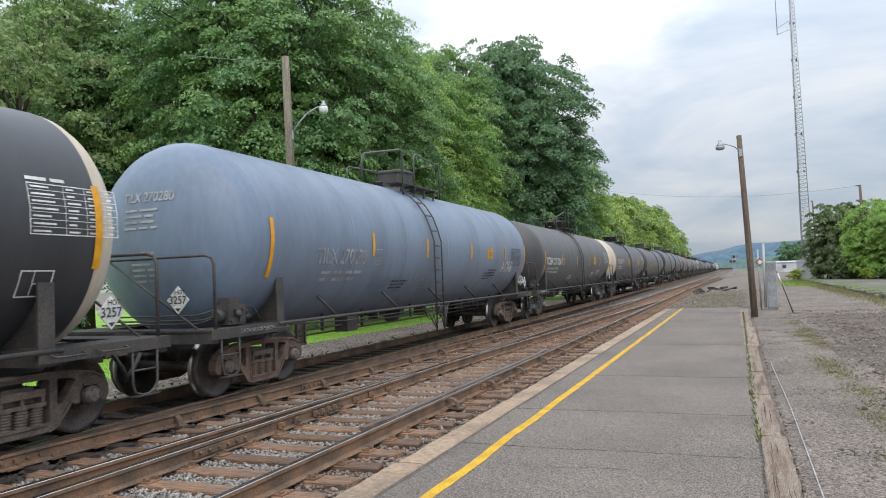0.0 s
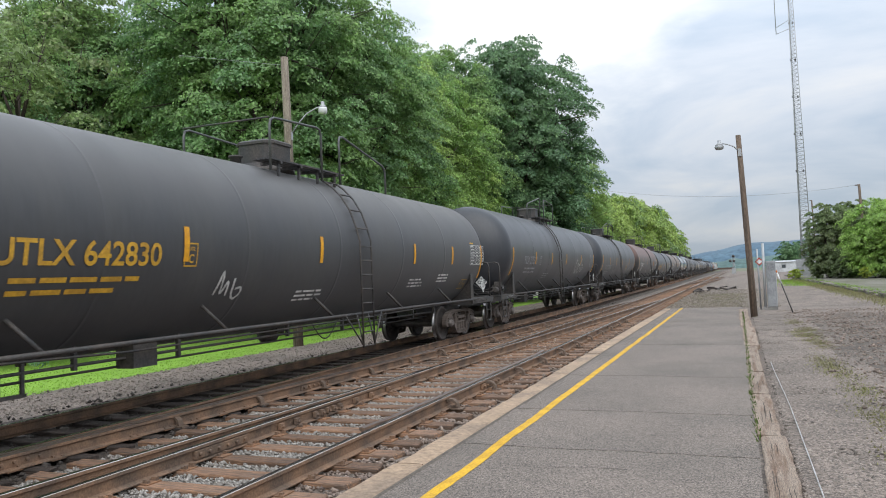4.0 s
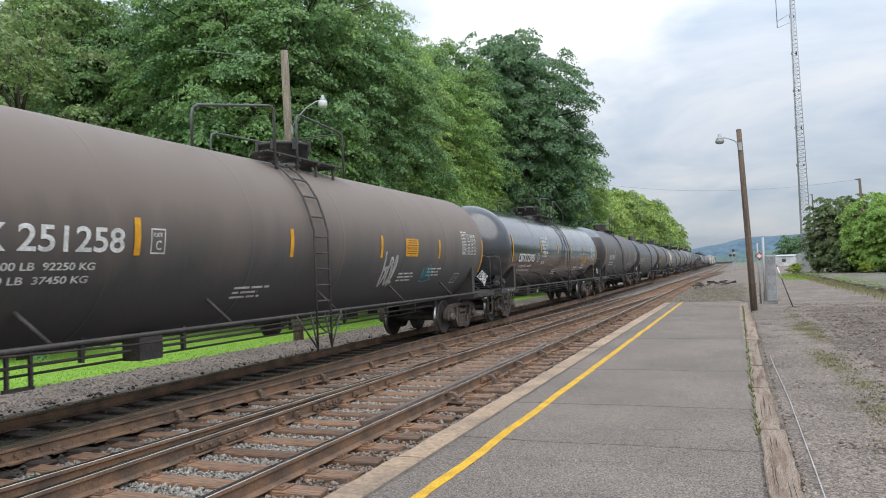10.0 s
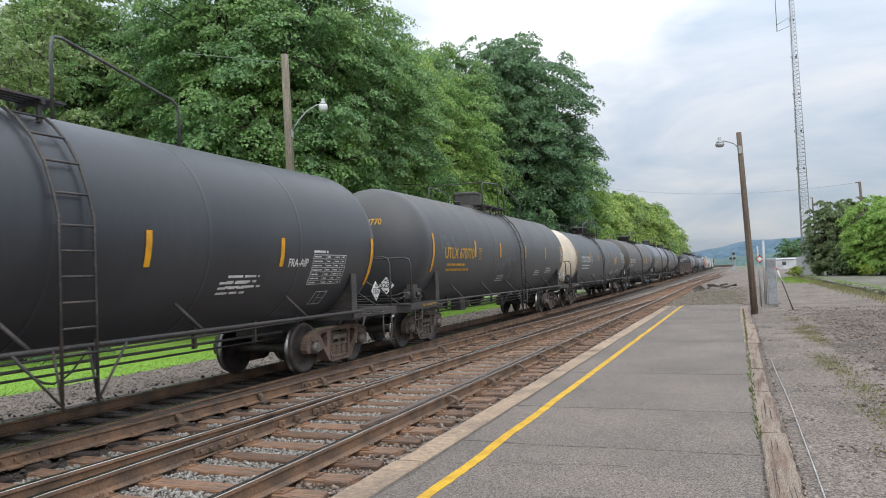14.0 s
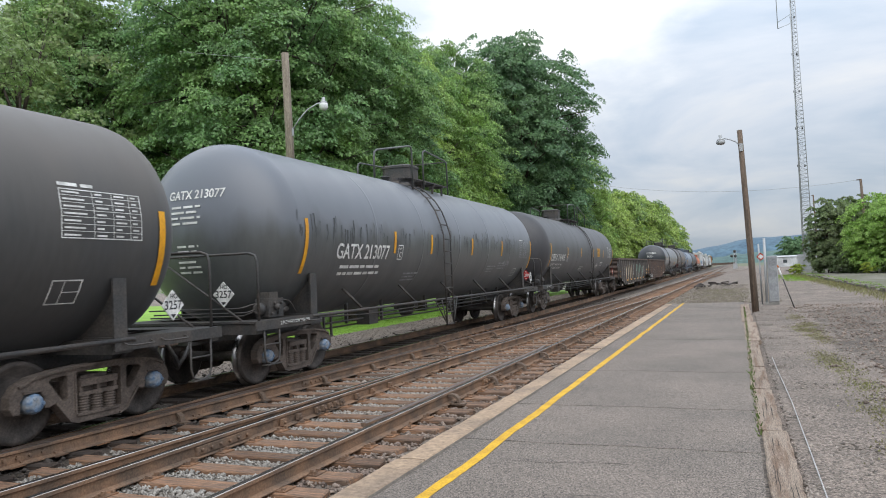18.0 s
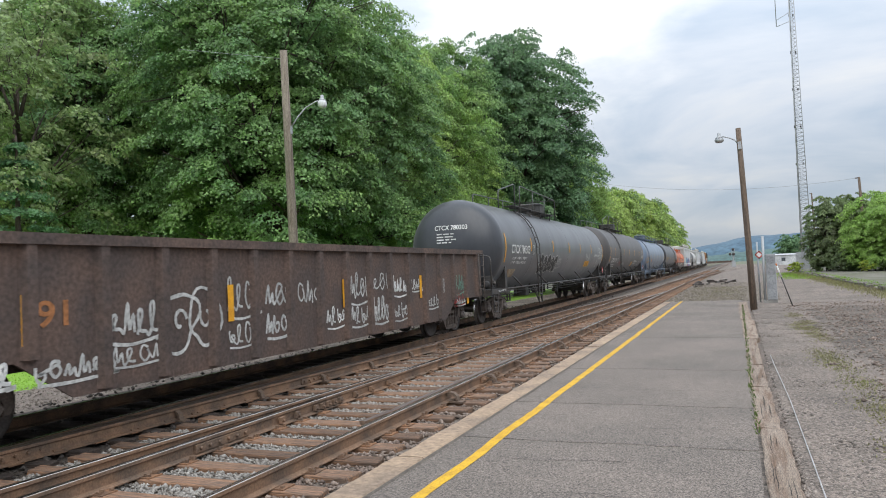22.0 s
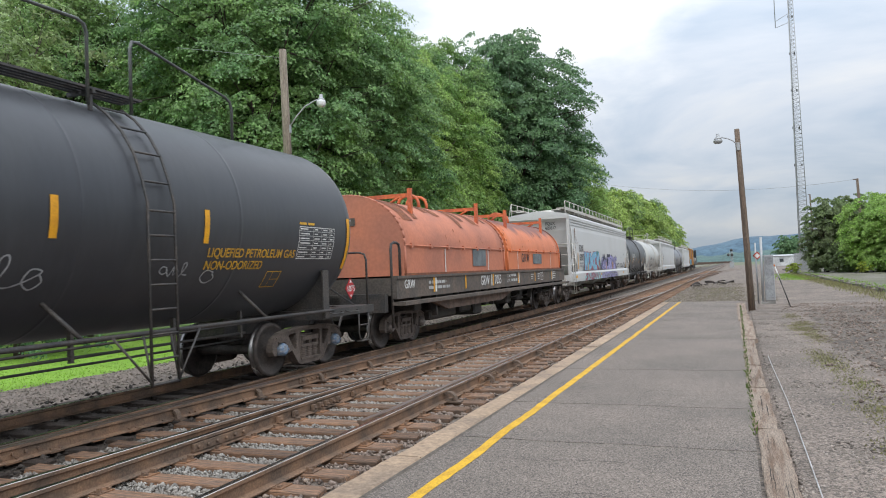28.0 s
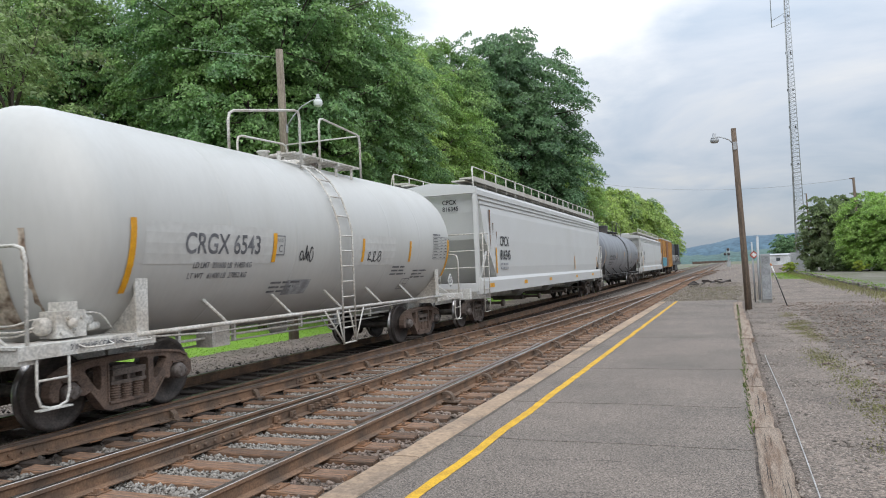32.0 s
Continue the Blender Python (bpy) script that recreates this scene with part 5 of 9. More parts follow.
def spring_mesh(side, mat):
    bm = bmesh.new()
    prof = []
    for k in range(7):
        z = 0.245 + 0.185 * k / 6
        prof += [(0.056, z - 0.013), (0.082, z - 0.004), (0.082, z + 0.004)]
    lathe(bm, prof, 9, "z", m=Matrix.Translation((side * 0.975, 0, 0)))
    return finish("spring", bm, mat)


def bolster_mesh():
    bm = bmesh.new()
    box(bm, -0.96, 0.96, -0.19, 0.19, 0.48, 0.66)
    for s in (-1, 1):
        # bolster end in the middle opening: lip, slot and spring seat
        box(bm, *sorted((s * 0.90, s * 1.05)), -0.27, 0.27, 0.545, 0.625)
        box(bm, *sorted((s * 0.90, s * 1.035)), -0.29, 0.29, 0.435, 0.475)
        for y in (-0.25, 0.0, 0.25):
            box(bm, *sorted((s * 0.90, s * 1.03)), y - 0.022, y + 0.022, 0.475, 0.545)
    lathe(bm, [(0.19, 0.64), (0.19, 0.74)], 16, "z")
    for s in (-1, 1):
        box(bm, -0.95, 0.95, s * 0.36 - 0.05, s * 0.36 + 0.05, 0.36, 0.46)
        for x in (-0.76, 0.76):
            box(bm, x - 0.06, x + 0.06, s * 0.40 - 0.03, s * 0.40 + 0.06, 0.30, 0.62)
    return finish("truck", bm, truck_mat)


cap_dark = surface("bearing_cap_dark", (0.19, 0.165, 0.15), 0.55, 0.3, second=(0.11, 0.09, 0.08), scale=14, fine=30)
cap_blue = surface("bearing_cap_blue", (0.12, 0.2, 0.32), 0.6, 0.2, second=(0.3, 0.32, 0.34), scale=12, fine=30)
WHEELS = []


def truck(car, y, when, rusty=False, blue=False):
    """A two-axle freight truck under a car; its wheelsets turn."""
    mat = truck_rust if rusty else truck_mat
    t = part("truck", cached("bolster", bolster_mesh), None, car)
    t.location = (0, y, 0)
    for s in (1, -1):
        part("side_frame", cached(("frame", s, rusty), lambda: frame_mesh(s, mat)), None, t)
        for o in (-0.19, 0.0, 0.19):
            part("spring", cached(("spring", s, rusty), lambda: spring_mesh(s, mat)), None, t).location = (0, o, 0)
    for a in (-0.889, 0.889):
        w = part("wheelset", cached("wheelset", wheelset_mesh), None, t)
        w.location = (0, a, WHEEL_R)
        WHEELS.append((w, a, when))
        for s in (1, -1):
            cap = part("bearing_cap", cached(("cap", blue, s), lambda: cap_mesh(cap_blue if blue else cap_dark, s)), None, t)
            cap.location = (0, a, WHEEL_R)
    return t


def coupler(car, y, s):
    bm = bmesh.new()
    box(bm, -0.075, 0.075, min(y, y + s * 0.75), max(y, y + s * 0.75), 0.80, 0.95)
    box(bm, -0.14, 0.10, y + s * 0.02 - 0.12, y + s * 0.02 + 0.12, 0.74, 1.02)
    box(bm, 0.06, 0.15, y + s * 0.10 - 0.1, y + s * 0.10 + 0.1, 0.76, 1.0)
    part("coupler", bm, truck_rust, car, "rusty knuckle coupler")
    bm = bmesh.new()
    tube(bm, [(0.35, y + s * 0.3, 0.86), (0.36, y + s * 0.1, 0.6), (0.30, y - s * 0.02, 0.42)], 0.03, 6)
    part("air_hose", bm, black_steel, car)


def placard(car, m, number, red=False):
    bm = bmesh.new()
    box(bm, -0.14, 0.14, -0.006, 0.006, -0.14, 0.14, m=m @ pose(0, 0, 0, 0, 45, 0))
    p = part("placard", bm, red_mark if red else white_mark, car, "red diamond hazard placard" if red else "white diamond hazard placard")
    pts, faces = glyphs(number)
    bm = bmesh.new()
    size = 0.115
    w = max(a for a, b in pts) * size
    vs = [bm.verts.new(m @ Vector((a * size - w / 2, -0.010, b * size - 0.05))) for a, b in pts]
    for f in faces:
        bm.faces.new([vs[i] for i in f])
    ink = white_mark if red else dark_mark
    part("number", bm, ink, p)
    if not red:
        pts, faces = glyphs("HOT")
        bm = bmesh.new()
        vs = [bm.verts.new(m @ Vector((a * 0.065 - 0.055, -0.010, b * 0.065 + 0.085))) for a, b in pts]
        for f in faces:
            bm.faces.new([vs[i] for i in f])
        part("legend", bm, ink, p)
    for s in (-1, 1) if red else (-1,):
        bm = bmesh.new()
        bm.faces.new([bm.verts.new(m @ Vector(c)) for c in ((-0.05, -0.010, s * 0.115), (0.05, -0.010, s * 0.115), (0, -0.010, s * 0.165))])
        part("symbol", bm, ink, p)


# ---- tank cars ----
SPEED = 15.9
TANK_R, TANK_Z = 1.60, 2.55


def shell_mesh(hl, r, zc, depth, paint, rim=None, cap=None):
    bm = bmesh.new()
    prof = [(0.02, -hl)]
    for k in range(1, 11):
        a = math.pi / 2 * k / 10
        prof.append((r * math.sin(a), -hl + depth * (1 - math.cos(a))))
    straight = hl - depth
    prof.append((r, -straight + 0.04))
    for y in (-0.62, -0.3, 0.03, 0.36, 0.66):
        c = y * straight
        prof += [(r, c - 0.06), (r, c - 0.013), (r + 0.0018, c - 0.008), (r + 0.0018, c + 0.008), (r, c + 0.013), (r, c + 0.06)]
    prof.append((r, straight - 0.04))
    for k in range(10, -1, -1):
        a = math.pi / 2 * k / 10
        prof.append((max(0.02, r * math.sin(a)), hl - depth * (1 - math.cos(a))))
    lathe(bm, prof, 64, "y", m=Matrix.Translation((0, 0, zc)))
    mats = [paint]
    if rim:
        mats.append(rim)
        bm.faces.ensure_lookup_table()
        for f in bm.faces:
            if abs(f.calc_center_median().y) > straight - 0.02:
                f.material_index = 1
    if cap:
        mats.append(cap)
        bmesh.ops.bisect_plane(bm, geom=bm.verts[:] + bm.edges[:] + bm.faces[:], plane_co=(0, 0, zc + 0.58 * r), plane_no=(0, 0, 1))
        for f in bm.faces:
            c = f.calc_center_median()
            if c.y < -straight + 0.02 and c.z > zc + 0.58 * r:
                f.material_index = len(mats) - 1
    return finish("tank", bm, mats)


def rail_loop(bm, pts, r=0.02):
    """A bent pipe with rounded corners."""
    out = []
    pts = [Vector(p) for p in pts]
    for i, p in enumerate(pts):
        if 0 < i < len(pts) - 1:
            a, b = (pts[i - 1] - p), (pts[i + 1] - p)
            k = min(0.15, a.length / 2, b.length / 2)
            a, b = p + a.normalized() * k, p + b.normalized() * k
            out += [a, (a + b + p * 2) / 4, b]
        else:
            out.append(p)
    tube(bm, out, r, 6)


def tank_frame(car, L, hl, r, zc, metal, ink, gear=True):
    """Stub sills, bolsters, end platforms, side pipe, hand rails and brake gear."""
    for s in (-1, 1):
        e = s * L / 2
        bm = bmesh.new()
        a, b = sorted((e - s * 0.35, e - s * 3.6))
        box(bm, -0.27, 0.27, a, b, 0.72, 1.04)
        c = e - s * 2.15
        box(bm, -1.42, 1.42, c - 0.16, c + 0.16, 0.90, 1.06)
        for x in (-1, 1):
            # bolster web: a thin plate to the tank with a broad flange on its outer edge
            web = [(x * 1.37, 1.0), (x * 1.37, 1.74), (x * 1.24, 1.80), (x * 0.45, 1.22), (x * 0.45, 1.0)]
            vs = [[bm.verts.new((px, c + o, pz)) for px, pz in web] for o in (-0.014, 0.014)]
            bm.faces.new(vs[0]), bm.faces.new(vs[1])
            for k in range(5):
                bm.faces.new((vs[0][k], vs[0][(k + 1) % 5], vs[1][(k + 1) % 5], vs[1][k]))
            box(bm, *sorted((x * 1.37, x * 1.40)), c - 0.10, c + 0.10, 0.98, 1.76)
            box(bm, *sorted((x * 1.22, x * 1.40)), c - 0.10, c + 0.10, 1.76, 1.785)
            box(bm, *sorted((x * 0.9, x * 1.38)), c - 0.10, c + 0.10, 1.06, 1.09)
        box(bm, -1.42, 1.42, *sorted((e - s * 0.42, e - s * 0.62)), 0.88, 1.04)
        part("stub_sill", bm, metal, car)
        bm = bmesh.new()
        y0, y1 = sorted((e - s * 0.40, e - s * 2.3))
        for x in (-1, 1):
            box(bm, min(x * 0.95, x * 1.45), max(x * 0.95, x * 1.45), y0, y1, 1.045, 1.075)
            box(bm, min(x * 1.43, x * 1.46), max(x * 1.43, x * 1.46), y0, y1, 0.93, 1.07)
        box(bm, -0.95, 0.95, *sorted((e - s * 0.40, e - s * 0.85)), 1.045, 1.075)
        part("end_platform", bm, metal, car)
        bm = bmesh.new()
        y = e - s * 0.55
        rail_loop(bm, [(-1.4, y, 1.06), (-1.4, y, 2.12), (1.4, y, 2.12), (1.4, y, 1.06)], 0.022)
        rail_loop(bm, [(-0.55, y, 2.12), (1.12, y, 1.06)], 0.018)
        part("end_rail", bm, metal, car)
        for x in (-1.44, 1.44):
            bm = bmesh.new()
            rail_loop(bm, [(x, e - s * 0.62, 1.04), (x, e - s * 0.62, 0.40), (x, e - s * 1.02, 0.40), (x, e - s * 1.02, 1.04)], 0.016)
            rail_loop(bm, [(x, e - s * 0.62, 0.70), (x, e - s * 1.02, 0.70)], 0.014)
            box(bm, x - 0.05, x + 0.05, *sorted((e - s * 0.62, e - s * 1.02)), 0.385, 0.40)
            part("stirrup", bm, metal, car)
            bm = bmesh.new()
            o = x * 1.03
            for q in (1.15, 1.75):
                rail_loop(bm, [(x, e - s * q, 1.03), (o + (0.06 if x > 0 else -0.06), e - s * q, 0.99), (o + (0.06 if x > 0 else -0.06), e - s * (q + 0.42), 0.99), (x, e - s * (q + 0.42), 1.03)], 0.011)
            part("grab_iron", bm, metal, car)
        coupler(car, e, -s)
    letter("2 INCH HF COMP SHOES", 0.060, -L / 2 + 1.02, 0.985, Flat(1.463), ink, car, wide=0.95)
    for x in (-1.45, 1.45):
        bm = bmesh.new()
        tube(bm, [(x, -L / 2 + 2.0, 1.055), (x, L / 2 - 2.0, 1.055)], 0.03, 8)
        part("side_pipe", bm, metal, car)
        for k in range(5):
            y = (k - 2) * (L - 7) / 4.3
            bm = bmesh.new()
            tube(bm, [(x, y, 1.04), (x * 0.76, y - 0.28, 1.52)], 0.028, 6)
            part("pipe_bracket", bm, metal, car)
    if gear:
        bm = bmesh.new()
        y = -L / 2 + 1.35
        box(bm, 0.98, 1.24, y - 0.30, y + 0.10, 1.10, 1.40)
        box(bm, 1.02, 1.20, y - 0.22, y + 0.02, 1.40, 1.50)
        for q, z, rr in ((-0.36, 1.24, 0.10), (0.16, 1.27, 0.085), (0.28, 1.20, 0.06)):
            lathe(bm, [(rr * 0.7, -0.09), (rr, -0.07), (rr, 0.02), (rr * 0.8, 0.03), (rr * 0.8, 0.09)], 10, "y", m=Matrix.Translation((1.12, y + q, z)))
        for k in range(4):
            lathe(bm, [(0.026, 0), (0.026, 0.04)], 6, "x", m=Matrix.Translation((1.24, y - 0.24 + k * 0.09, 1.16 + 0.16 * (k % 2))))
        lathe(bm, [(0.05, 0), (0.062, 0.05), (0.03, 0.09)], 8, "x", m=Matrix.Translation((1.24, y - 0.12, 1.26)))
        part("brake_valve", bm, metal, car)
        for z, x in ((1.14, 1.02), (1.19, 1.10), (1.26, 1.0)):
            bm = bmesh.new()
            rail_loop(bm, [(x, y - 0.25, z + 0.06), (x, y - 0.42, z + 0.06), (x - 0.1, y - 0.55, z), (x - 1.9, y - 0.62, z)], 0.013)
            part("air_pipe", bm, metal, car)
        bm = bmesh.new()
        rail_loop(bm, [(1.14, y + 0.15, 1.36), (1.20, y + 0.34, 1.36), (1.22, y + 0.50, 1.14)], 0.012)
        lathe(bm, [(0.16, 0.0), (0.18, 0.03), (0.18, 0.36), (0.08, 0.42)], 12, "x", m=Matrix.Translation((0.35, y + 0.2, 1.30)))
        part("brake_cylinder", bm, metal, car)
        bm = bmesh.new()
        tube(bm, [(0.7, -L / 2 + 3.6, 0.80), (0.7, L / 2 - 3.6, 0.80)], 0.022, 6)
        tube(bm, [(0.35, -L / 2 + 3.2, 0.66), (0.4, L / 2 - 3.2, 0.66)], 0.018, 6)
        for q, d in ((-0.34, 0.10), (-0.25, 0.06), (-0.16, 0.10), (-0.02, 0.05), (0.08, 0.10), (0.18, 0.06), (0.26, 0.10), (0.33, 0.06)):
            box(bm, 0.67, 0.73, q * L - 0.025, q * L + 0.025, 0.80 - d, 1.16)
        for q in (-0.30, -0.285):
            box(bm, 0.68, 0.72, q * L - 0.02, q * L + 0.02, 0.55, 1.0)
        box(bm, 0.66, 0.72, -0.302 * L, -0.283 * L, 0.53, 0.57)
        box(bm, 0.55, 0.85, -0.21 * L, -0.21 * L + 0.42, 0.66, 1.02)
        tube(bm, [(0.95, -L * 0.34, 0.98), (0.95, -L * 0.22, 0.90), (0.95, L * 0.10, 0.92), (0.95, L * 0.34, 0.98)], 0.016, 5)
        # slack chain under the outlet
        tube(bm, [(0.75, 0.35 + 0.12 * k, 0.92 - 0.32 * math.sin(math.pi * k / 8)) for k in range(9)], 0.014, 4)
        part("brake_rigging", bm, metal, car)
    bm = bmesh.new()
    lathe(bm, [(0.14, 0.62), (0.20, 0.70), (0.20, zc - r + 0.05)], 14, "z")
    box(bm, -0.3, 0.3, -0.12, 0.12, 0.80, 1.0)
    part("outlet", bm, metal, car)


def tank_top(car, r, zc, metal, style, lad, bon, reach, tall):
    """Manway bonnet with its deck, hand rails and side ladder. bon: from the ladder to the bonnet; reach: to the end of the deck."""
    top = zc + r
    y = lad + bon
    side = 1 if reach > 0 else -1
    bm = bmesh.new()
    m = Matrix.Translation((0, y, 0))
    if style == "dome":
        lathe(bm, [(0.40, top - 0.08), (0.40, top + 0.04), (0.34, top + 0.05), (0.34, top + 0.38), (0.30, top + 0.48), (0.18, top + 0.55), (0.05, top + 0.57)], 24, "z", m=m)
    else:
        s = 0.50
        hh = 0.16 if style == "low" else 0.46
        lathe(bm, [(s + 0.06, top - 0.10), (s + 0.06, top + 0.03), (s - 0.02, top + 0.04), (s - 0.02, top + 0.10)], 24, "z", m=m)
        if style in ("fore", "gas"):
            # housing of flat sheets with eased corners and a hinged lid
            hs, c = (0.40, 0.13) if style == "fore" else (0.52, 0.16)
            ring = [(hs, -hs + c), (hs, hs - c), (hs - c, hs), (-hs + c, hs), (-hs, hs - c), (-hs, -hs + c), (-hs + c, -hs), (hs - c, -hs)]
            rows_ = [[bm.verts.new((k * px, y + k * py, top + z)) for px, py in ring] for k, z in ((1.0, 0.05), (1.0, hh), (1.06, hh), (1.06, hh + 0.05), (0.92, hh + 0.085))]
            for p0, p1 in zip(rows_, rows_[1:]):
                for k in range(8):
                    bm.faces.new((p0[k], p0[(k + 1) % 8], p1[(k + 1) % 8], p1[k]))
            bm.faces.new(rows_[-1])
        else:
            lathe(bm, [(s - 0.02, top + 0.08), (s - 0.02, top + hh - 0.06), (s + 0.03, top + hh - 0.05), (s + 0.03, top + hh), (s - 0.06, top + hh + 0.03), (0.05, top + hh + 0.06)], 24, "z", m=m)
            for k in range(8):
                a = math.pi * k / 4 + 0.2
                px, py = (s + 0.035) * math.cos(a), (s + 0.035) * math.sin(a)
                box(bm, px - 0.03, px + 0.03, y + py - 0.03, y + py + 0.03, top + hh - 0.16, top + hh + 0.05)
        box(bm, -0.08, 0.08, y + s - 0.10, y + s + 0.02, top + 0.10, top + hh)
    part("manway", bm, metal, car)
    bm = bmesh.new()
    for o in (-0.75, 0.78):
        lathe(bm, [(0.10, top - 0.05), (0.10, top + 0.16), (0.13, top + 0.17), (0.13, top + 0.2), (0.03, top + 0.22)], 10, "z", m=Matrix.Translation((-0.1, y + o, 0)))
    part("valve", bm, metal, car)
    y0, y1 = sorted((lad - side * 0.5, lad + reach))
    bm = bmesh.new()
    for x in (-1, 1):
        for k in range(4):
            xx = x * (0.58 + 0.10 * k)
            box(bm, xx - 0.035, xx + 0.035, y0, y1, top + 0.0, top + 0.03)
        for k in range(4):
            yy = y0 + (y1 - y0) * (k + 0.5) / 4
            box(bm, min(x * 0.50, x * 0.93), max(x * 0.50, x * 0.93), yy - 0.025, yy + 0.025, top - 0.05, top)
            box(bm, min(x * 0.84, x * 0.88), max(x * 0.84, x * 0.88), yy - 0.025, yy + 0.025, top - 0.26, top)
    part("walkway", bm, metal, car)
    h = top + tall
    # near side: a hoop that falls towards its end, then a rail along the deck; far side: one lower rail
    for x, a, b, ha, hb in ((0.92, lad - side * 2.4, lad - side * 0.3, h - tall * 0.5, h), (0.92, lad + side * 0.4, lad + reach, h, h - tall * 0.12), (-0.92, lad + side * 0.3, lad + reach, h - tall * 0.2, h - tall * 0.12)):
        bm = bmesh.new()
        rail_loop(bm, [(x, a, top - 0.2), (x, a, ha), (x, b, hb), (x, b, top - 0.2)], 0.023)
        n = max(1, int(abs(b - a) / 1.7))
        for k in range(1, n):
            c = a + (b - a) * k / n
            rail_loop(bm, [(x, c, top - 0.2), (x, c, ha + (hb - ha) * k / n)], 0.02)
        part("guard_rail", bm, rail_steel_lit if metal is black_steel else metal, car)
    bm = bmesh.new()
    rail_loop(bm, [(-0.92, lad + reach, h - tall * 0.12), (0.92, lad + reach, h - tall * 0.12)], 0.016)
    part("guard_rail", bm, metal, car)
    xs, out = r + 0.10, r + 0.07
    ladder = None
    for o in (-0.23, 0.23):
        bm = bmesh.new()
        pts = [(xs, lad + o, 0.42), (xs, lad + o, zc + 0.1)] + [(out * math.cos(a), lad + o, zc + out * math.sin(a)) for a in (radians(q) for q in (14, 26, 38, 50, 60))]
        tube(bm, pts, 0.02, 5)
        ladder = part("side_rail", bm, metal, ladder) if ladder else part("ladder", bm, metal, car)
        bm = bmesh.new()
        tube(bm, [(xs - 0.08, lad + o * 3.2, 1.05), (xs, lad + o, 0.46)], 0.016, 5)
        tube(bm, [(xs, lad + o, 0.46), (xs - 0.12, lad + o, 1.04)], 0.016, 5)
        part("brace", bm, metal, car)
    ladder = ladder.parent
    rungs = [(xs, 0.44 + (zc - 0.44) * k / 7) for k in range(8)] + [(out * math.cos(radians(q)), zc + out * math.sin(radians(q))) for q in (13, 27, 41, 56)]
    for x, z in rungs:
        bm = bmesh.new()
        tube(bm, [(x, lad - 0.23, z), (x, lad + 0.23, z)], 0.016, 5)
        part("rung", bm, metal, ladder)


CARS = []


def place_car(car, g0, g1):
    CARS.append((car, (g0 + g1) / 2))
    return car


def when_near(g0, g1):
    """Seconds at which a car runs through the near view."""
    c = (g0 + g1) / 2
    return (c - 34) / SPEED, (c + 8) / SPEED


def label_sheet(u0, u1, v0, v1, on, parent, paper=None, seed=0):
    """A stuck-on sheet with lines of small type."""
    p = patches([(u0, u1, v0, v1)], on, paper or reflector_mat, parent, "label_plate", 0.007, 4)
    rnd = random.Random(seed)
    w, h = u1 - u0, v1 - v0
    rects = [(u0 + 0.03, u1 - 0.03, v0 + h * 0.49, v0 + h * 0.51)]
    for k in (0.14, 0.27, 0.40, 0.60, 0.74, 0.86):
        a = rnd.uniform(0.06, 0.2)
        rects.append((u0 + w * a, u1 - w * a, v0 + h * k, v0 + h * (k + 0.045)))
    patches(rects, on, print_mark, p, "small_print", 0.010, 1)


print_mark = surface("label_ink", (0.22, 0.11, 0.02), 0.6, fine=30, grain=0.15, bump=0)


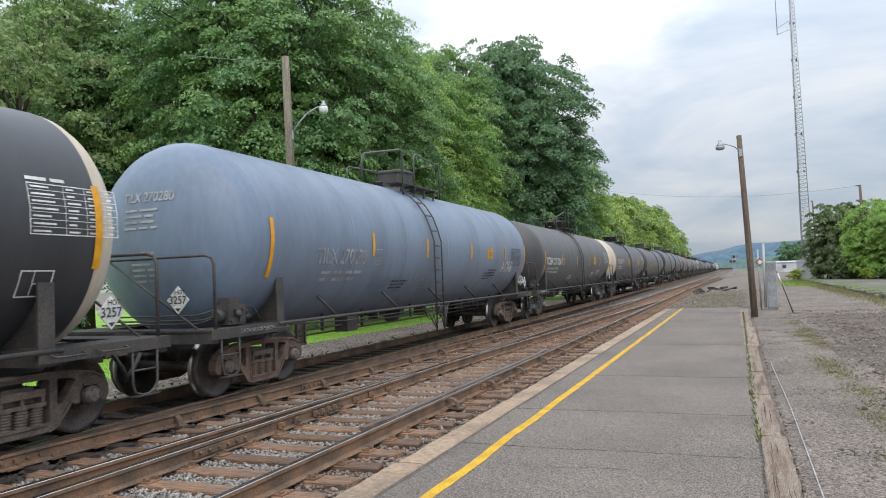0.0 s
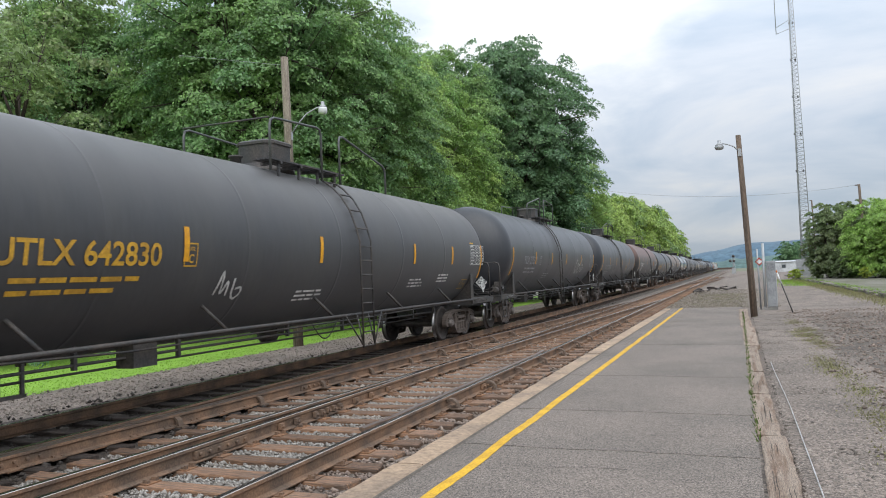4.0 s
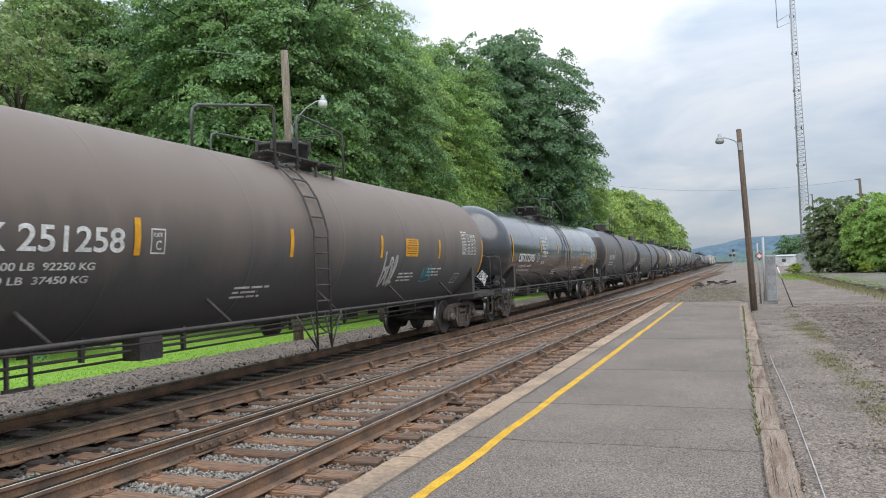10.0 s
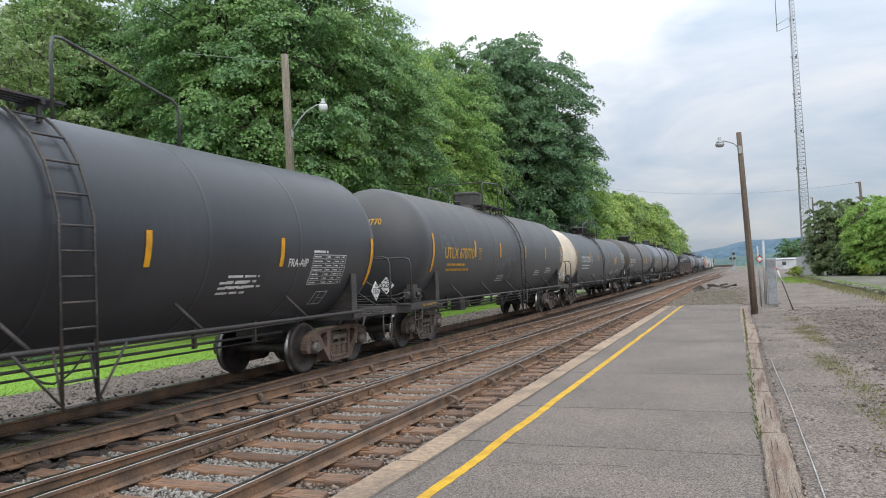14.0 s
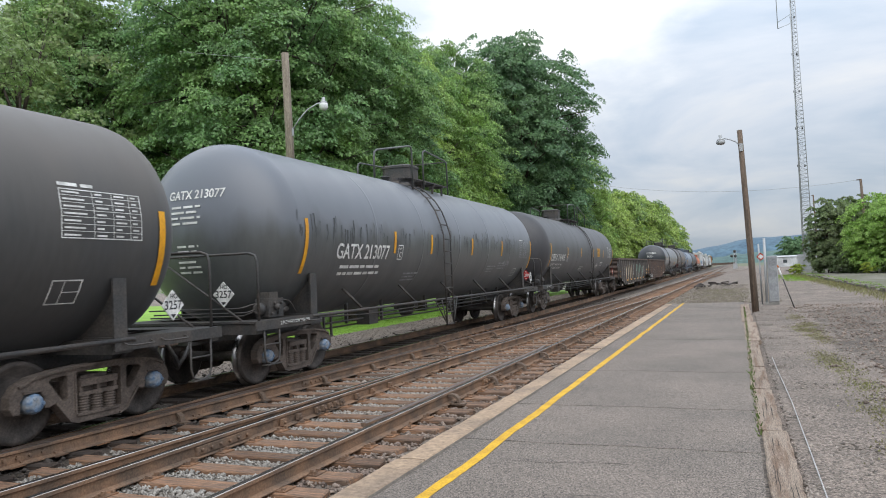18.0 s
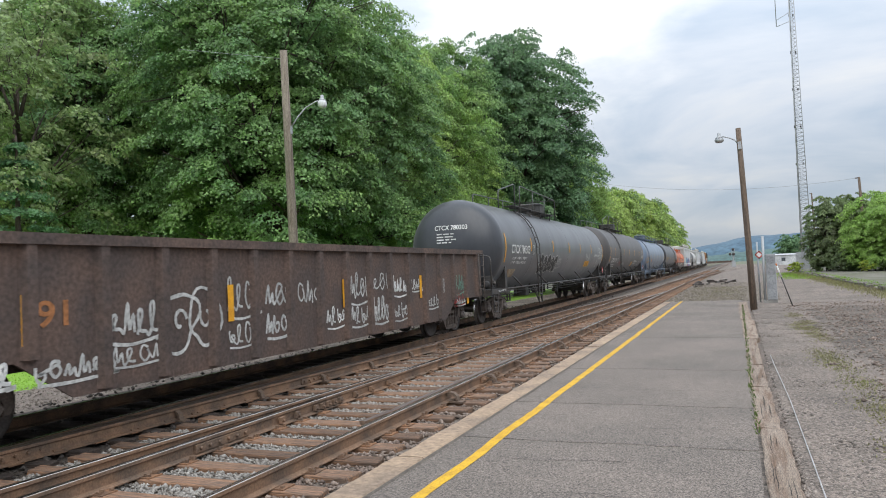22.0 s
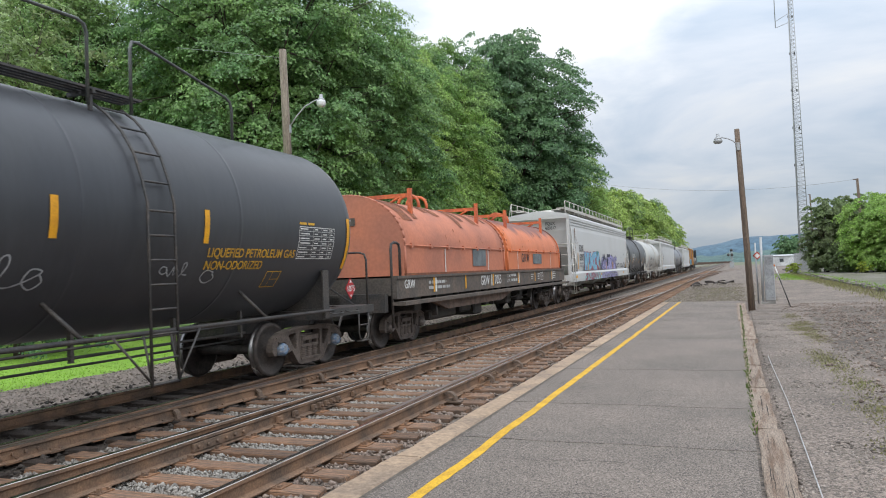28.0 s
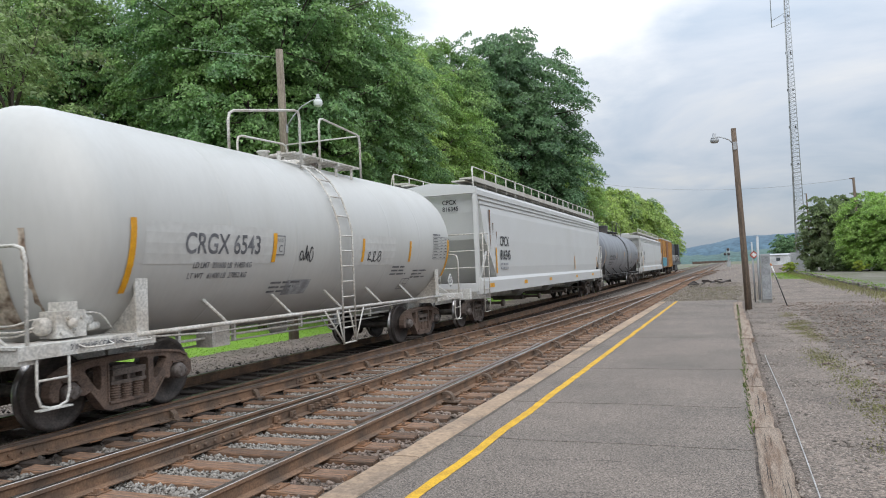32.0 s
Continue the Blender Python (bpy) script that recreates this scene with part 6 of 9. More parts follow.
def tank_car(label, g0, g1, paint, mark, ink=None, mk=(-7.2, -4.6, -0.46), style="fore", metal=None, rim=None, cap=None, rusty=False, blue=False,
             stripes=(-4.3, -1.0, 2.2, 5.4), sv=-0.37, plac="3257", plac_red=False, extra=None, seed=0, top=3.9, panel=None, pan=(7.1, -0.42), lad=1.0, sheets=(), ends=0.8, box_at=(6.95, -1.05), du=0.0, load=None, short=0.0, bon=None, reach=0.0, tall=0.82, notice=()):
    L = g1 - g0
    car = thing("tank_car", label, "tank car", "cars of the freight train")
    metal, ink = metal or black_steel, ink or white_mark
    r = 1.5 if top < 3.95 else 1.55
    zc = top - r
    hl, depth = L / 2 - 0.74 - short, 0.80
    part("tank", shell_mesh(hl, r, zc, depth, paint, rim, cap), None, car)
    tank_frame(car, L, hl, r, zc, metal, ink)
    bon = bon if bon is not None else {"fore": -0.95, "drum": 1.35, "dome": -0.5, "low": 0.75, "gas": 5.6}[style]
    tank_top(car, r, zc, metal, style, lad + du, bon, reach or {"gas": 6.4}.get(style, 2.1) * (1 if bon > 0 else -1), tall)
    for s in (-1, 1):
        truck(car, s * (L / 2 - 2.15 - short), when_near(g0, g1), rusty, blue)
    on = Round(r, zc, du)
    for y in stripes:
        patches([(y - 0.05, y + 0.05, zc + sv, zc + sv + 0.46)], on, reflector_mat, car, "reflector", 0.009, 5)
    for y in (-hl + ends + 0.22, hl - ends):
        patches([(y - 0.05, y + 0.05, zc + sv - 0.40, zc + sv + 0.55)], Round(r * (1.0 if ends >= 0.8 else 0.97), zc), reflector_mat, car, "reflector", 0.012, 8)
    u0, u1, v = mk
    size = 0.29
    letter(mark, size, u0, zc + v, on, ink, car, wide=(u1 - u0) / size / max(a for a, b in glyphs(mark)[0]))
    rnd = random.Random(seed)
    if load:
        for k, line_ in enumerate(load):
            letter(line_, 0.088, u0 + 0.22 - 0.06 * k, zc + v - 0.21 - 0.155 * k, on, ink, car, wide=(u1 - u0) * 0.78 / 0.088 / max(a for a, b in glyphs(line_)[0]))
    else:
        patches(bars(u0 + 0.25, zc + v - 0.20, (u1 - u0) * 0.85, 2, 0.14, rnd, 0.06), on, ink, car, "small_print", 0.007, 1)
    patches([(u1 + 0.42, u1 + 0.67, zc + v - 0.02, zc + v), (u1 + 0.42, u1 + 0.67, zc + v + 0.28, zc + v + 0.30), (u1 + 0.42, u1 + 0.437, zc + v, zc + v + 0.28), (u1 + 0.653, u1 + 0.67, zc + v, zc + v + 0.28)], on, ink, car, "stencil_box", 0.007, 2)
    letter("C", 0.12, u1 + 0.50, zc + v + 0.035, on, ink, car)
    letter("PLATE", 0.055, u1 + 0.455, zc + v + 0.195, on, ink, car, wide=0.75)
    spots = [(-2.4, -0.86)] if style == "gas" else [(3.4, -0.72), (pan[0] - 2.2, -0.62), (lad - 2.0, -0.86)]
    for k, line_ in enumerate(notice):
        letter(line_, 0.062, 3.5, zc - 0.72 - 0.10 * k, on, ink, car, wide=(1.05 - 0.12 * k) / 0.062 / max(a for a, b in glyphs(line_)[0]))
    for a, b in spots[1 if notice else 0:]:
        patches(bars(a, zc + b, 0.9, 3, 0.085, rnd, 0.038), on, panel or ink, car, "small_print", 0.007, 1)
    data_panel(pan[0], zc + pan[1], 1.15, 0.55, on, car, panel or ink)
    patches(bars(pan[0], zc + pan[1] + 0.58, 0.5, 1, 0.1, rnd, 0.04), on, ink, car, "small_print", 0.007, 1)
    a, b = box_at[0], zc + box_at[1]
    patches([(a, a + 0.40, b, b + 0.016), (a, a + 0.40, b + 0.29, b + 0.306), (a, a + 0.016, b, b + 0.3), (a + 0.384, a + 0.40, b, b + 0.3), (a + 0.16, a + 0.17, b, b + 0.3), (a + 0.17, a + 0.39, b + 0.15, b + 0.16)], on, ink, car, "stencil_box", 0.007, 2)
    for k, s in enumerate(sheets):
        label_sheet(s[0], s[1], zc + s[2], zc + s[3], on, car, s[4] if len(s) > 4 else None, seed + k)
    hd = Head(r, zc, -hl + depth, depth)
    letter(mark, 0.15, -0.5, zc + 0.55, hd, ink, car)
    patches(bars(-0.42, zc + 0.40, 0.7, 4, 0.09, rnd, 0.036), hd, ink, car, "small_print", 0.013, 1)
    patches(bars(-0.3, zc - 0.25, 0.5, 6, 0.085, rnd, 0.034), hd, ink, car, "small_print", 0.013, 1)
    placard(car, pose(1.46, L / 2 - 1.35, 1.42, 0, 0, 90), plac, plac_red)
    placard(car, pose(0.80, -L / 2 + 0.50, 1.50), plac, plac_red)
    if extra:
        extra(car, on, hl, zc)
    return place_car(car, g0, g1)

# ---- the train, in order of passing ----
black_a = shell_paint("tank_black", (0.030, 0.032, 0.038), (0.043, 0.045, 0.050), 0.40)
black_b = shell_paint("tank_black_worn", (0.036, 0.038, 0.043), (0.050, 0.051, 0.054), 0.45)
grey_dk = shell_paint("tank_dark_grey", (0.044, 0.045, 0.049), (0.058, 0.058, 0.058), 0.5, upper_tint=((0.078, 0.075, 0.073), 2.5, 3.6))
dusty_brown = shell_paint("tank_dusty_brown", (0.050, 0.051, 0.053), (0.064, 0.060, 0.056), 0.6, upper_tint=((0.165, 0.128, 0.104), 1.75, 2.75))
dusty_grey = shell_paint("tank_dusty_grey", (0.050, 0.051, 0.053), (0.062, 0.060, 0.058), 0.55, upper_tint=((0.098, 0.087, 0.078), 2.2, 3.3))
# slate: lighter bluish upper half above a darker grey lower half
slate = shell_paint("tank_slate", (0.082, 0.086, 0.086), (0.064, 0.068, 0.071), 0.40, upper_tint=((0.130, 0.141, 0.162), 2.35, 2.75))
brown_blk = shell_paint("tank_brown", (0.036, 0.033, 0.032), (0.050, 0.041, 0.038), 0.5, upper_tint=((0.135, 0.072, 0.058), 2.3, 3.1))
umber = shell_paint("tank_umber", (0.034, 0.033, 0.034), (0.046, 0.043, 0.042), 0.45, upper_tint=((0.062, 0.050, 0.046), 2.6, 3.5))
black_d = shell_paint("tank_black_satin", (0.042, 0.045, 0.052), (0.056, 0.058, 0.064), 0.33, haze=0.16)
head_grey = shell_paint("tank_head_grey", (0.20, 0.235, 0.275), (0.14, 0.16, 0.19), 0.4)
black_c = shell_paint("tank_black_gloss", (0.022, 0.025, 0.031), (0.026, 0.029, 0.035), 0.16, haze=0.0)
gloss = black_c.node_tree.nodes["Principled BSDF"]
gloss.inputs["Specular IOR Level"].default_value, gloss.inputs["Coat Weight"].default_value, gloss.inputs["Coat Roughness"].default_value = 0.7, 0.8, 0.16
blue_grey = shell_paint("tank_blue_grey", (0.155, 0.205, 0.285), (0.125, 0.155, 0.205), 0.45)
white_pt = shell_paint("tank_white", (0.50, 0.495, 0.475), (0.475, 0.468, 0.445), 0.42, haze=0.0, grain=0.02)
cream = shell_paint("tank_cream_end", (0.62, 0.55, 0.44), (0.42, 0.33, 0.24), 0.5)
sky_blue = shell_paint("tank_light_blue", (0.150, 0.195, 0.265), (0.125, 0.160, 0.215), 0.4)
mid_grey = shell_paint("tank_grey", (0.17, 0.18, 0.20), (0.11, 0.11, 0.12), 0.45)
white_faded = surface("white_faded", (0.53, 0.525, 0.505), 0.5, second=(0.50, 0.49, 0.47), scale=1.5, fine=9, grain=0.06, bump=0.03, depth=0.004)
hopper_grey = surface("hopper_grey", (0.56, 0.56, 0.555), 0.5, second=(0.53, 0.525, 0.51), scale=0.5, spread=(0.3, 0.8), fine=30, grain=0.025, bump=0.03, depth=0.004)
roof_pale = surface("roof_pale", (0.50, 0.475, 0.43), 0.6, second=(0.38, 0.32, 0.26), scale=1.2, spread=(0.5, 0.75), fine=20, grain=0.1, bump=0.05)
white_metal = surface("white_fittings", (0.58, 0.565, 0.53), 0.6, second=(0.46, 0.42, 0.37), scale=2, fine=30, bump=0.1)
blue_metal = surface("blue_fittings", (0.15, 0.2, 0.27), 0.6, second=(0.09, 0.1, 0.12), scale=4, fine=30, bump=0.1)
tag_blue = surface("spray_teal", (0.08, 0.32, 0.42), 0.6, fine=20, bump=0)
tag_tan = surface("spray_tan", (0.42, 0.34, 0.24), 0.7, second=(0.30, 0.20, 0.13), scale=4, fine=20, bump=0)
tag_green = surface("spray_green", (0.12, 0.27, 0.20), 0.7, second=(0.18, 0.28, 0.22), scale=4, fine=20, bump=0)
tag_red = surface("spray_red", (0.35, 0.06, 0.05), 0.6, fine=20, bump=0)
tag_rust = surface("label_rust", (0.42, 0.19, 0.07), 0.7, second=(0.30, 0.14, 0.06), scale=5, fine=20, bump=0)
umber_c = shell_paint("tank_brown_grey", (0.060, 0.054, 0.052), (0.074, 0.066, 0.063), 0.5)
dark_grey_mark = surface("dark_grey_stencil", (0.10, 0.10, 0.11), 0.6, second=(0.2, 0.2, 0.21), scale=4, fine=30, bump=0)
stain_brown = surface("brown_stain", (0.14, 0.085, 0.055), 0.7, second=(0.5, 0.42, 0.34), scale=6, spread=(0.35, 0.55), fine=20, bump=0)
tag_red_dull = surface("spray_dull_red", (0.30, 0.09, 0.09), 0.6, second=(0.20, 0.06, 0.06), scale=4, fine=20, bump=0)
tag_rose = surface("spray_faded_rose", (0.22, 0.07, 0.08), 0.6, second=(0.08, 0.045, 0.05), scale=4, fine=20, bump=0)
tag_lime = surface("spray_lime", (0.42, 0.40, 0.10), 0.6, fine=20, bump=0)
tag_cyan_dull = surface("spray_dull_cyan", (0.11, 0.22, 0.30), 0.6, second=(0.15, 0.20, 0.27), scale=4, fine=20, bump=0)
tag_cyan = surface("spray_cyan", (0.06, 0.35, 0.42), 0.6, fine=20, bump=0)
patch_grey = surface("patch_paint", (0.10, 0.105, 0.11), 0.5, fine=20, bump=0)
umber_b = shell_paint("tank_black_brown", (0.040, 0.040, 0.045), (0.053, 0.050, 0.053), 0.45)
spray_jet = surface("spray_jet_black", (0.012, 0.012, 0.014), 0.5, fine=20, bump=0)
tag_pale = surface("spray_pale", (0.52, 0.52, 0.5), 0.6, fine=20, bump=0)


def tags(*jobs):
    def f(car, on, hl, zc):
        for job in jobs:
            job(car, on, hl, zc)
    return f


def tag(u0, u1, v0, v1, material, seed, n=6, w=0.04):
    return lambda car, on, hl, zc: scrawl(u0, u1, zc + v0, zc + v1, on, material, car, seed, n, w)


def run_marks(car, on, hl, zc):
    """Dark drips down the side, thin wedges of uneven length."""
    rnd = random.Random(77)
    mat = surface("run_mark", (0.048, 0.052, 0.056), 0.5, second=(0.075, 0.08, 0.084), scale=5, fine=30, bump=0)
    bm = bmesh.new()
    for _ in range(120):
        u, top, ln, w = rnd.uniform(-hl + 1.2, hl - 1.0), zc + rnd.gauss(0.12, 0.10), rnd.uniform(0.12, 0.55), rnd.uniform(0.008, 0.030)
        prev = None
        for k in range(5):
            g = w * (1 - 0.8 * k / 4) * rnd.uniform(0.7, 1.2)
            c = u + 0.02 * k * rnd.uniform(-0.5, 0.5)
            row = [bm.verts.new(on(c - g, top - ln * k / 4, 0.005)), bm.verts.new(on(c + g, top - ln * k / 4, 0.005))]
            if prev:
                bm.faces.new((prev[0], prev[1], row[1], row[0]))
            prev = row
    tagged(part("run_marks", bm, mat, car), kind="stuff")


def words(lines, u, v, size, material):
    def f(car, on, hl, zc):
        for k, s in enumerate(lines):
            letter(s, size, u, zc + v - k * size * 1.35, on, material, car)
    return f


G = [-11.15, 7.67, 26.02, 45.6, 65.1, 85.0, 103.79, 122.25, 140.88, 160.6, 180.5, 200.3, 218.75, 237.05, 255.15, 275.2, 294.85, 312.93, 332.64, 351.95, 370.3, 393.0, 414.5, 436.75, 458.67, 477.25, 499.25, 513.6, 527.85, 551.75, 573.25, 597.25, 617.25, 640.25]

TCBX = dict(style="drum", lad=-0.25, stripes=(-4.35, -1.0, 2.33, 5.55), mk=(-7.3, -4.55, -0.30), pan=(7.2, -0.17), sv=-0.34)
CTCX = dict(style="drum", lad=-0.72, bon=1.1, stripes=(-4.3, -1.95, 1.9, 5.12), mk=(-6.9, -4.5, -0.14), pan=(7.49, -0.12), sv=-0.08, box_at=(6.95, -0.8))
TILX = dict(lad=-0.8, bon=1.2, stripes=(-4.0, -1.2, 1.97, 5.2), mk=(-6.12, -4.28, -0.44), pan=(6.76, -0.42), sv=-0.28)
UTLX = dict(lad=0.8, stripes=(-4.1, -0.67, 3.42, 5.86), mk=(-6.85, -4.55, -0.37), pan=(7.28, -0.33), sv=-0.32)

tank_car("black tank car with a white data panel at its end", G[0], G[1], black_a, "CTCX 727211", seed=1, top=3.9, rim=cream, **{**CTCX, "pan": (7.0, -0.12)})
tank_car("faded blue-grey tank car with weathered white lettering", G[1], G[2], blue_grey, "TILX 270280", grey_mark, rusty=True, du=0.07, seed=2, top=4.0, panel=dark_mark, **{**TILX, "pan": (5.9, -0.45)},
         extra=tags(tag(-3.9, -2.2, -1.05, -0.55, tag_cyan_dull, 6, 5, 0.022), tag(-1.9, -0.5, -1.0, -0.6, grey_mark, 7, 6, 0.016), words(["ACAB"], 5.0, -0.66, 0.36, tag_pale), tag(4.95, 6.1, -1.3, -0.75, grey_mark, 5, 5, 0.03)), sheets=((3.4, 3.9, -0.25, 0.05),))
tank_car("dark grey tank car with white lettering and a yellow label", G[2], G[3], grey_dk, "TCBX 251206", load=("LD LMT  204600 LB  92800 KG", "LT WT   81400 LB  36900 KG"), du=-0.51, seed=3, top=3.86, blue=True, **TCBX, sheets=((3.56, 4.25, -0.25, 0.15),))
tank_car("black tank car with a cream painted rounded end", G[3], G[4], black_b, "CTCX 727153", rim=cream, du=-0.37, seed=4, top=3.84, **CTCX, sheets=((-1.56, -0.82, -0.18, 0.19), (4.25, 4.87, -0.23, 0.16)),
         extra=tags(tag(0.4, 1.3, -0.95, 0.1, tag_rose, 9, 3, 0.016), tag(1.3, 2.2, -0.8, -0.3, tag_rose, 10, 3, 0.014), tag(-2.6, -1.2, -0.62, -0.25, tag_red_dull, 11, 3, 0.03), tag(-2.2, -0.9, -1.0, -0.7, tag_red_dull, 12, 4, 0.026), tag(-4.6, -3.4, -0.85, -0.45, dark_grey_mark, 13, 4, 0.03), tag(3.4, 5.0, -0.6, -0.3, tag_rose, 19, 5, 0.014), tag(0.5, 1.6, 0.05, 0.5, grey_mark, 15, 3, 0.015)))
tank_car("worn black tank car with yellow lettering", G[4], G[5], grey_dk, "UTLX 642830", yellow_mark, du=0.23, seed=5, top=3.85, panel=white_mark, **UTLX, extra=tag(-3.4, -2.7, -0.9, -0.4, tag_pale, 14, 2, 0.04))
tank_car("black tank car with pale graffiti near its end", G[5], G[6], black_a, "TILX 270312", grey_mark, du=-0.05, seed=6, top=4.06, panel=grey_mark, **{**TILX, "stripes": (-4.5, -1.8, 1.0, 4.4), "pan": (6.83, -0.55), "lad": -0.75, "sv": -0.45}, extra=tag(3.2, 5.2, -0.9, 0.0, tag_pale, 12, 3, 0.05))
tank_car("black tank car with white lettering and faint graffiti", G[6], G[7], black_a, "TILX 270265", grey_mark, du=-0.12, seed=7, top=4.08, **{**TILX, "stripes": (-4.6, -1.9, 0.85, 4.4), "mk": (-6.27, -3.9, -0.72), "pan": (6.73, -0.65), "lad": -0.75, "sv": -0.45},
         sheets=((3.0, 3.6, -0.80, -0.46, tag_tan),), extra=tags(tag(-3.4, -3.05, -1.2, -0.65, grey_mark, 21, 2, 0.022), tag(-2.65, -2.3, -1.2, -0.6, grey_mark, 22, 2, 0.022), tag(-1.9, -1.4, -1.1, -0.65, grey_mark, 23, 2, 0.022)))
tank_car("rust-brown topped black tank car with white lettering", G[7], G[8], brown_blk, "TILX 270416", du=-0.37, seed=8, top=4.02, rusty=True, load=("LD LMT  211300 LB  95800 KG", "LT WT   74700 LB  33900 KG"), **{**TILX, "lad": 1.05, "bon": -0.7}, sheets=((4.28, 4.94, -0.40, 0.02, tag_rust),))
tank_car("black tank car with yellow lettering and white graffiti tags", G[8], G[9], black_b, "UTLX 642930", yellow_mark, du=-0.52, seed=9, top=3.84, load=("LD LMT 186800 LB 84750 KG", "LT WT 76200 LB 34550 KG"), rusty=True, panel=white_mark, **UTLX,
         extra=tags(tag(1.96, 3.5, -0.92, -0.42, tag_pale, 31, 6, 0.03), tag(3.7, 5.7, -0.88, -0.48, tag_lime, 32, 7, 0.022), tag(4.3, 5.7, -0.45, -0.16, tag_lime, 33, 8, 0.025), tag(-1.7, -0.9, -0.55, -0.25, tag_pale, 34, 2, 0.05), tag(-1.75, -1.5, -0.95, -0.55, tag_lime, 35, 1, 0.05),
                    lambda car, on, hl, zc: patches(bars(-0.55, zc - 0.62, 0.6, 4, 0.09, random.Random(4), 0.04), on, yellow_mark, car, "small_print", 0.007, 1)))
tank_car("dusty grey-brown tank car with white lettering and spray tags", G[9], G[10], dusty_brown, "TCBX 251258", load=("LD LMT  203400 LB  92250 KG", "LT WT   82600 LB  37450 KG"), du=-0.48, seed=10, top=3.86, rim=black_b, **{**TCBX, "pan": (7.2, -0.22)}, sheets=((3.53, 4.22, -0.30, 0.10),),
         extra=tags(tag(2.5, 3.25, -1.05, -0.2, tag_pale, 41, 3, 0.07), tag(4.7, 5.4, -0.87, -0.42, tag_cyan, 42, 4, 0.03)))
tank_car("glossy new black tank car with white lettering", G[10], G[11], black_c, "CBTX725905", load=("LD LMT 203300 LB 92200 KG", "LT WT 82700 LB 37500 KG"), du=-0.75, seed=11, top=3.9, style="drum", bon=-0.9, lad=1.16, stripes=(-3.46, -0.43, 2.32, 5.2), sv=-0.11, mk=(-6.6, -4.4, -0.46), pan=(7.4, -0.40), sheets=((5.4, 6.1, -0.53, -0.24),),
         extra=tags(words(["NOT FOR CLASS 3", "FLAMMABLE", "LIQUIDS WITH", "API GRAVITY", "GREATER THAN", "50 DEGREES"], -3.25, 0.42, 0.105, white_mark), words(["SR 11961"], -3.3, -0.55, 0.12, white_mark)))
tank_car("dark brown-black tank car with a pale head cap", G[11], G[12], umber, "TILX 270401", du=-0.63, notice=('4" FIBERGLASS INSULATION', "DO NOT EXCEED 450° F"), seed=12, top=4.02, rusty=True, cap=head_grey, **{**TILX, "stripes": (-3.22, -1.13, 2.08, 4.67), "lad": -0.5, "bon": 1.5, "sv": -0.23, "mk": (-5.55, -3.42, -0.42), "pan": (7.16, -0.47)}, sheets=((3.76, 4.48, -0.39, 0.06, tag_tan),),
         extra=tags(tag(2.9, 3.4, -1.45, -0.9, tag_pale, 51, 1, 0.03), tag(5.0, 5.9, -0.85, -0.45, grey_mark, 52, 4, 0.015), tag(-3.4, -2.2, -0.95, -0.5, grey_mark, 53, 3, 0.02), tag(-5.8, -4.8, -1.25, -0.95, grey_mark, 54, 3, 0.02)))
tank_car("black domed tank car with white lettering", G[12], G[13], black_a, "GATX 70310", du=-0.3, seed=13, top=3.87, style="dome", rusty=True, load=("LD LMT  191500 LB  86850 KG", "LT WT   71500 LB  32450 KG"), lad=0.75, stripes=(-4.0, -1.2, 1.9, 4.8), sv=-0.45, mk=(-6.6, -4.73, -0.46), pan=(5.75, -0.79), box_at=(6.2, -1.25), extra=words(["FRA-AIP"], 5.0, -0.45, 0.14, white_mark))
tank_car("grey-black tank car with yellow lettering", G[13], G[14], grey_dk, "UTLX 670770", yellow_mark, du=-0.25, seed=14, top=3.9, panel=white_mark, **{**UTLX, "stripes": (-3.9, -1.45, 1.6, 4.6), "mk": (-6.28, -4.0, -0.28), "sv": -0.23},
         extra=tags(lambda car, on, hl, zc: [patches([q], on, patch_grey, car, "paint_patch", 0.004, 6) for q in ((-6.5, -5.3, zc - 0.05, zc + 0.3), (-1.6, 0.6, zc - 1.1, zc - 0.2))]))
tank_car("black tank car with a cream painted end and yellow label", G[14], G[15], black_b, "CTCX 727236", rim=cream, du=-0.32, seed=15, top=3.72, **CTCX, sheets=((4.3, 4.95, -0.23, 0.16),))
tank_car("dusty dark grey tank car with white lettering", G[15], G[16], dusty_grey, "TCBX 251276", load=("LD LMT  203900 LB  92450 KG", "LT WT   82100 LB  37250 KG"), du=-0.62, seed=16, top=3.9, blue=True, **{**TCBX, "lad": -0.36, "mk": (-7.2, -4.56, -0.31), "pan": (7.42, -0.17)}, box_at=(7.4, -0.94), sheets=((3.65, 4.35, -0.30, 0.14),))
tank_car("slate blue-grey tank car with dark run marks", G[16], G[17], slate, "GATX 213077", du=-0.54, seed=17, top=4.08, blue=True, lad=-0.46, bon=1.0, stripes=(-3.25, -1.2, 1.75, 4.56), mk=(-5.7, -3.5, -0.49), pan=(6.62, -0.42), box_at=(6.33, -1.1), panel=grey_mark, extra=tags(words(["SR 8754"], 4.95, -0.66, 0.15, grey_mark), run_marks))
tank_car("dark tank car with red placards and white lettering", G[17], G[18], umber_b, "CBTX 743405", du=-0.38, seed=18, top=4.1, plac="2206", plac_red=True, lad=1.05, bon=-1.7, load=("LD LMT  210400 LB  95400 KG", "LT WT   75600 LB  34300 KG"), stripes=(-4.45, -1.3, 2.12, 5.28), mk=(-7.55, -4.92, -0.52), pan=(6.85, -0.32), sheets=((3.32, 4.08, -0.28, 0.16),))


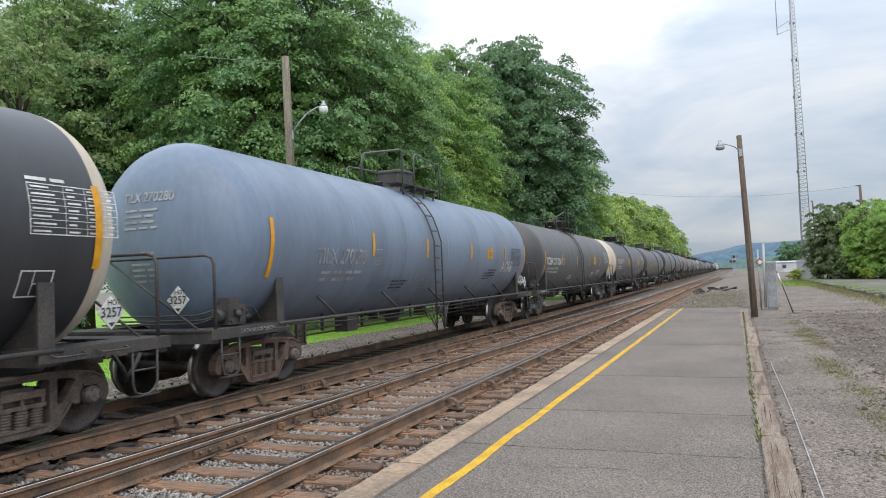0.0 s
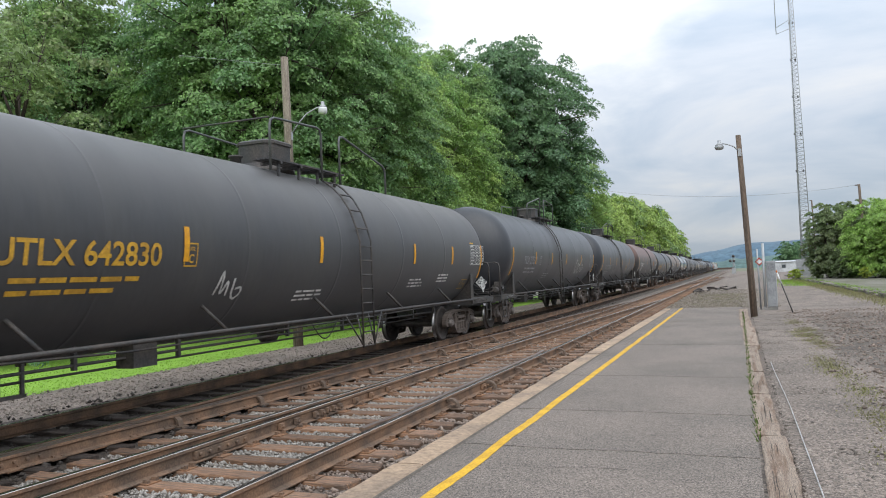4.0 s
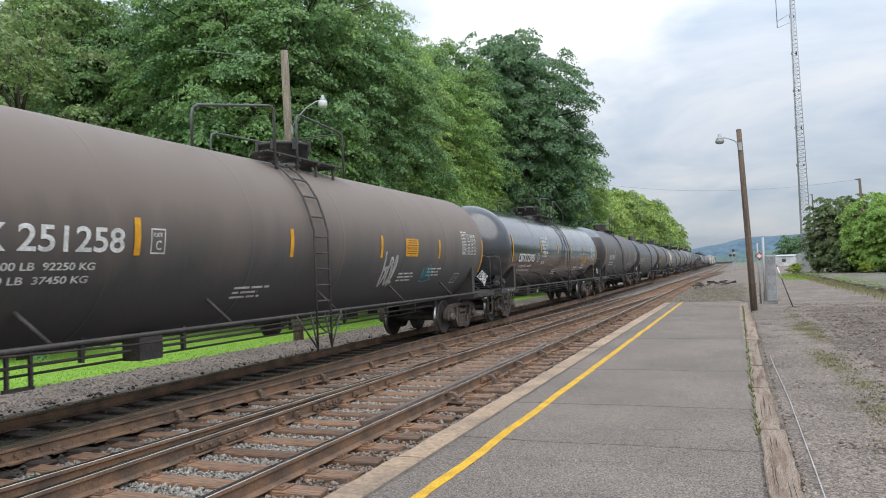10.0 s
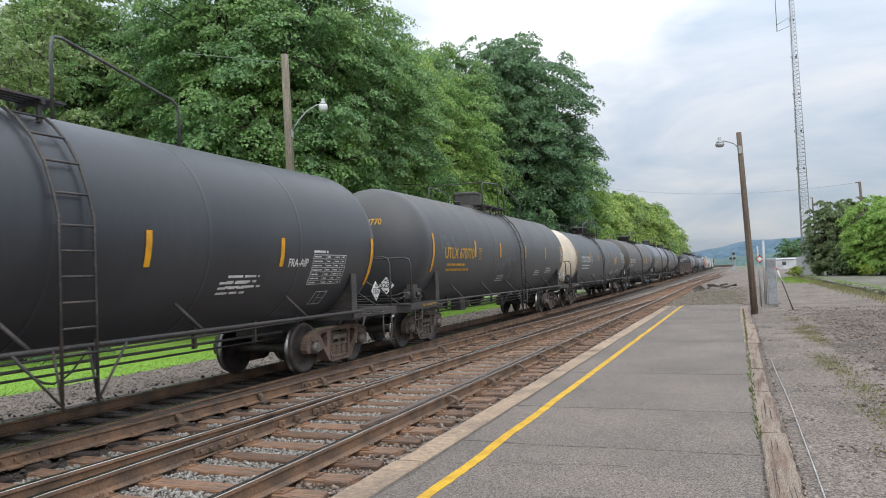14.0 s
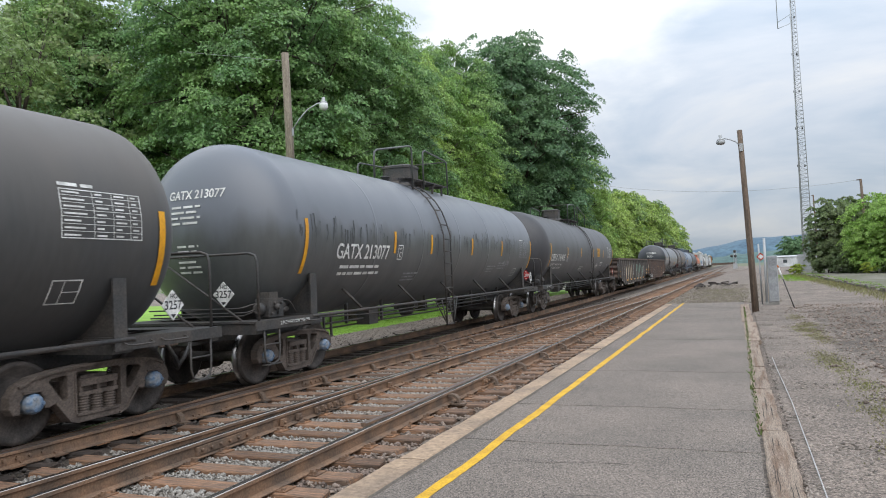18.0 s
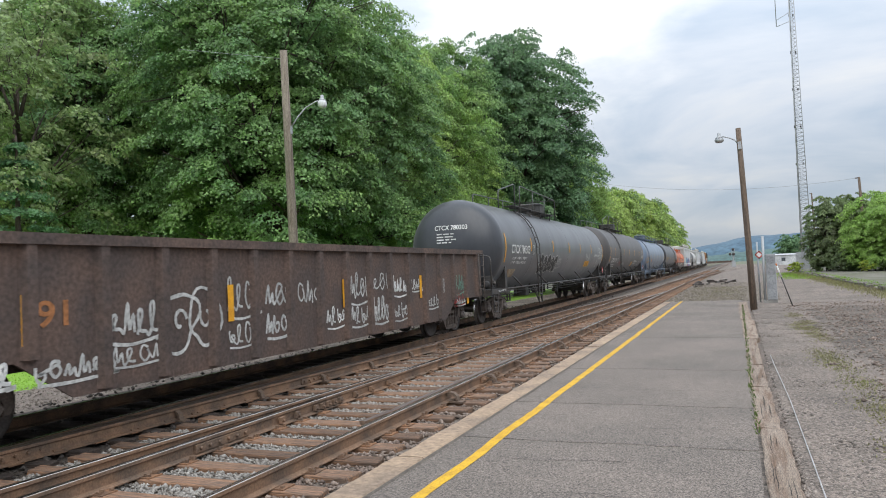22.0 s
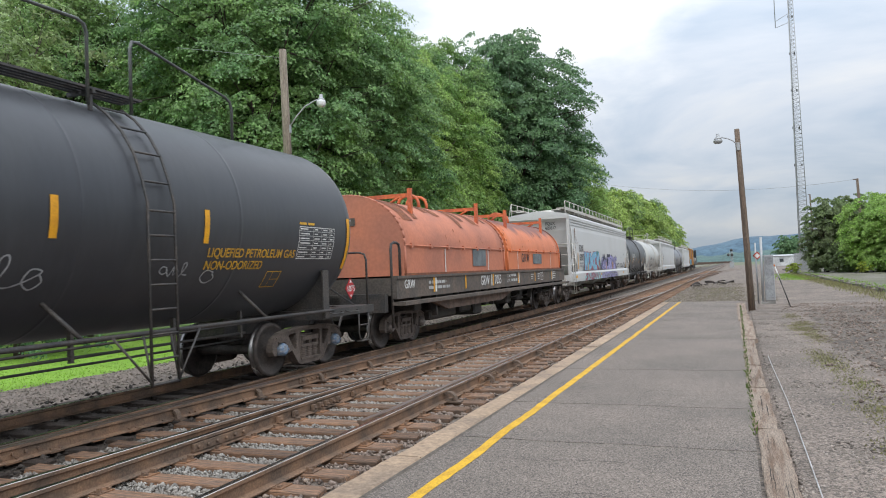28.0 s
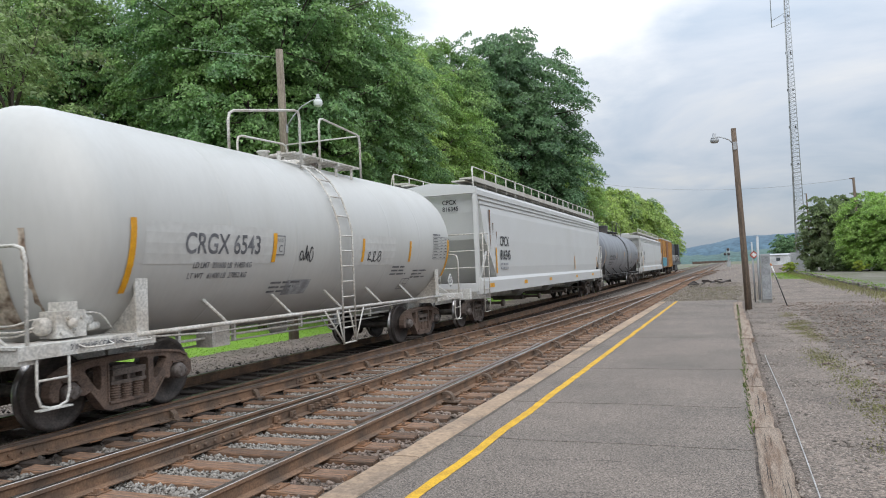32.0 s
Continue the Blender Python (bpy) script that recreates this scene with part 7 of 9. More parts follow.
def underframe(car, L, w, z0, z1, metal, trucks, g, rusty=False, sill=True):
    bm = bmesh.new()
    box(bm, -0.26, 0.26, -L / 2 + 0.35, L / 2 - 0.35, 0.70, z1)
    for s in (-1, 1):
        c = s * (L / 2 - 2.1)
        box(bm, -w, w, c - 0.2, c + 0.2, 0.80, z1)
        box(bm, -w, w, *sorted((s * (L / 2 - 0.35), s * (L / 2 - 0.5))), 0.85, z1 + 0.05)
    part("centre_sill", bm, metal, car)
    for s in (-1, 1):
        truck(car, s * (L / 2 - 2.1), g, rusty)
        coupler(car, s * L / 2, -s)


def grab_ladder(car, x, y, z0, z1, metal, w=0.4):
    bm = bmesh.new()
    for o in (-w / 2, w / 2):
        tube(bm, [(x, y + o, z0), (x, y + o, z1)], 0.016, 5)
    n = int((z1 - z0) / 0.3)
    for k in range(n + 1):
        z = z0 + (z1 - z0) * k / n
        tube(bm, [(x, y - w / 2, z), (x, y + w / 2, z)], 0.012, 5)
    part("ladder", bm, metal, car)


gon_black = surface("gondola_black", (0.058, 0.052, 0.049), 0.72, second=(0.090, 0.074, 0.064), scale=1.5, fine=20, grain=0.3, bump=0.3)
gon_brown = surface("gondola_brown", (0.072, 0.052, 0.045), 0.72, second=(0.110, 0.070, 0.054), scale=1.5, fine=20, grain=0.3, bump=0.3)
gon_rust = surface("gondola_rust", (0.115, 0.076, 0.060), 0.85, second=(0.070, 0.052, 0.046), scale=2, fine=20, grain=0.3, bump=0.3)


def gondola(label, g0, g1, art, du, paint):
    """Open gondola: ribbed sides, top chord, corrugated ends, floor, deep middle sill."""
    L = g1 - g0
    car = thing("gondola_car", label, "gondola car", "cars of the freight train")
    e, w, zf, zt = L / 2 - 0.75, 1.50, 1.06, 2.15
    for s in (-1, 1):
        bm = bmesh.new()
        x0, x1 = sorted((s * w, s * (w - 0.03)))
        deep = L / 2 - 2.9
        pts = [(-e, zf - 0.12), (-deep, zf - 0.12), (-deep + 0.7, 0.49), (deep - 0.7, 0.49), (deep, zf - 0.12), (e, zf - 0.12), (e, zt), (-e, zt)]
        vs = [[bm.verts.new((x, y, z)) for y, z in pts] for x in (x0, x1)]
        bm.faces.new(vs[0]), bm.faces.new(vs[1])
        for k in range(8):
            bm.faces.new((vs[0][k], vs[0][(k + 1) % 8], vs[1][(k + 1) % 8], vs[1][k]))
        part("side_wall", bm, paint, car)
        bm = bmesh.new()
        box(bm, *sorted((s * (w - 0.05), s * (w + 0.09))), -e - 0.03, e + 0.03, zt - 0.02, zt + 0.10)
        part("top_chord", bm, gon_rust, car)
        n = 18
        for k in range(n):
            y = -e + 0.45 + (2 * e - 0.9) * k / (n - 1)
            low = 0.53 if abs(y) < deep - 0.75 else zf - 0.1
            bm = bmesh.new()
            a, b = s * (w - 0.005), s * (w + 0.075)
            vs = [bm.verts.new(c) for z in (low, zt - 0.02) for c in ((a, y - 0.11, z), (b, y - 0.06, z), (b, y + 0.06, z), (a, y + 0.11, z))]
            for q in ((0, 1, 5, 4), (1, 2, 6, 5), (2, 3, 7, 6), (0, 3, 2, 1), (4, 5, 6, 7)):
                bm.faces.new([vs[i] for i in q])
            part("rib", bm, paint, car)
    for s in (-1, 1):
        bm = bmesh.new()
        rows_ = []
        for k in range(25):
            z = zf - 0.1 + (zt - zf + 0.1) * k / 24
            y = s * (e + 0.055 * math.sin(k * math.pi / 3))
            rows_.append([bm.verts.new((-w, y, z)), bm.verts.new((w, y, z))])
        for a, b in zip(rows_, rows_[1:]):
            bm.faces.new((a[0], a[1], b[1], b[0]))
        box(bm, -w - 0.05, w + 0.05, s * e - 0.06, s * e + 0.06, zt - 0.02, zt + 0.10)
        part("end_wall", bm, gon_rust, car)
    bm = bmesh.new()
    box(bm, -w + 0.03, w - 0.03, -e, e, zf - 0.06, zf)
    part("floor", bm, gon_rust, car)
    underframe(car, L, 1.35, 0.7, zf - 0.06, gon_black, True, when_near(g0, g1))
    grab_ladder(car, w + 0.11, -e + 0.25, 0.5, zt, gon_black)
    grab_ladder(car, w + 0.11, e - 0.25, 0.5, zt, gon_black)
    art(car, Flat(w, du), e)
    return place_car(car, g0, g1)


tag_tan_pale = surface("spray_pale_tan", (0.52, 0.44, 0.33), 0.7, second=(0.40, 0.31, 0.22), scale=4, fine=20, bump=0)
spray_moss = surface("spray_moss", (0.10, 0.16, 0.12), 0.7, second=(0.22, 0.30, 0.25), scale=3, fine=20, bump=0)
spray_maroon = surface("spray_maroon", (0.16, 0.06, 0.06), 0.7)


spray_orange = surface("orange_stencil", (0.42, 0.17, 0.06), 0.7, fine=20)


def art_one(car, on, e):
    rib = Flat(1.58, on.shift)
    spray_cloud(-5.1, -3.75, 0.70, 1.72, on, tag_tan, car, 70, 0.10)
    spray_cloud(-3.7, -2.35, 0.74, 1.95, on, tag_tan, car, 78, 0.10)
    spray_cloud(-2.3, -0.75, 0.72, 1.88, on, tag_tan, car, 79, 0.08)
    bubbles(-4.9, -0.9, 0.95, 1.62, on, tag_tan, car, 71, 4, 0.06, tag_tan_pale, 0.010)
    scrawl(-5.2, -4.5, 1.55, 1.95, on, tag_pale, car, 80, 4, 0.06)
    spray_cloud(0.9, 5.7, 0.66, 1.92, on, spray_moss, car, 81, 0.12)
    bubbles(1.0, 5.6, 0.74, 1.80, on, tag_pale, car, 72, 6, 0.05, tag_green, 0.010)
    scrawl(1.1, 5.4, 0.80, 1.30, on, spray_maroon, car, 82, 8, 0.04, off=0.022)
    scrawl(5.8, 6.6, 1.2, 1.95, on, tag_pale, car, 76, 3, 0.04)
    scrawl(-3.0, -2.2, 1.82, 2.08, on, tag_pale, car, 73, 4, 0.03)
    scrawl(-0.72, -0.3, 1.55, 1.95, on, tag_pale, car, 74, 1, 0.05)
    for k, s in enumerate(("THE", "IRON", "MEN")):
        letter(s, 0.15, -0.68, 1.42 - 0.21 * k, on, tag_pale, car)
    block_art(-0.05, 0.6, 0.72, 1.4, on, [(tag_pale, 0.045)], car, 77, 1)
    for y in (-4.9, -2.9, -0.92, 0.99, 2.97, 5.0):
        patches([(y, y + 0.5, 0.70, 0.79)], rib, reflector_mat, car, "reflector", 0.012, 1)
    for y in (-8.6, 7.7):
        patches([(y, y + 0.35, 1.30, 1.38), (y, y + 0.35, 1.02, 1.10)], rib, reflector_mat, car, "reflector", 0.012, 1)
    patches(bars(6.3, 1.6, 0.5, 5, 0.12, random.Random(3), 0.06), on, tag_pale, car, "small_print", 0.009, 1)
    for text, size, u, v in (("LT", 0.24, -6.95, 1.80), ("82", 0.24, -6.95, 1.46), ("57", 0.24, -5.78, 1.46), ("LD LMT", 0.11, -6.98, 1.22), ("197500", 0.11, -5.85, 1.22), ("LT WT", 0.11, -6.98, 1.05), ("65500", 0.11, -5.82, 1.05)):
        letter(text, size, u, v, on, tag_pale, car, wide=1.05)
    scrawl(-8.5, -7.9, 1.7, 1.95, on, tag_pale, car, 83, 5, 0.02)
    scrawl(-6.9, -6.5, 0.7, 0.95, on, tag_pale, car, 84, 3, 0.03)


def art_two(car, on, e):
    rnd = random.Random(5)
    for k, (y, w, v0, v1, n) in enumerate(((-8.25, 0.55, 0.98, 1.5, 3), (-7.9, 0.9, 0.72, 0.98, 4), (-7.35, 0.85, 0.98, 1.45, 3), (-7.3, 0.9, 0.72, 0.95, 5), (-6.2, 1.1, 0.70, 0.95, 6), (-5.2, 0.8, 1.05, 1.55, 4), (-5.2, 0.85, 0.75, 1.0, 4),
                                            (-3.1, 0.8, 1.2, 1.72, 4), (-3.1, 0.75, 0.76, 1.12, 4), (-2.2, 0.8, 1.25, 1.65, 3), (-2.2, 0.8, 0.80, 1.15, 4), (-1.3, 0.75, 1.2, 1.7, 3), (-0.4, 0.75, 0.8, 1.2, 4), (0.5, 0.8, 1.2, 1.75, 4), (0.5, 0.8, 0.75, 1.15, 4),
                                            (1.45, 0.85, 1.35, 1.75, 3), (1.45, 0.85, 0.75, 1.25, 5), (2.4, 0.8, 1.25, 1.7, 5), (2.4, 0.7, 0.72, 1.1, 4), (3.3, 0.7, 1.3, 1.6, 5), (4.25, 0.7, 0.85, 1.15, 4), (6.2, 0.7, 0.8, 1.0, 4))):
        scrawl(y, y + w, v0, v1, on, rnd.choice((tag_pale, tag_pale, white_mark)), car, 90 + k, n, rnd.choice((0.03, 0.036, 0.042)))
    bubbles(-4.3, -3.3, 0.78, 1.62, on, tag_pale, car, 131, 2, 0.045)
    scrawl(6.0, 6.8, 1.15, 1.75, on, tag_green, car, 132, 4, 0.025)
    scrawl(6.0, 6.8, 0.82, 1.12, on, tag_red, car, 133, 5, 0.022)
    letter("A", 0.26, -8.58, 1.42, on, tag_pale, car)
    bubbles(-8.72, -8.28, 1.36, 1.74, on, tag_pale, car, 134, 1, 0.03)
    scrawl(-7.5, -6.9, 1.45, 1.8, on, spray_orange, car, 130, 4, 0.05)
    letter("91", 0.28, -6.15, 1.28, on, spray_orange, car, wide=1.3)
    data_panel(4.95, 1.17, 0.45, 0.34, on, car, tag_pale)
    for y in (-6.2, -2.97, 0.32, 3.9):
        patches([(y, y + 0.13, 1.10, 1.62)], Flat(1.51), reflector_mat, car, "reflector", 0.012, 3)
    patches([(7.1, 7.24, 0.80, 1.75), (-9.0, -8.86, 0.95, 1.8)], Flat(1.51), reflector_mat, car, "reflector", 0.012, 3)


gondola("black open gondola car with tan and green block graffiti", G[18], G[19], art_one, -0.25, gon_black)
gondola("dark brown open gondola car covered in white graffiti tags", G[19], G[20], art_two, 0.12, gon_brown)

GAS = dict(style="gas", plac="1075", plac_red=True)
tank_car("long black gas tank car with white lettering and white graffiti", G[20], G[21], black_d, "CTCX 780303", load=("LD LMT  165400 LB  75050 KG", "LT WT   97600 LB  44250 KG"), du=0.05, seed=20, top=4.0, **GAS, lad=-5.75, stripes=(-6.35, -2.78, 0.45, 3.12, 6.1), sv=-0.15, mk=(-8.96, -6.55, -0.24), pan=(8.47, -0.41), box_at=(7.9, -0.85),
         sheets=((4.6, 5.75, -0.82, -0.52),), 
         extra=tags(lambda car, on, hl, zc: bubbles(-4.85, -1.9, zc - 1.0, zc - 0.28, on, tag_pale, car, 141, 5, 0.035, spray_jet), tag(-1.8, -1.0, -0.75, -0.2, tag_pale, 145, 4, 0.025), tag(4.6, 5.7, -0.55, 0.12, tag_pale, 143, 3, 0.06), tag(4.3, 7.6, -1.2, -0.88, grey_mark, 144, 8, 0.04), words(["LIQUEFIED PETROLEUM GAS"], 7.0, -0.28, 0.105, white_mark),
                    lambda car, on, hl, zc: patches([(-8.85, -7.9, zc - 1.14, zc - 0.80)], on, tag_tan, car, "paint_patch", 0.006, 4)))
tank_car("long brown-grey gas tank car with white lettering", G[21], G[22], umber_c, "CBTX 781103", du=-0.25, seed=21, top=4.13, **GAS, lad=-5.15, stripes=(-6.72, -2.67, 0.34, 3.4, 6.42), sv=-0.3, mk=(-7.76, -5.56, -0.76), pan=(8.36, -0.46), box_at=(6.9, -1.0),
         sheets=((2.42, 3.15, -1.1, -0.75),),  extra=tags(words(["LIQUEFIED PETROLEUM GAS", "NON-ODORIZED"], 3.8, -0.76, 0.14, white_mark), tag(-4.4, -2.6, -0.95, -0.6, tag_red, 151, 5, 0.02)))
tank_car("light blue tank car with blue railings", G[22], G[23], sky_blue, "HATX 1080", yellow_mark, du=-0.27, seed=22, top=4.0, style="gas", lad=-8.4, bon=8.6, reach=16.6, tall=0.36, stripes=(-5.41, -2.0, 1.4, 4.8), mk=(-8.2, -6.7, -0.42), metal=blue_metal, panel=white_mark, pan=(8.2, -0.4), sheets=((-4.9, -4.3, -0.7, -0.4),))
tank_car("long black gas tank car with yellow lettering and graffiti", G[23], G[24], black_a, "GATX 212040", yellow_mark, du=-0.31, seed=23, top=4.1, **GAS, lad=4.8, bon=-4.6, reach=-6.0, blue=True, panel=white_mark, stripes=(-5.6, -2.2, 3.34, 5.77), mk=(-8.2, -6.0, -0.5), pan=(8.08, -0.58), box_at=(7.4, -1.1),
         extra=tags(words(["LIQUEFIED PETROLEUM GAS", "NON-ODORIZED"], 5.85, -0.56, 0.14, yellow_mark), tag(2.4, 3.4, -1.0, -0.55, grey_mark, 162, 3, 0.02), tag(5.0, 5.6, -0.85, -0.6, grey_mark, 163, 3, 0.02), tag(5.8, 6.2, -1.0, -0.75, grey_mark, 164, 1, 0.02)))

coil_orange = shell_paint("coil_cover_orange", (0.62, 0.175, 0.062), (0.53, 0.15, 0.058), 0.55, upper_tint=((0.20, 0.07, 0.05), 2.92, 3.22), haze=0.05)
coil_red = surface("bracket_orange", (0.60, 0.14, 0.045), 0.55, second=(0.42, 0.10, 0.045), scale=3, fine=20, grain=0.2, bump=0.1)
coil_rust = surface("cover_rust", (0.16, 0.06, 0.035), 0.9, second=(0.25, 0.09, 0.04), scale=4, fine=20, bump=0.2)


def coil_car(label, g0, g1):
    """Coil car: two arched hoods on a deep grey deck with catwalks."""
    L = g1 - g0
    car = thing("coil_car", label, "coil car", "cars of the freight train")
    w, zd = 1.45, 1.62
    arch = [(w, zd), (w, 2.28)] + [(w * math.cos(a), 2.28 + 1.22 * math.sin(a)) for a in (radians(q) for q in range(8, 176, 8))] + [(-w, 2.28), (-w, zd)]
    e = L / 2 - 1.2
    faded = surface("coil_cover_faded", (0.52, 0.185, 0.105), 0.7, second=(0.40, 0.155, 0.10), scale=0.9, fine=14, grain=0.07, bump=0.05)
    for y0, y1, paint in ((-e, -0.25, faded), (0.1, e, coil_orange)):
        hood = bmesh.new()
        n = 10
        rows_ = [[hood.verts.new((x, y0 + (y1 - y0) * k / n, z)) for x, z in arch] for k in range(n + 1)]
        for a, b in zip(rows_, rows_[1:]):
            for i in range(len(arch) - 1):
                hood.faces.new((a[i], a[i + 1], b[i + 1], b[i])).smooth = 1 <= i < len(arch) - 2
        hood.faces.new(rows_[0]), hood.faces.new(rows_[-1])
        h = part("hood", hood, paint, car)
        for y in (y0 + 0.03, y1 - 0.03):
            bm = bmesh.new()
            for a, b in zip(arch, arch[1:]):
                tube(bm, [(a[0] * 1.012, y, a[1] + 0.012), (b[0] * 1.012, y, b[1] + 0.012)], 0.028, 5)
            part("hood_rim", bm, paint, h)
        bm = bmesh.new()
        tube(bm, [(w + 0.03, y0, 2.30), (w + 0.03, y1, 2.30)], 0.018, 6)
        for k in range(7):
            y = y0 + 0.4 + (y1 - y0 - 0.8) * k / 6
            box(bm, w, w + 0.05, y - 0.05, y + 0.05, 2.25, 2.36)
        part("latch_bar", bm, paint, h)
        bm = bmesh.new()
        box(bm, w - 0.01, w + 0.05, y0, y1, zd, zd + 0.05)
        part("hood_rail", bm, coil_rust, h)
        rnd = random.Random(int(y0 * 10))
        for _ in range(34):
            bm = bmesh.new()
            y, q = rnd.uniform(y0 + 0.2, y1 - 0.4), rnd.choice((rnd.uniform(8, 40), rnd.uniform(55, 100)))
            s, t = rnd.uniform(0.012, 0.055), rnd.uniform(0.015, 0.09)
            ring = []
            for k in range(7):
                b = 6.283 * k / 7
                yy, aa = y + s * math.cos(b) * rnd.uniform(0.6, 1.2), radians(q) + t * 0.7 * math.sin(b) * rnd.uniform(0.6, 1.2)
                ring.append(bm.verts.new(((w + 0.008) * math.cos(aa), yy, 2.28 + 1.228 * math.sin(aa))))
            bm.faces.new(ring)
            part("rust_patch", bm, coil_rust, h)
        # broad worn bands across the crown
        for j in range(8 if paint is faded else 0):
            y, wy = y0 + (y1 - y0) * (j + 0.6 + rnd.uniform(-0.25, 0.25)) / 8.5, rnd.uniform(0.16, 0.40)
            q0, q1 = rnd.uniform(28, 52), rnd.uniform(95, 125)
            prev, bm = None, bmesh.new()
            for k in range(9):
                aa = radians(q0 + (q1 - q0) * k / 8)
                g = wy * (0.55 + 0.45 * math.sin(math.pi * (k + 0.5) / 9)) * rnd.uniform(0.8, 1.15)
                row = [bm.verts.new(((w + 0.010) * math.cos(aa), y + c, 2.28 + 1.232 * math.sin(aa))) for c in (-g, g * rnd.uniform(0.7, 1.1))]
                if prev:
                    bm.faces.new((prev[0], prev[1], row[1], row[0]))
                prev = row
            part("rust_patch", bm, coil_rust, h)
        for y in (y0 + 1.4, y1 - 1.4):
            bm = bmesh.new()
            box(bm, 0.98, 1.08, y - 0.045, y + 0.045, 2.85, 3.74)
            box(bm, -0.75, 1.03, y - 0.03, y + 0.03, 3.52, 3.62)
            rail_loop(bm, [(0.75, y, 3.55), (0.45, y, 3.38)], 0.035)
            part("lifting_bracket", bm, coil_red, h)
        bm = bmesh.new()
        y = (y0 + y1) / 2
        for o in (-0.28, 0.28):
            rail_loop(bm, [(0.32, y + o, 3.40), (0.30, y + o, 3.74), (0.0, y + o, 3.86), (-0.30, y + o, 3.74), (-0.32, y + o, 3.40)], 0.045)
        part("lifting_loop", bm, coil_red, h)
    for y, z, rr in ((-1.6, 0.72, 0.2), (0.8, 0.78, 0.17)):
        bm = bmesh.new()
        lathe(bm, [(0.05, -0.42), (rr, -0.36), (rr, 0.36), (0.05, 0.42)], 14, "y", m=Matrix.Translation((0.75, y, z)))
        box(bm, 0.7, 0.8, y - 0.05, y + 0.05, z, 1.2)
        part("air_tank", bm, black_steel, car)
    dark = surface("coil_deck_grey", (0.085, 0.072, 0.062), 0.7, second=(0.13, 0.10, 0.08), scale=2, fine=20, bump=0.2)
    for s in (-1, 1):
        for nm, x0, x1, z0, z1 in (("side_beam", 1.42, 1.52, 1.12, 1.56), ("beam_flange", 1.40, 1.56, 1.56, 1.62), ("catwalk", 1.40, 1.72, 0.98, 1.06)):
            bm = bmesh.new()
            box(bm, *sorted((s * x0, s * x1)), -L / 2 + 0.6, L / 2 - 0.6, z0, z1)
            part(nm, bm, dark, car)
    bm = bmesh.new()
    box(bm, -1.418, 1.418, -L / 2 + 0.6, L / 2 - 0.6, 1.20, 1.58)
    part("deck", bm, dark, car)
    underframe(car, L, 1.35, 0.7, 1.2, black_steel, True, when_near(g0, g1))
    for s in (-1, 1):
        bm = bmesh.new()
        y = s * (L / 2 - 0.62)
        for x in (-1.4, 1.4):
            rail_loop(bm, [(x, y, 0.5), (x, y, 2.35), (x, y - s * 0.45, 2.35), (x, y - s * 0.45, 1.6)], 0.03)
        part("end_rail", bm, black_steel, car)
    for k in range(9):
        bm = bmesh.new()
        y = -6.2 + 1.55 * k
        box(bm, 1.30, 1.44, y - 0.04, y + 0.04, 0.62 + 0.1 * (k % 3), 1.12)
        tube(bm, [(1.1, y, 0.70), (1.1, y + 1.2, 0.74)], 0.03, 6)
        part("hanger", bm, black_steel, car)
    for y, wy, z in ((-5.7, 1.9, 0.45), (-3.4, 0.9, 0.50), (-2.2, 0.7, 0.36), (-1.1, 0.9, 0.58), (0.2, 0.5, 0.62), (1.2, 0.6, 0.50), (2.6, 0.8, 0.55)):
        bm = bmesh.new()
        box(bm, -0.7, 1.05, y, y + wy, z, 1.2)
        bmesh.ops.bevel(bm, geom=bm.edges[:], offset=0.05, segments=1, affect="EDGES")
        part("gear_box", bm, black_steel, car)
    bm = bmesh.new()
    vs = [bm.verts.new((x, y, z)) for x in (1.44, 1.54) for y, z in ((-L / 2 + 2.6, 0.97), (-L / 2 + 3.6, 0.74), (-0.9, 0.74), (0.3, 0.97))]
    bm.faces.new(vs[:4]), bm.faces.new(vs[:3:-1])
    for k in range(4):
        bm.faces.new((vs[k], vs[k + 4], vs[(k + 1) % 4 + 4], vs[(k + 1) % 4]))
    bmesh.ops.recalc_face_normals(bm, faces=bm.faces[:])
    part("sill", bm, truck_rust, car, "rust-brown deep centre sill")
    on = Flat(1.52)
    nose = EndWall(-e - 0.01)
    patches([(-0.26, 0.26, 2.80, 2.98)], nose, dark, car, "label_plate", 0.012, 2)
    letter("GRW", 0.12, -0.20, 2.83, EndWall(-e - 0.02), white_mark, car)
    letter("7055", 0.28, -1.58, 1.25, on, white_mark, car)
    letter("GRW", 0.28, -2.95, 1.25, on, white_mark, car)
    letter("LD LMT", 0.10, -0.25, 1.42, on, tag_pale, car)
    letter("LT.WT.", 0.10, -0.25, 1.26, on, tag_pale, car)
    patches(bars(0.25, 1.44, 0.75, 2, 0.16, random.Random(14), 0.08), on, tag_pale, car, "small_print", 0.009, 1)
    patches([(4.30, 4.70, 1.22, 1.24), (4.30, 4.70, 1.50, 1.52), (4.30, 4.32, 1.24, 1.50), (4.68, 4.70, 1.24, 1.50), (4.46, 4.48, 1.24, 1.50), (4.48, 4.68, 1.36, 1.38)], on, white_mark, car, "stencil_box", 0.009, 1)
    patches(bars(2.85, 1.44, 0.4, 3, 0.075, random.Random(15), 0.03), on, tag_pale, car, "small_print", 0.009, 1)
    patches(bars(6.45, 1.48, 0.55, 4, 0.075, random.Random(16), 0.035), on, white_mark, car, "small_print", 0.009, 1)
    letter("GRW", 0.2, -e - 0.2, 1.34, on, white_mark, car)
    hood_side = Flat(1.46)
    letter("G R W", 0.30, 1.9, 1.92, hood_side, dark_mark, car)
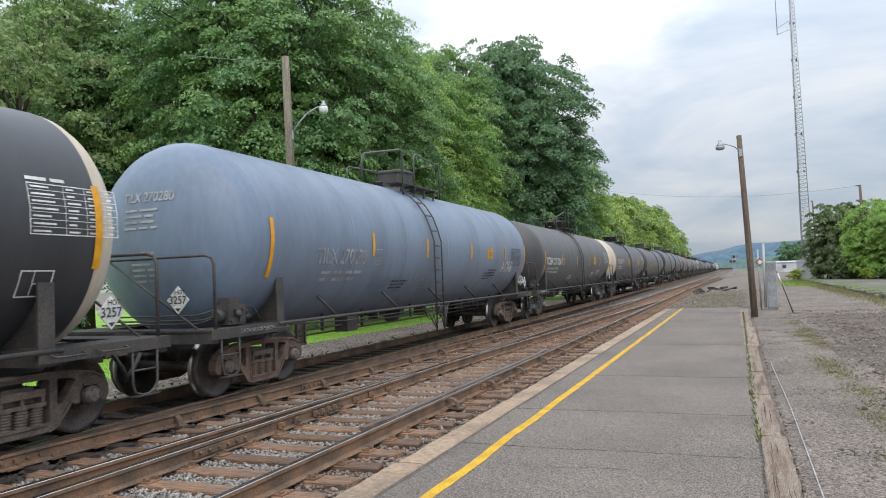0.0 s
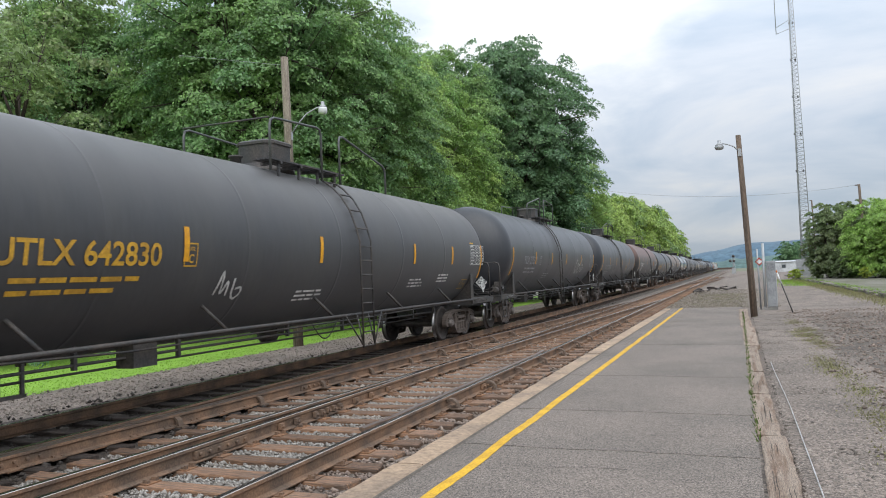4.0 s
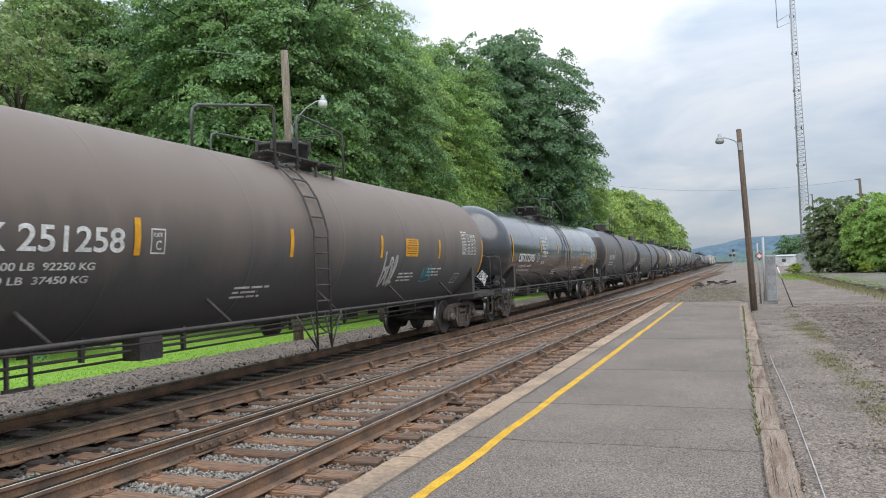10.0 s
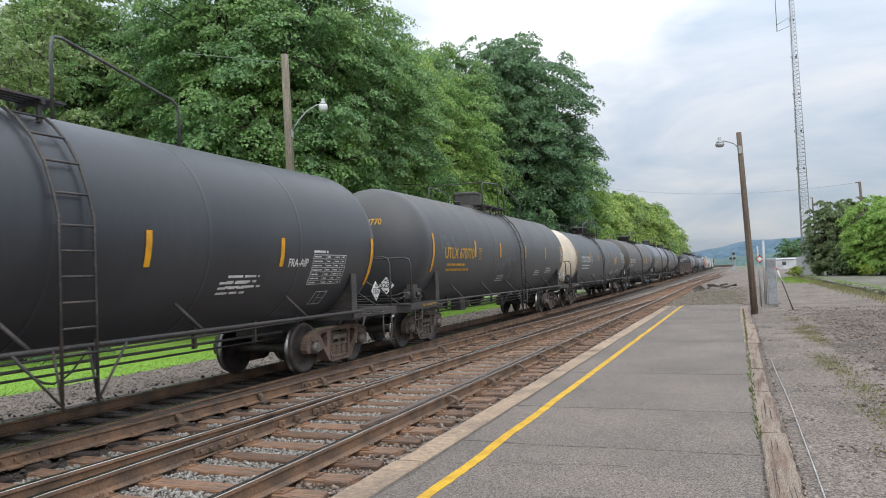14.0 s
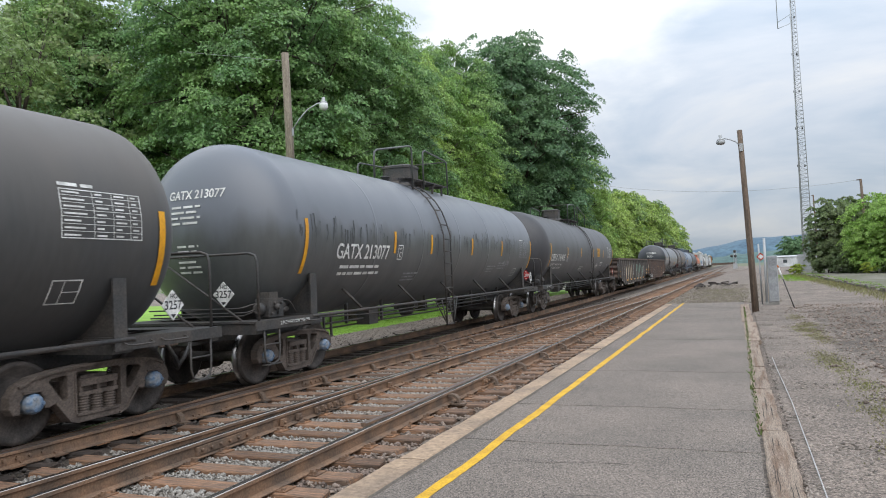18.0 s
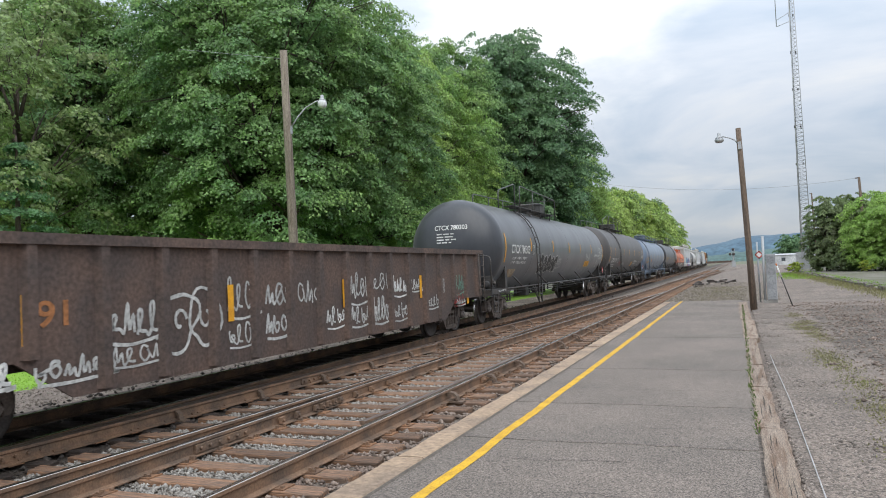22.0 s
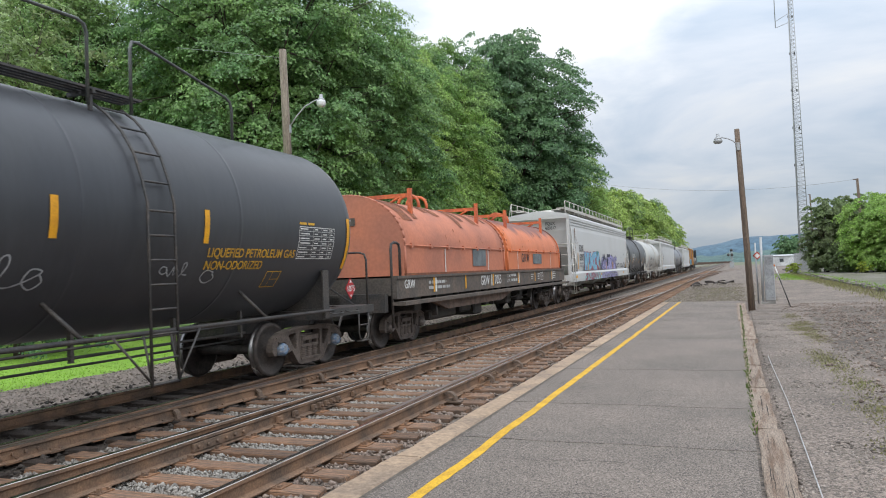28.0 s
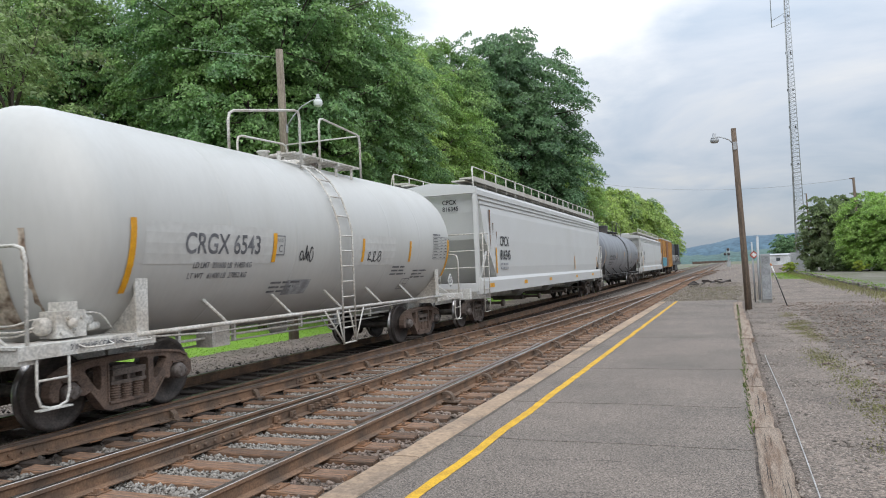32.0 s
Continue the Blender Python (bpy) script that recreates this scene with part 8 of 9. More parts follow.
    for q in ((-3.4, -2.2, 1.8, 2.3), (3.5, 4.85, 1.84, 2.22)):
        patches([q], hood_side, surface("patch_grey", (0.16, 0.18, 0.19), 0.6), car, "label_plate", 0.008, 2)
    for f in (-6.6, -4.3, -1.80, 1.05, 3.4, 6.15):
        patches([(f, f + 0.1, 1.2, 1.55)], on, reflector_mat, car, "reflector", 0.01, 2)
    for f in (-6.48, -1.95, 1.17, 6.27):
        patches([(f, f + 0.10, 1.2, 1.55)], on, white_mark, car, "white_bar", 0.01, 2)
    for f in (-5.6, -2.0, 1.35, 6.35):
        patches([(f, f + 0.05, 1.64, 2.28)], hood_side, white_mark, car, "white_bar", 0.01, 2)
    patches(bars(-e + 1.2, 1.40, 1.5, 2, 0.13, random.Random(4), 0.07), on, tag_pale, car, "small_print", 0.009, 1)
    patches(bars(3.85, 1.44, 0.36, 3, 0.085, random.Random(6), 0.04), on, tag_pale, car, "small_print", 0.009, 1)
    return place_car(car, g0, g1)


coil_car("orange hooded coil car with rust patches on a grey deck", G[24], G[25])


def hopper(label, g0, g1, mark, paint, art=None, seed=0, h=4.25, cut=0.5):
    """Covered hopper: bulged sides, sloped end sheets, roof with hatches and walkway, outlets below."""
    L = g1 - g0
    car = thing("hopper_car", label, "covered hopper", "cars of the freight train")
    e = L / 2 - 0.55
    w = 1.55
    prof = [(1.50, 1.30), (1.55, 1.75), (1.56, 2.6), (1.54, 3.4), (1.46, h - 0.30), (1.28, h - 0.06), (0.0, h + 0.10)]
    inset = [3.2, 2.3, 0.75, 0.4, 0.3, 0.3, 0.3]
    bm = bmesh.new()
    rows_ = []
    for (x, z), ins in zip(prof, inset):
        rows_.append([bm.verts.new((x, y, z)) for y in (-e + cut + ins * 0.55, -e + cut + ins * 0.55 + 0.03, e - ins * 0.55 - 0.03, e - ins * 0.55)])
    for a, b in zip(rows_, rows_[1:]):
        for i in range(3):
            bm.faces.new((a[i], a[i + 1], b[i + 1], b[i]))
    left = []
    for (x, z), ins in zip(prof[:-1], inset):
        left.append([bm.verts.new((-x, y, z)) for y in (-e + cut + ins * 0.55, -e + cut + ins * 0.55 + 0.03, e - ins * 0.55 - 0.03, e - ins * 0.55)])
    left.append(rows_[-1])
    for a, b in zip(left, left[1:]):
        for i in range(3):
            bm.faces.new((a[i], b[i], b[i + 1], a[i + 1]))
    for i in (0, 3):
        for k in range(len(prof) - 1):
            f = [rows_[k][i], rows_[k + 1][i], left[k + 1][i], left[k][i]]
            f = list(dict.fromkeys(f))
            bm.faces.new(f)
    bm.faces.new([rows_[0][0], rows_[0][3], left[0][3], left[0][0]])
    body = part("body", bm, paint, car)
    for s in (-1, 1):
        bm = bmesh.new()
        vs = [[bm.verts.new((s * x, yy, z)) for x, z in ((1.40, 0.97), (1.60, 0.97), (1.61, 1.34), (1.55, 1.44), (1.40, 1.44))] for yy in (-L / 2 + 0.45 + cut, L / 2 - 0.45)]
        bm.faces.new(vs[0]), bm.faces.new(vs[1])
        for k in range(5):
            bm.faces.new((vs[0][k], vs[0][(k + 1) % 5], vs[1][(k + 1) % 5], vs[1][k]))
        part("side_sill", bm, paint, car)
        bm = bmesh.new()
        # end posts, top chord and sloped braces
        y = s * (L / 2 - 0.5) + (cut if s < 0 else 0)
        for x in (-1.46, 1.46):
            box(bm, x - 0.06, x + 0.06, y - 0.06, y + 0.06, 1.1, h - 0.15)
            tube(bm, [(x, y - s * 0.1, 1.3), (x, y - s * 1.5, h - 1.2)], 0.04, 6)
        box(bm, -1.5, 1.5, y - 0.08, y + 0.08, h - 0.32, h - 0.12)
        box(bm, -1.5, 1.5, y - 0.08, y + 0.08, 1.05, 1.3)
        part("end_frame", bm, paint, car)
        bm = bmesh.new()
        box(bm, *sorted((s * 1.47, s * 1.53)), -L / 2 + 0.45 + cut, L / 2 - 0.45, h - 0.36, h - 0.22)
        part("top_chord", bm, paint, car)
        for dz in (0.46, 0.60):
            bm = bmesh.new()
            box(bm, *sorted((s * (1.50 if dz < 0.5 else 1.515), s * 1.54)), -L / 2 + 0.6 + cut, L / 2 - 0.6, h - dz - 0.03, h - dz + 0.02)
            part("side_rib", bm, paint, car)
    for y in (-L / 2 + 0.8 + cut, L / 2 - 0.8):
        grab_ladder(car, 1.62, y, 0.45, 2.75, white_metal, 0.5)
        bm = bmesh.new()
        for z in (1.75, 2.25, 2.75):
            tube(bm, [(1.58, y, z), (0.2, y + (-0.12 if y < 0 else 0.12), z)], 0.02, 5)
        tube(bm, [(0.2, y + (-0.12 if y < 0 else 0.12), 1.1), (0.2, y + (-0.12 if y < 0 else 0.12), 2.75)], 0.02, 5)
        part("end_rail", bm, white_metal, car)
    bm = bmesh.new()
    for s in (-1, 1):
        box(bm, *sorted((s * 0.62, s * 1.05)), -e + 0.3 + cut, e - 0.3, h + 0.10, h + 0.14)
    part("roof_walk", bm, white_metal, car)
    for s in (-1, 1):
        bm = bmesh.new()
        box(bm, *sorted((s * 0.88, s * 1.30)), -e + 0.3 + cut, e - 0.3, h + 0.16, h + 0.21)
        box(bm, *sorted((s * 1.28, s * 1.31)), -e + 0.3 + cut, e - 0.3, h + 0.10, h + 0.24)
        part("running_board", bm, roof_pale, car, "pale stained running board")
    bm = bmesh.new()
    n = 18
    for s in (-1, 1):
        tube(bm, [(s * 1.40, -e + cut + 0.1, h - 0.35), (s * 1.29, -e + 0.25 + cut, h + 0.46), (s * 1.29, -e + 0.4 + cut, h + 0.52), (s * 1.29, e - 0.4, h + 0.52), (s * 1.29, e - 0.25, h + 0.46), (s * 1.40, e - 0.1, h - 0.35)], 0.018, 5)
        for k in range(n + 1):
            y = -e + 0.3 + cut + (2 * e - 0.6 - cut) * k / n
            tube(bm, [(s * 1.29, y, h - 0.05), (s * 1.29, y, h + 0.52)], 0.022, 5)
    part("roof_rail", bm, white_metal, car)
    for k in range(5):
        bm = bmesh.new()
        y = -e * 0.75 + e * 1.5 * k / 4
        lathe(bm, [(0.38, h + 0.05), (0.38, h + 0.18), (0.30, h + 0.24), (0.05, h + 0.25)], 16, "z", m=Matrix.Translation((0, y, 0)))
        part("hatch", bm, white_metal, car)
    bays = 4
    for k in range(bays):
        y = -L / 2 + 4.2 + (L - 8.4) * k / (bays - 1)
        bm = bmesh.new()
        vs = [bm.verts.new(c) for c in ((-1.1, y - 1.3, 1.3), (1.1, y - 1.3, 1.3), (1.1, y + 1.3, 1.3), (-1.1, y + 1.3, 1.3), (-0.35, y - 0.3, 0.58), (0.35, y - 0.3, 0.58), (0.35, y + 0.3, 0.58), (-0.35, y + 0.3, 0.58))]
        for q in ((0, 1, 5, 4), (1, 2, 6, 5), (2, 3, 7, 6), (3, 0, 4, 7), (4, 5, 6, 7)):
            bm.faces.new([vs[i] for i in q])
        p = part("outlet_bay", bm, paint, car)
        bm = bmesh.new()
        box(bm, -0.6, 0.6, y - 0.35, y + 0.35, 0.44, 0.60)
        tube(bm, [(-1.2, y, 0.55), (1.25, y, 0.55)], 0.05, 8)
        lathe(bm, [(0.11, 1.18), (0.11, 1.28)], 12, "x", m=Matrix.Translation((0, y, 0.55)))
        part("outlet_gate", bm, truck_mat, p)
    underframe(car, L, 1.40, 0.7, 1.1, white_metal, True, when_near(g0, g1))
    on = Flat(1.565)
    a, b = mark.split()
    letter(a, 0.32, -e + 2.45, 2.42, on, dark_mark, car)
    letter(b, 0.32, -e + 2.45, 1.98, on, dark_mark, car)
    letter(a, 0.14, 0.35, 3.66, EndWall(-e + cut + 0.15), dark_mark, car)
    letter(b, 0.14, 0.35, 3.46, EndWall(-e + cut + 0.15), dark_mark, car)
    rnd = random.Random(seed)
    patches(bars(-e + 2.45, 1.80, 1.2, 2, 0.13, rnd, 0.07), on, grey_mark, car, "small_print", 0.009, 1)
    # rust runs from the corner seams
    for y, z0, z1, wy in ((-e + 0.95 + cut, 2.3, 3.5, 0.07), (-e + 1.25 + cut, 2.75, 3.1, 0.05), (-e + 1.6 + cut, 2.6, 2.85, 0.04), (e - 0.9, 2.6, 3.3, 0.05)):
        bm = bmesh.new()
        prev = None
        for k in range(9):
            z = z1 + (z0 - z1) * k / 8
            g = wy * (1 - k / 9) * rnd.uniform(0.7, 1.3)
            row = [bm.verts.new(on(y - g, z, 0.008)), bm.verts.new(on(y + g * 0.8, z, 0.008))]
            if prev:
                bm.faces.new((prev[0], prev[1], row[1], row[0]))
            prev = row
        part("rust_run", bm, rust_orange, car)
    for y, z in ((-e + 1.95, 2.35), (0.3 * e, 2.15), (e - 1.5, 2.15)):
        patches([(y, y + 0.12, 1.55, z)], on, reflector_mat, car, "reflector", 0.01, 2)
    sill = Flat(1.605)
    for y in (-e + 0.6 + cut, -e * 0.55, -e * 0.2, e * 0.3, e * 0.7):
        patches([(y, y + 0.45, 1.14, 1.26)], sill, reflector_mat, car, "reflector", 0.008, 1)
    if art:
        art(car, on, e)
    return place_car(car, g0, g1)


spray_teal = surface("spray_dark_teal", (0.05, 0.26, 0.25), 0.6, fine=20, grain=0.08, bump=0)
spray_rose = surface("spray_rose", (0.33, 0.12, 0.15), 0.6, fine=20, grain=0.08, bump=0)
spray_sky = surface("spray_sky", (0.16, 0.36, 0.56), 0.6, second=(0.20, 0.42, 0.58), scale=2, fine=20, grain=0.08, bump=0)
spray_aqua = surface("spray_aqua", (0.30, 0.55, 0.58), 0.6, fine=20, grain=0.08, bump=0)
spray_ink = surface("spray_ink", (0.05, 0.05, 0.085), 0.6, fine=20, grain=0.08, bump=0)
spray_lilac = surface("spray_lilac", (0.36, 0.34, 0.60), 0.6, second=(0.28, 0.26, 0.50), scale=2, fine=20, grain=0.08, bump=0)


def art_hopper(car, on, e):
    ledge = Flat(1.61)
    spray_cloud(-7.0, -1.85, 1.46, 2.52, on, spray_teal, car, 200, 0.35)
    spray_cloud(-6.9, -1.95, 1.46, 2.28, on, spray_rose, car, 205, 0.45, 0.009)
    block_art(-6.7, -2.2, 1.50, 2.34, on, [(spray_rose, 0.50), (spray_sky, 0.38), (spray_aqua, 0.05)], car, 221, 5)
    swirl_art(-6.7, -2.2, 1.52, 2.2, on, [(spray_rose, 0.05)], car, 213, 6)
    spray_cloud(-7.0, -1.9, 0.98, 1.34, ledge, spray_aqua, car, 206, 0.05)
    block_art(-6.9, -2.0, 0.99, 1.32, ledge, [(spray_rose, 0.12)], car, 207, 6)
    spray_cloud(-1.7, 4.6, 1.46, 2.36, on, spray_ink, car, 208, 0.5)
    spray_cloud(-1.1, 4.3, 1.46, 2.16, on, spray_lilac, car, 212, 0.45, 0.009)
    swirl_art(-1.3, 4.5, 1.47, 2.30, on, [(spray_ink, 0.27), (tag_pale, 0.20), (spray_lilac, 0.17)], car, 203, 15)
    spray_cloud(-1.8, 4.7, 0.98, 1.34, ledge, spray_lilac, car, 209, 0.05)
    swirl_art(-1.8, 4.7, 0.99, 1.33, ledge, [(spray_ink, 0.10), (tag_pale, 0.045)], car, 211, 26)
    swirl_art(4.6, 8.2, 1.47, 1.85, on, [(spray_ink, 0.05)], car, 210, 9)
    for y in (-5.9, -2.48, 0.11, 2.68):
        patches([(y - 0.06, y + 0.06, 1.46, 1.90)], on, reflector_mat, car, "reflector", 0.03, 2)
    rnd = random.Random(8)
    bm = bmesh.new()
    for _ in range(46):
        u, v, r = rnd.uniform(-1.8, 8.6), 1.5 + abs(rnd.gauss(0, 0.45)), rnd.uniform(0.02, 0.08)
        if v < 2.6:
            bm.faces.new([bm.verts.new(on(u + r * math.cos(a), v + 1.3 * r * math.sin(a), 0.009)) for a in (0, 0.9, 1.8, 2.7, 3.6, 4.5, 5.4)])
    tagged(part("graffiti", bm, spray_ink, car), kind="stuff")


hopper("pale grey covered hopper with teal and violet graffiti", G[25], G[26], "EQUX 620317", hopper_grey, art_hopper, 1)
tank_car("short black tank car with white lettering", G[26], G[27], black_b, "CRGX 5396", du=0.05, seed=26, top=3.95, load=("LD LMT  200300 LB  91150 KG", "LT WT   62100 LB  28150 KG"), style="low", lad=-0.28, stripes=(-3.77, -1.7, 0.5, 3.6), sv=-0.64, mk=(-4.49, -2.85, -0.20), pan=(4.5, -0.23), box_at=(3.4, -0.55), rusty=True, extra=lambda car, on, hl, zc: patches([(0.15, 2.0, zc - 0.5, zc + 0.9)], on, grey_dk, car, "paint_patch", 0.004, 6))
tank_car("white tank car with black lettering and grey streaks", G[27], G[28], white_pt, "CRGX 6543", dark_grey_mark, du=0.07, short=0.13, seed=27, top=3.95, load=("LD LMT  201600 LB  91450 KG", "LT WT   61400 LB  27852 KG"), style="low", lad=-0.2, stripes=(-2.34, 0.7, 3.0), sv=-0.48, mk=(-4.4, -2.73, -0.35), pan=(4.4, -0.42), box_at=(3.0, -1.2), metal=white_metal, rusty=True,
         extra=tags(tag(-1.61, -1.15, -0.5, -0.12, dark_mark, 211, 3, 0.025), tag(0.9, 1.55, -0.5, -0.12, dark_mark, 212, 3, 0.025),
                    lambda car, on, hl, zc: patches([(-1.74, -1.0, zc - 1.1, zc - 0.8)], on, grey_mark, car, "label_plate", 0.007, 2),
                    lambda car, on, hl, zc: [patches([q], on, white_faded, car, "paint_patch", 0.004, 4) for q in ((-5.1, -2.4, zc - 0.5, zc + 0.05), (0.2, 2.2, zc - 0.55, zc + 0.05))],
                    lambda car, on, hl, zc: patches([(0.1, 0.85, zc - 1.05, zc - 0.05), (0.2, 0.55, zc - 1.2, zc - 0.4)], Head(1.55, zc, -hl + 0.8, 0.8), stain_brown, car, "stain", 0.01, 6)))
hopper("light grey covered hopper with black lettering", G[28], G[29], "CPCX 816345", hopper_grey, None, 3)
tank_car("short slate grey tank car", G[29], G[30], mid_grey, "UTLX 901220", dark_mark, seed=29, top=4.0, stripes=(-4.0, 0.0, 4.0))
hopper("white covered hopper at the back of the train", G[30], G[31], "CRGX 15210", hopper_grey, None, 4)

box_orange = surface("boxcar_ochre", (0.46, 0.24, 0.065), 0.75, second=(0.34, 0.18, 0.06), scale=1.2, fine=20, bump=0.1)


def box_car(label, g0, g1):
    L = g1 - g0
    car = thing("box_car", label, "box car", "cars of the freight train")
    e, w, h = L / 2 - 0.6, 1.5, 4.5
    bm = bmesh.new()
    box(bm, -w, w, -e, e, 1.05, h)
    bmesh.ops.bevel(bm, geom=bm.edges[:], offset=0.05, segments=1, affect="EDGES")
    part("body", bm, box_orange, car)
    for k in range(17):
        y = -e + 2 * e * k / 16
        if abs(y) > 1.6:
            bm = bmesh.new()
            box(bm, w, w + 0.05, y - 0.05, y + 0.05, 1.1, h - 0.1)
            part("wall_rib", bm, box_orange, car)
    for k in range(9):
        z = 1.3 + 2.9 * k / 8
        bm = bmesh.new()
        box(bm, -w + 0.1, w - 0.1, -e - 0.05, -e, z - 0.07, z + 0.07)
        part("end_rib", bm, box_orange, car)
    bm = bmesh.new()
    box(bm, w + 0.01, w + 0.08, -1.5, 1.5, 1.15, h - 0.15)
    part("door", bm, surface("door_brown", (0.26, 0.11, 0.04), 0.7), car)
    bm = bmesh.new()
    box(bm, -w - 0.04, w + 0.04, -e - 0.04, e + 0.04, h, h + 0.12)
    part("roof", bm, white_metal, car)
    underframe(car, L, 1.4, 0.7, 1.06, black_steel, True, when_near(g0, g1))
    blob_letters(-e + 0.5, -1.7, 1.2, 2.3, Flat(w + 0.05), tag_blue, tag_pale, car, 301, 4)
    grab_ladder(car, w + 0.1, -e + 0.3, 0.5, h, black_steel)
    return place_car(car, g0, g1)


def locomotive(label, g0, g1):
    """Rear helper engine: hood, cab, fans, tanks, handrails, six-wheel trucks simplified to two pairs."""
    L = g1 - g0
    car = thing("locomotive", label, "locomotive", "cars of the freight train")
    dk = surface("engine_black", (0.03, 0.031, 0.034), 0.45, fine=20)
    e = L / 2 - 0.7
    bm = bmesh.new(); box(bm, -1.5, 1.5, -e, e, 1.25, 1.65)
    part("deck", bm, dk, car)
    bm = bmesh.new(); box(bm, -0.95, 0.95, -e + 1.2, e - 5.0, 1.65, 4.35); box(bm, -1.4, 1.4, -e + 1.8, -e + 6.5, 3.3, 4.45)
    bmesh.ops.bevel(bm, geom=bm.edges[:], offset=0.08, segments=1, affect="EDGES")
    part("hood", bm, dk, car)
    bm = bmesh.new(); box(bm, -1.5, 1.5, e - 5.0, e - 2.4, 1.65, 4.6)
    part("cab", bm, dk, car)
    bm = bmesh.new(); box(bm, 1.5, 1.52, e - 4.6, e - 2.9, 3.2, 4.0)
    part("cab_window", bm, surface("dark_glass", (0.02, 0.022, 0.025), 0.1), car)
    bm = bmesh.new(); box(bm, -1.0, 1.0, e - 2.4, e - 0.6, 1.65, 3.2)
    part("nose", bm, dk, car)
    bm = bmesh.new(); box(bm, -1.35, 1.35, -3.0, 3.0, 0.4, 1.25)
    part("fuel_tank", bm, black_steel, car)
    bm = bmesh.new()
    for s in (-1, 1):
        tube(bm, [(s * 1.45, -e, 2.7), (s * 1.45, e - 5.2, 2.7)], 0.025, 5)
        for k in range(10):
            y = -e + (2 * e - 5.2) * k / 9
            tube(bm, [(s * 1.45, y, 1.6), (s * 1.45, y, 2.7)], 0.02, 5)
        tube(bm, [(s * 1.45, -e - 0.02, 0.6), (s * 1.45, -e - 0.02, 2.7)], 0.03, 5)
    part("handrail", bm, white_mark, car)
    bm = bmesh.new()
    for k in range(5):
        box(bm, 0.75, 1.45, -e - 0.05 - 0.0 * k, -e + 0.35, 0.5 + 0.26 * k, 0.54 + 0.26 * k)
    part("step", bm, dk, car)
    for s in (-1, 1):
        truck(car, s * (L / 2 - 3.6), when_near(g0, g1))
        coupler(car, s * L / 2, -s)
    return place_car(car, g0, g1)


box_car("ochre yellow box car with blue graffiti", G[31], G[32])
locomotive("dark locomotive pushing at the rear of the train", G[32], G[33])

# ---- distance ----
# hill and woods: distance haze is painted in as bluish base colour
hill_mat = surface("wooded_hill", (0.085, 0.145, 0.19), 1.0, second=(0.065, 0.112, 0.155), scale=0.012, fine=0.09, grain=0.22, bump=0)
wood_mat = surface("far_woods", (0.075, 0.135, 0.12), 1.0, second=(0.055, 0.10, 0.095), scale=0.05, fine=0.3, grain=0.3, bump=0)


def ridge(name, y, x0, x1, height, material, seed, label):
    vs, fs = [], []
    n = 160
    for i in range(n + 1):
        x = x0 + (x1 - x0) * i / n
        z = height(x) + 5 * noise.noise((x * 0.02, seed, 0)) + 2.5 * noise.noise((x * 0.09, seed, 1))
        for d, k in ((0, 0.0), (40, 0.55), (110, 0.85), (200, 1.0), (420, 0.6)):
            vs.append((x, y + d, -3 + (z + 3) * k))
    for i in range(n):
        for k in range(4):
            a = i * 5 + k
            fs.append((a, a + 5, a + 6, a + 1))
    return tagged(new(name, soup(name, vs, fs, material, True)), label, "hill", kind="structure")


ridge("backdrop_hill", 1900, -1400, 2200, lambda x: 51 + 14 * math.tanh((x + 40) / 60), hill_mat, 3, "hazy blue-green wooded hill on the horizon")
ridge("backdrop_woods", 760, -420, 160, lambda x: 12 + 2 * math.sin(x * 0.03), wood_mat, 9, "hazy green woods at the end of the line")

# low brown bridge parapet across the far end of the line
bridge = thing("far_bridge", "low rust-brown bridge parapet in the distance", "bridge")
bm = bmesh.new(); box(bm, -34, -3, 700, 702, -1.0, 1.35)
part("parapet", bm, surface("bridge_brown", (0.14, 0.095, 0.075), 0.9, scale=0.5, fine=2), bridge)
bm = bmesh.new()
for k in range(12):
    box(bm, -34 + k * 2.8, -33.6 + k * 2.8, 699.6, 700, -1.0, 1.7)
part("parapet_post", bm, surface("bridge_post", (0.10, 0.07, 0.06), 0.9), bridge)

# signal
sig = thing("railway_signal", "grey railway signal mast with black lamp heads", "signal")
sig.matrix_basis = pose(-0.9, 200, -0.3)
bm = bmesh.new(); tube(bm, [(0, 0, -0.3), (0, 0, 4.9)], 0.11, 8); box(bm, -0.5, 0.5, -0.4, 0.4, 0, 1.6)
part("mast", bm, steel_grey, sig)
bm = bmesh.new(); tube(bm, [(-0.35, 0.1, 0), (-0.35, 0.1, 4.8)], 0.04, 5); tube(bm, [(0.35, 0.1, 0), (0.35, 0.1, 4.8)], 0.04, 5)
for k in range(14):
    tube(bm, [(-0.35, 0.1, 0.3 + k * 0.32), (0.35, 0.1, 0.3 + k * 0.32)], 0.025, 4)
part("ladder", bm, steel_grey, sig)
for z, x in ((3.5, 0.1), (4.7, 0.0), (3.5, -0.75)):
    bm = bmesh.new(); lathe(bm, [(0.05, -0.15), (0.36, -0.12), (0.36, 0.02), (0.2, 0.2), (0.05, 0.22)], 14, "y", m=Matrix.Translation((x, -0.25, z)))
    part("signal_head", bm, black_steel, sig)

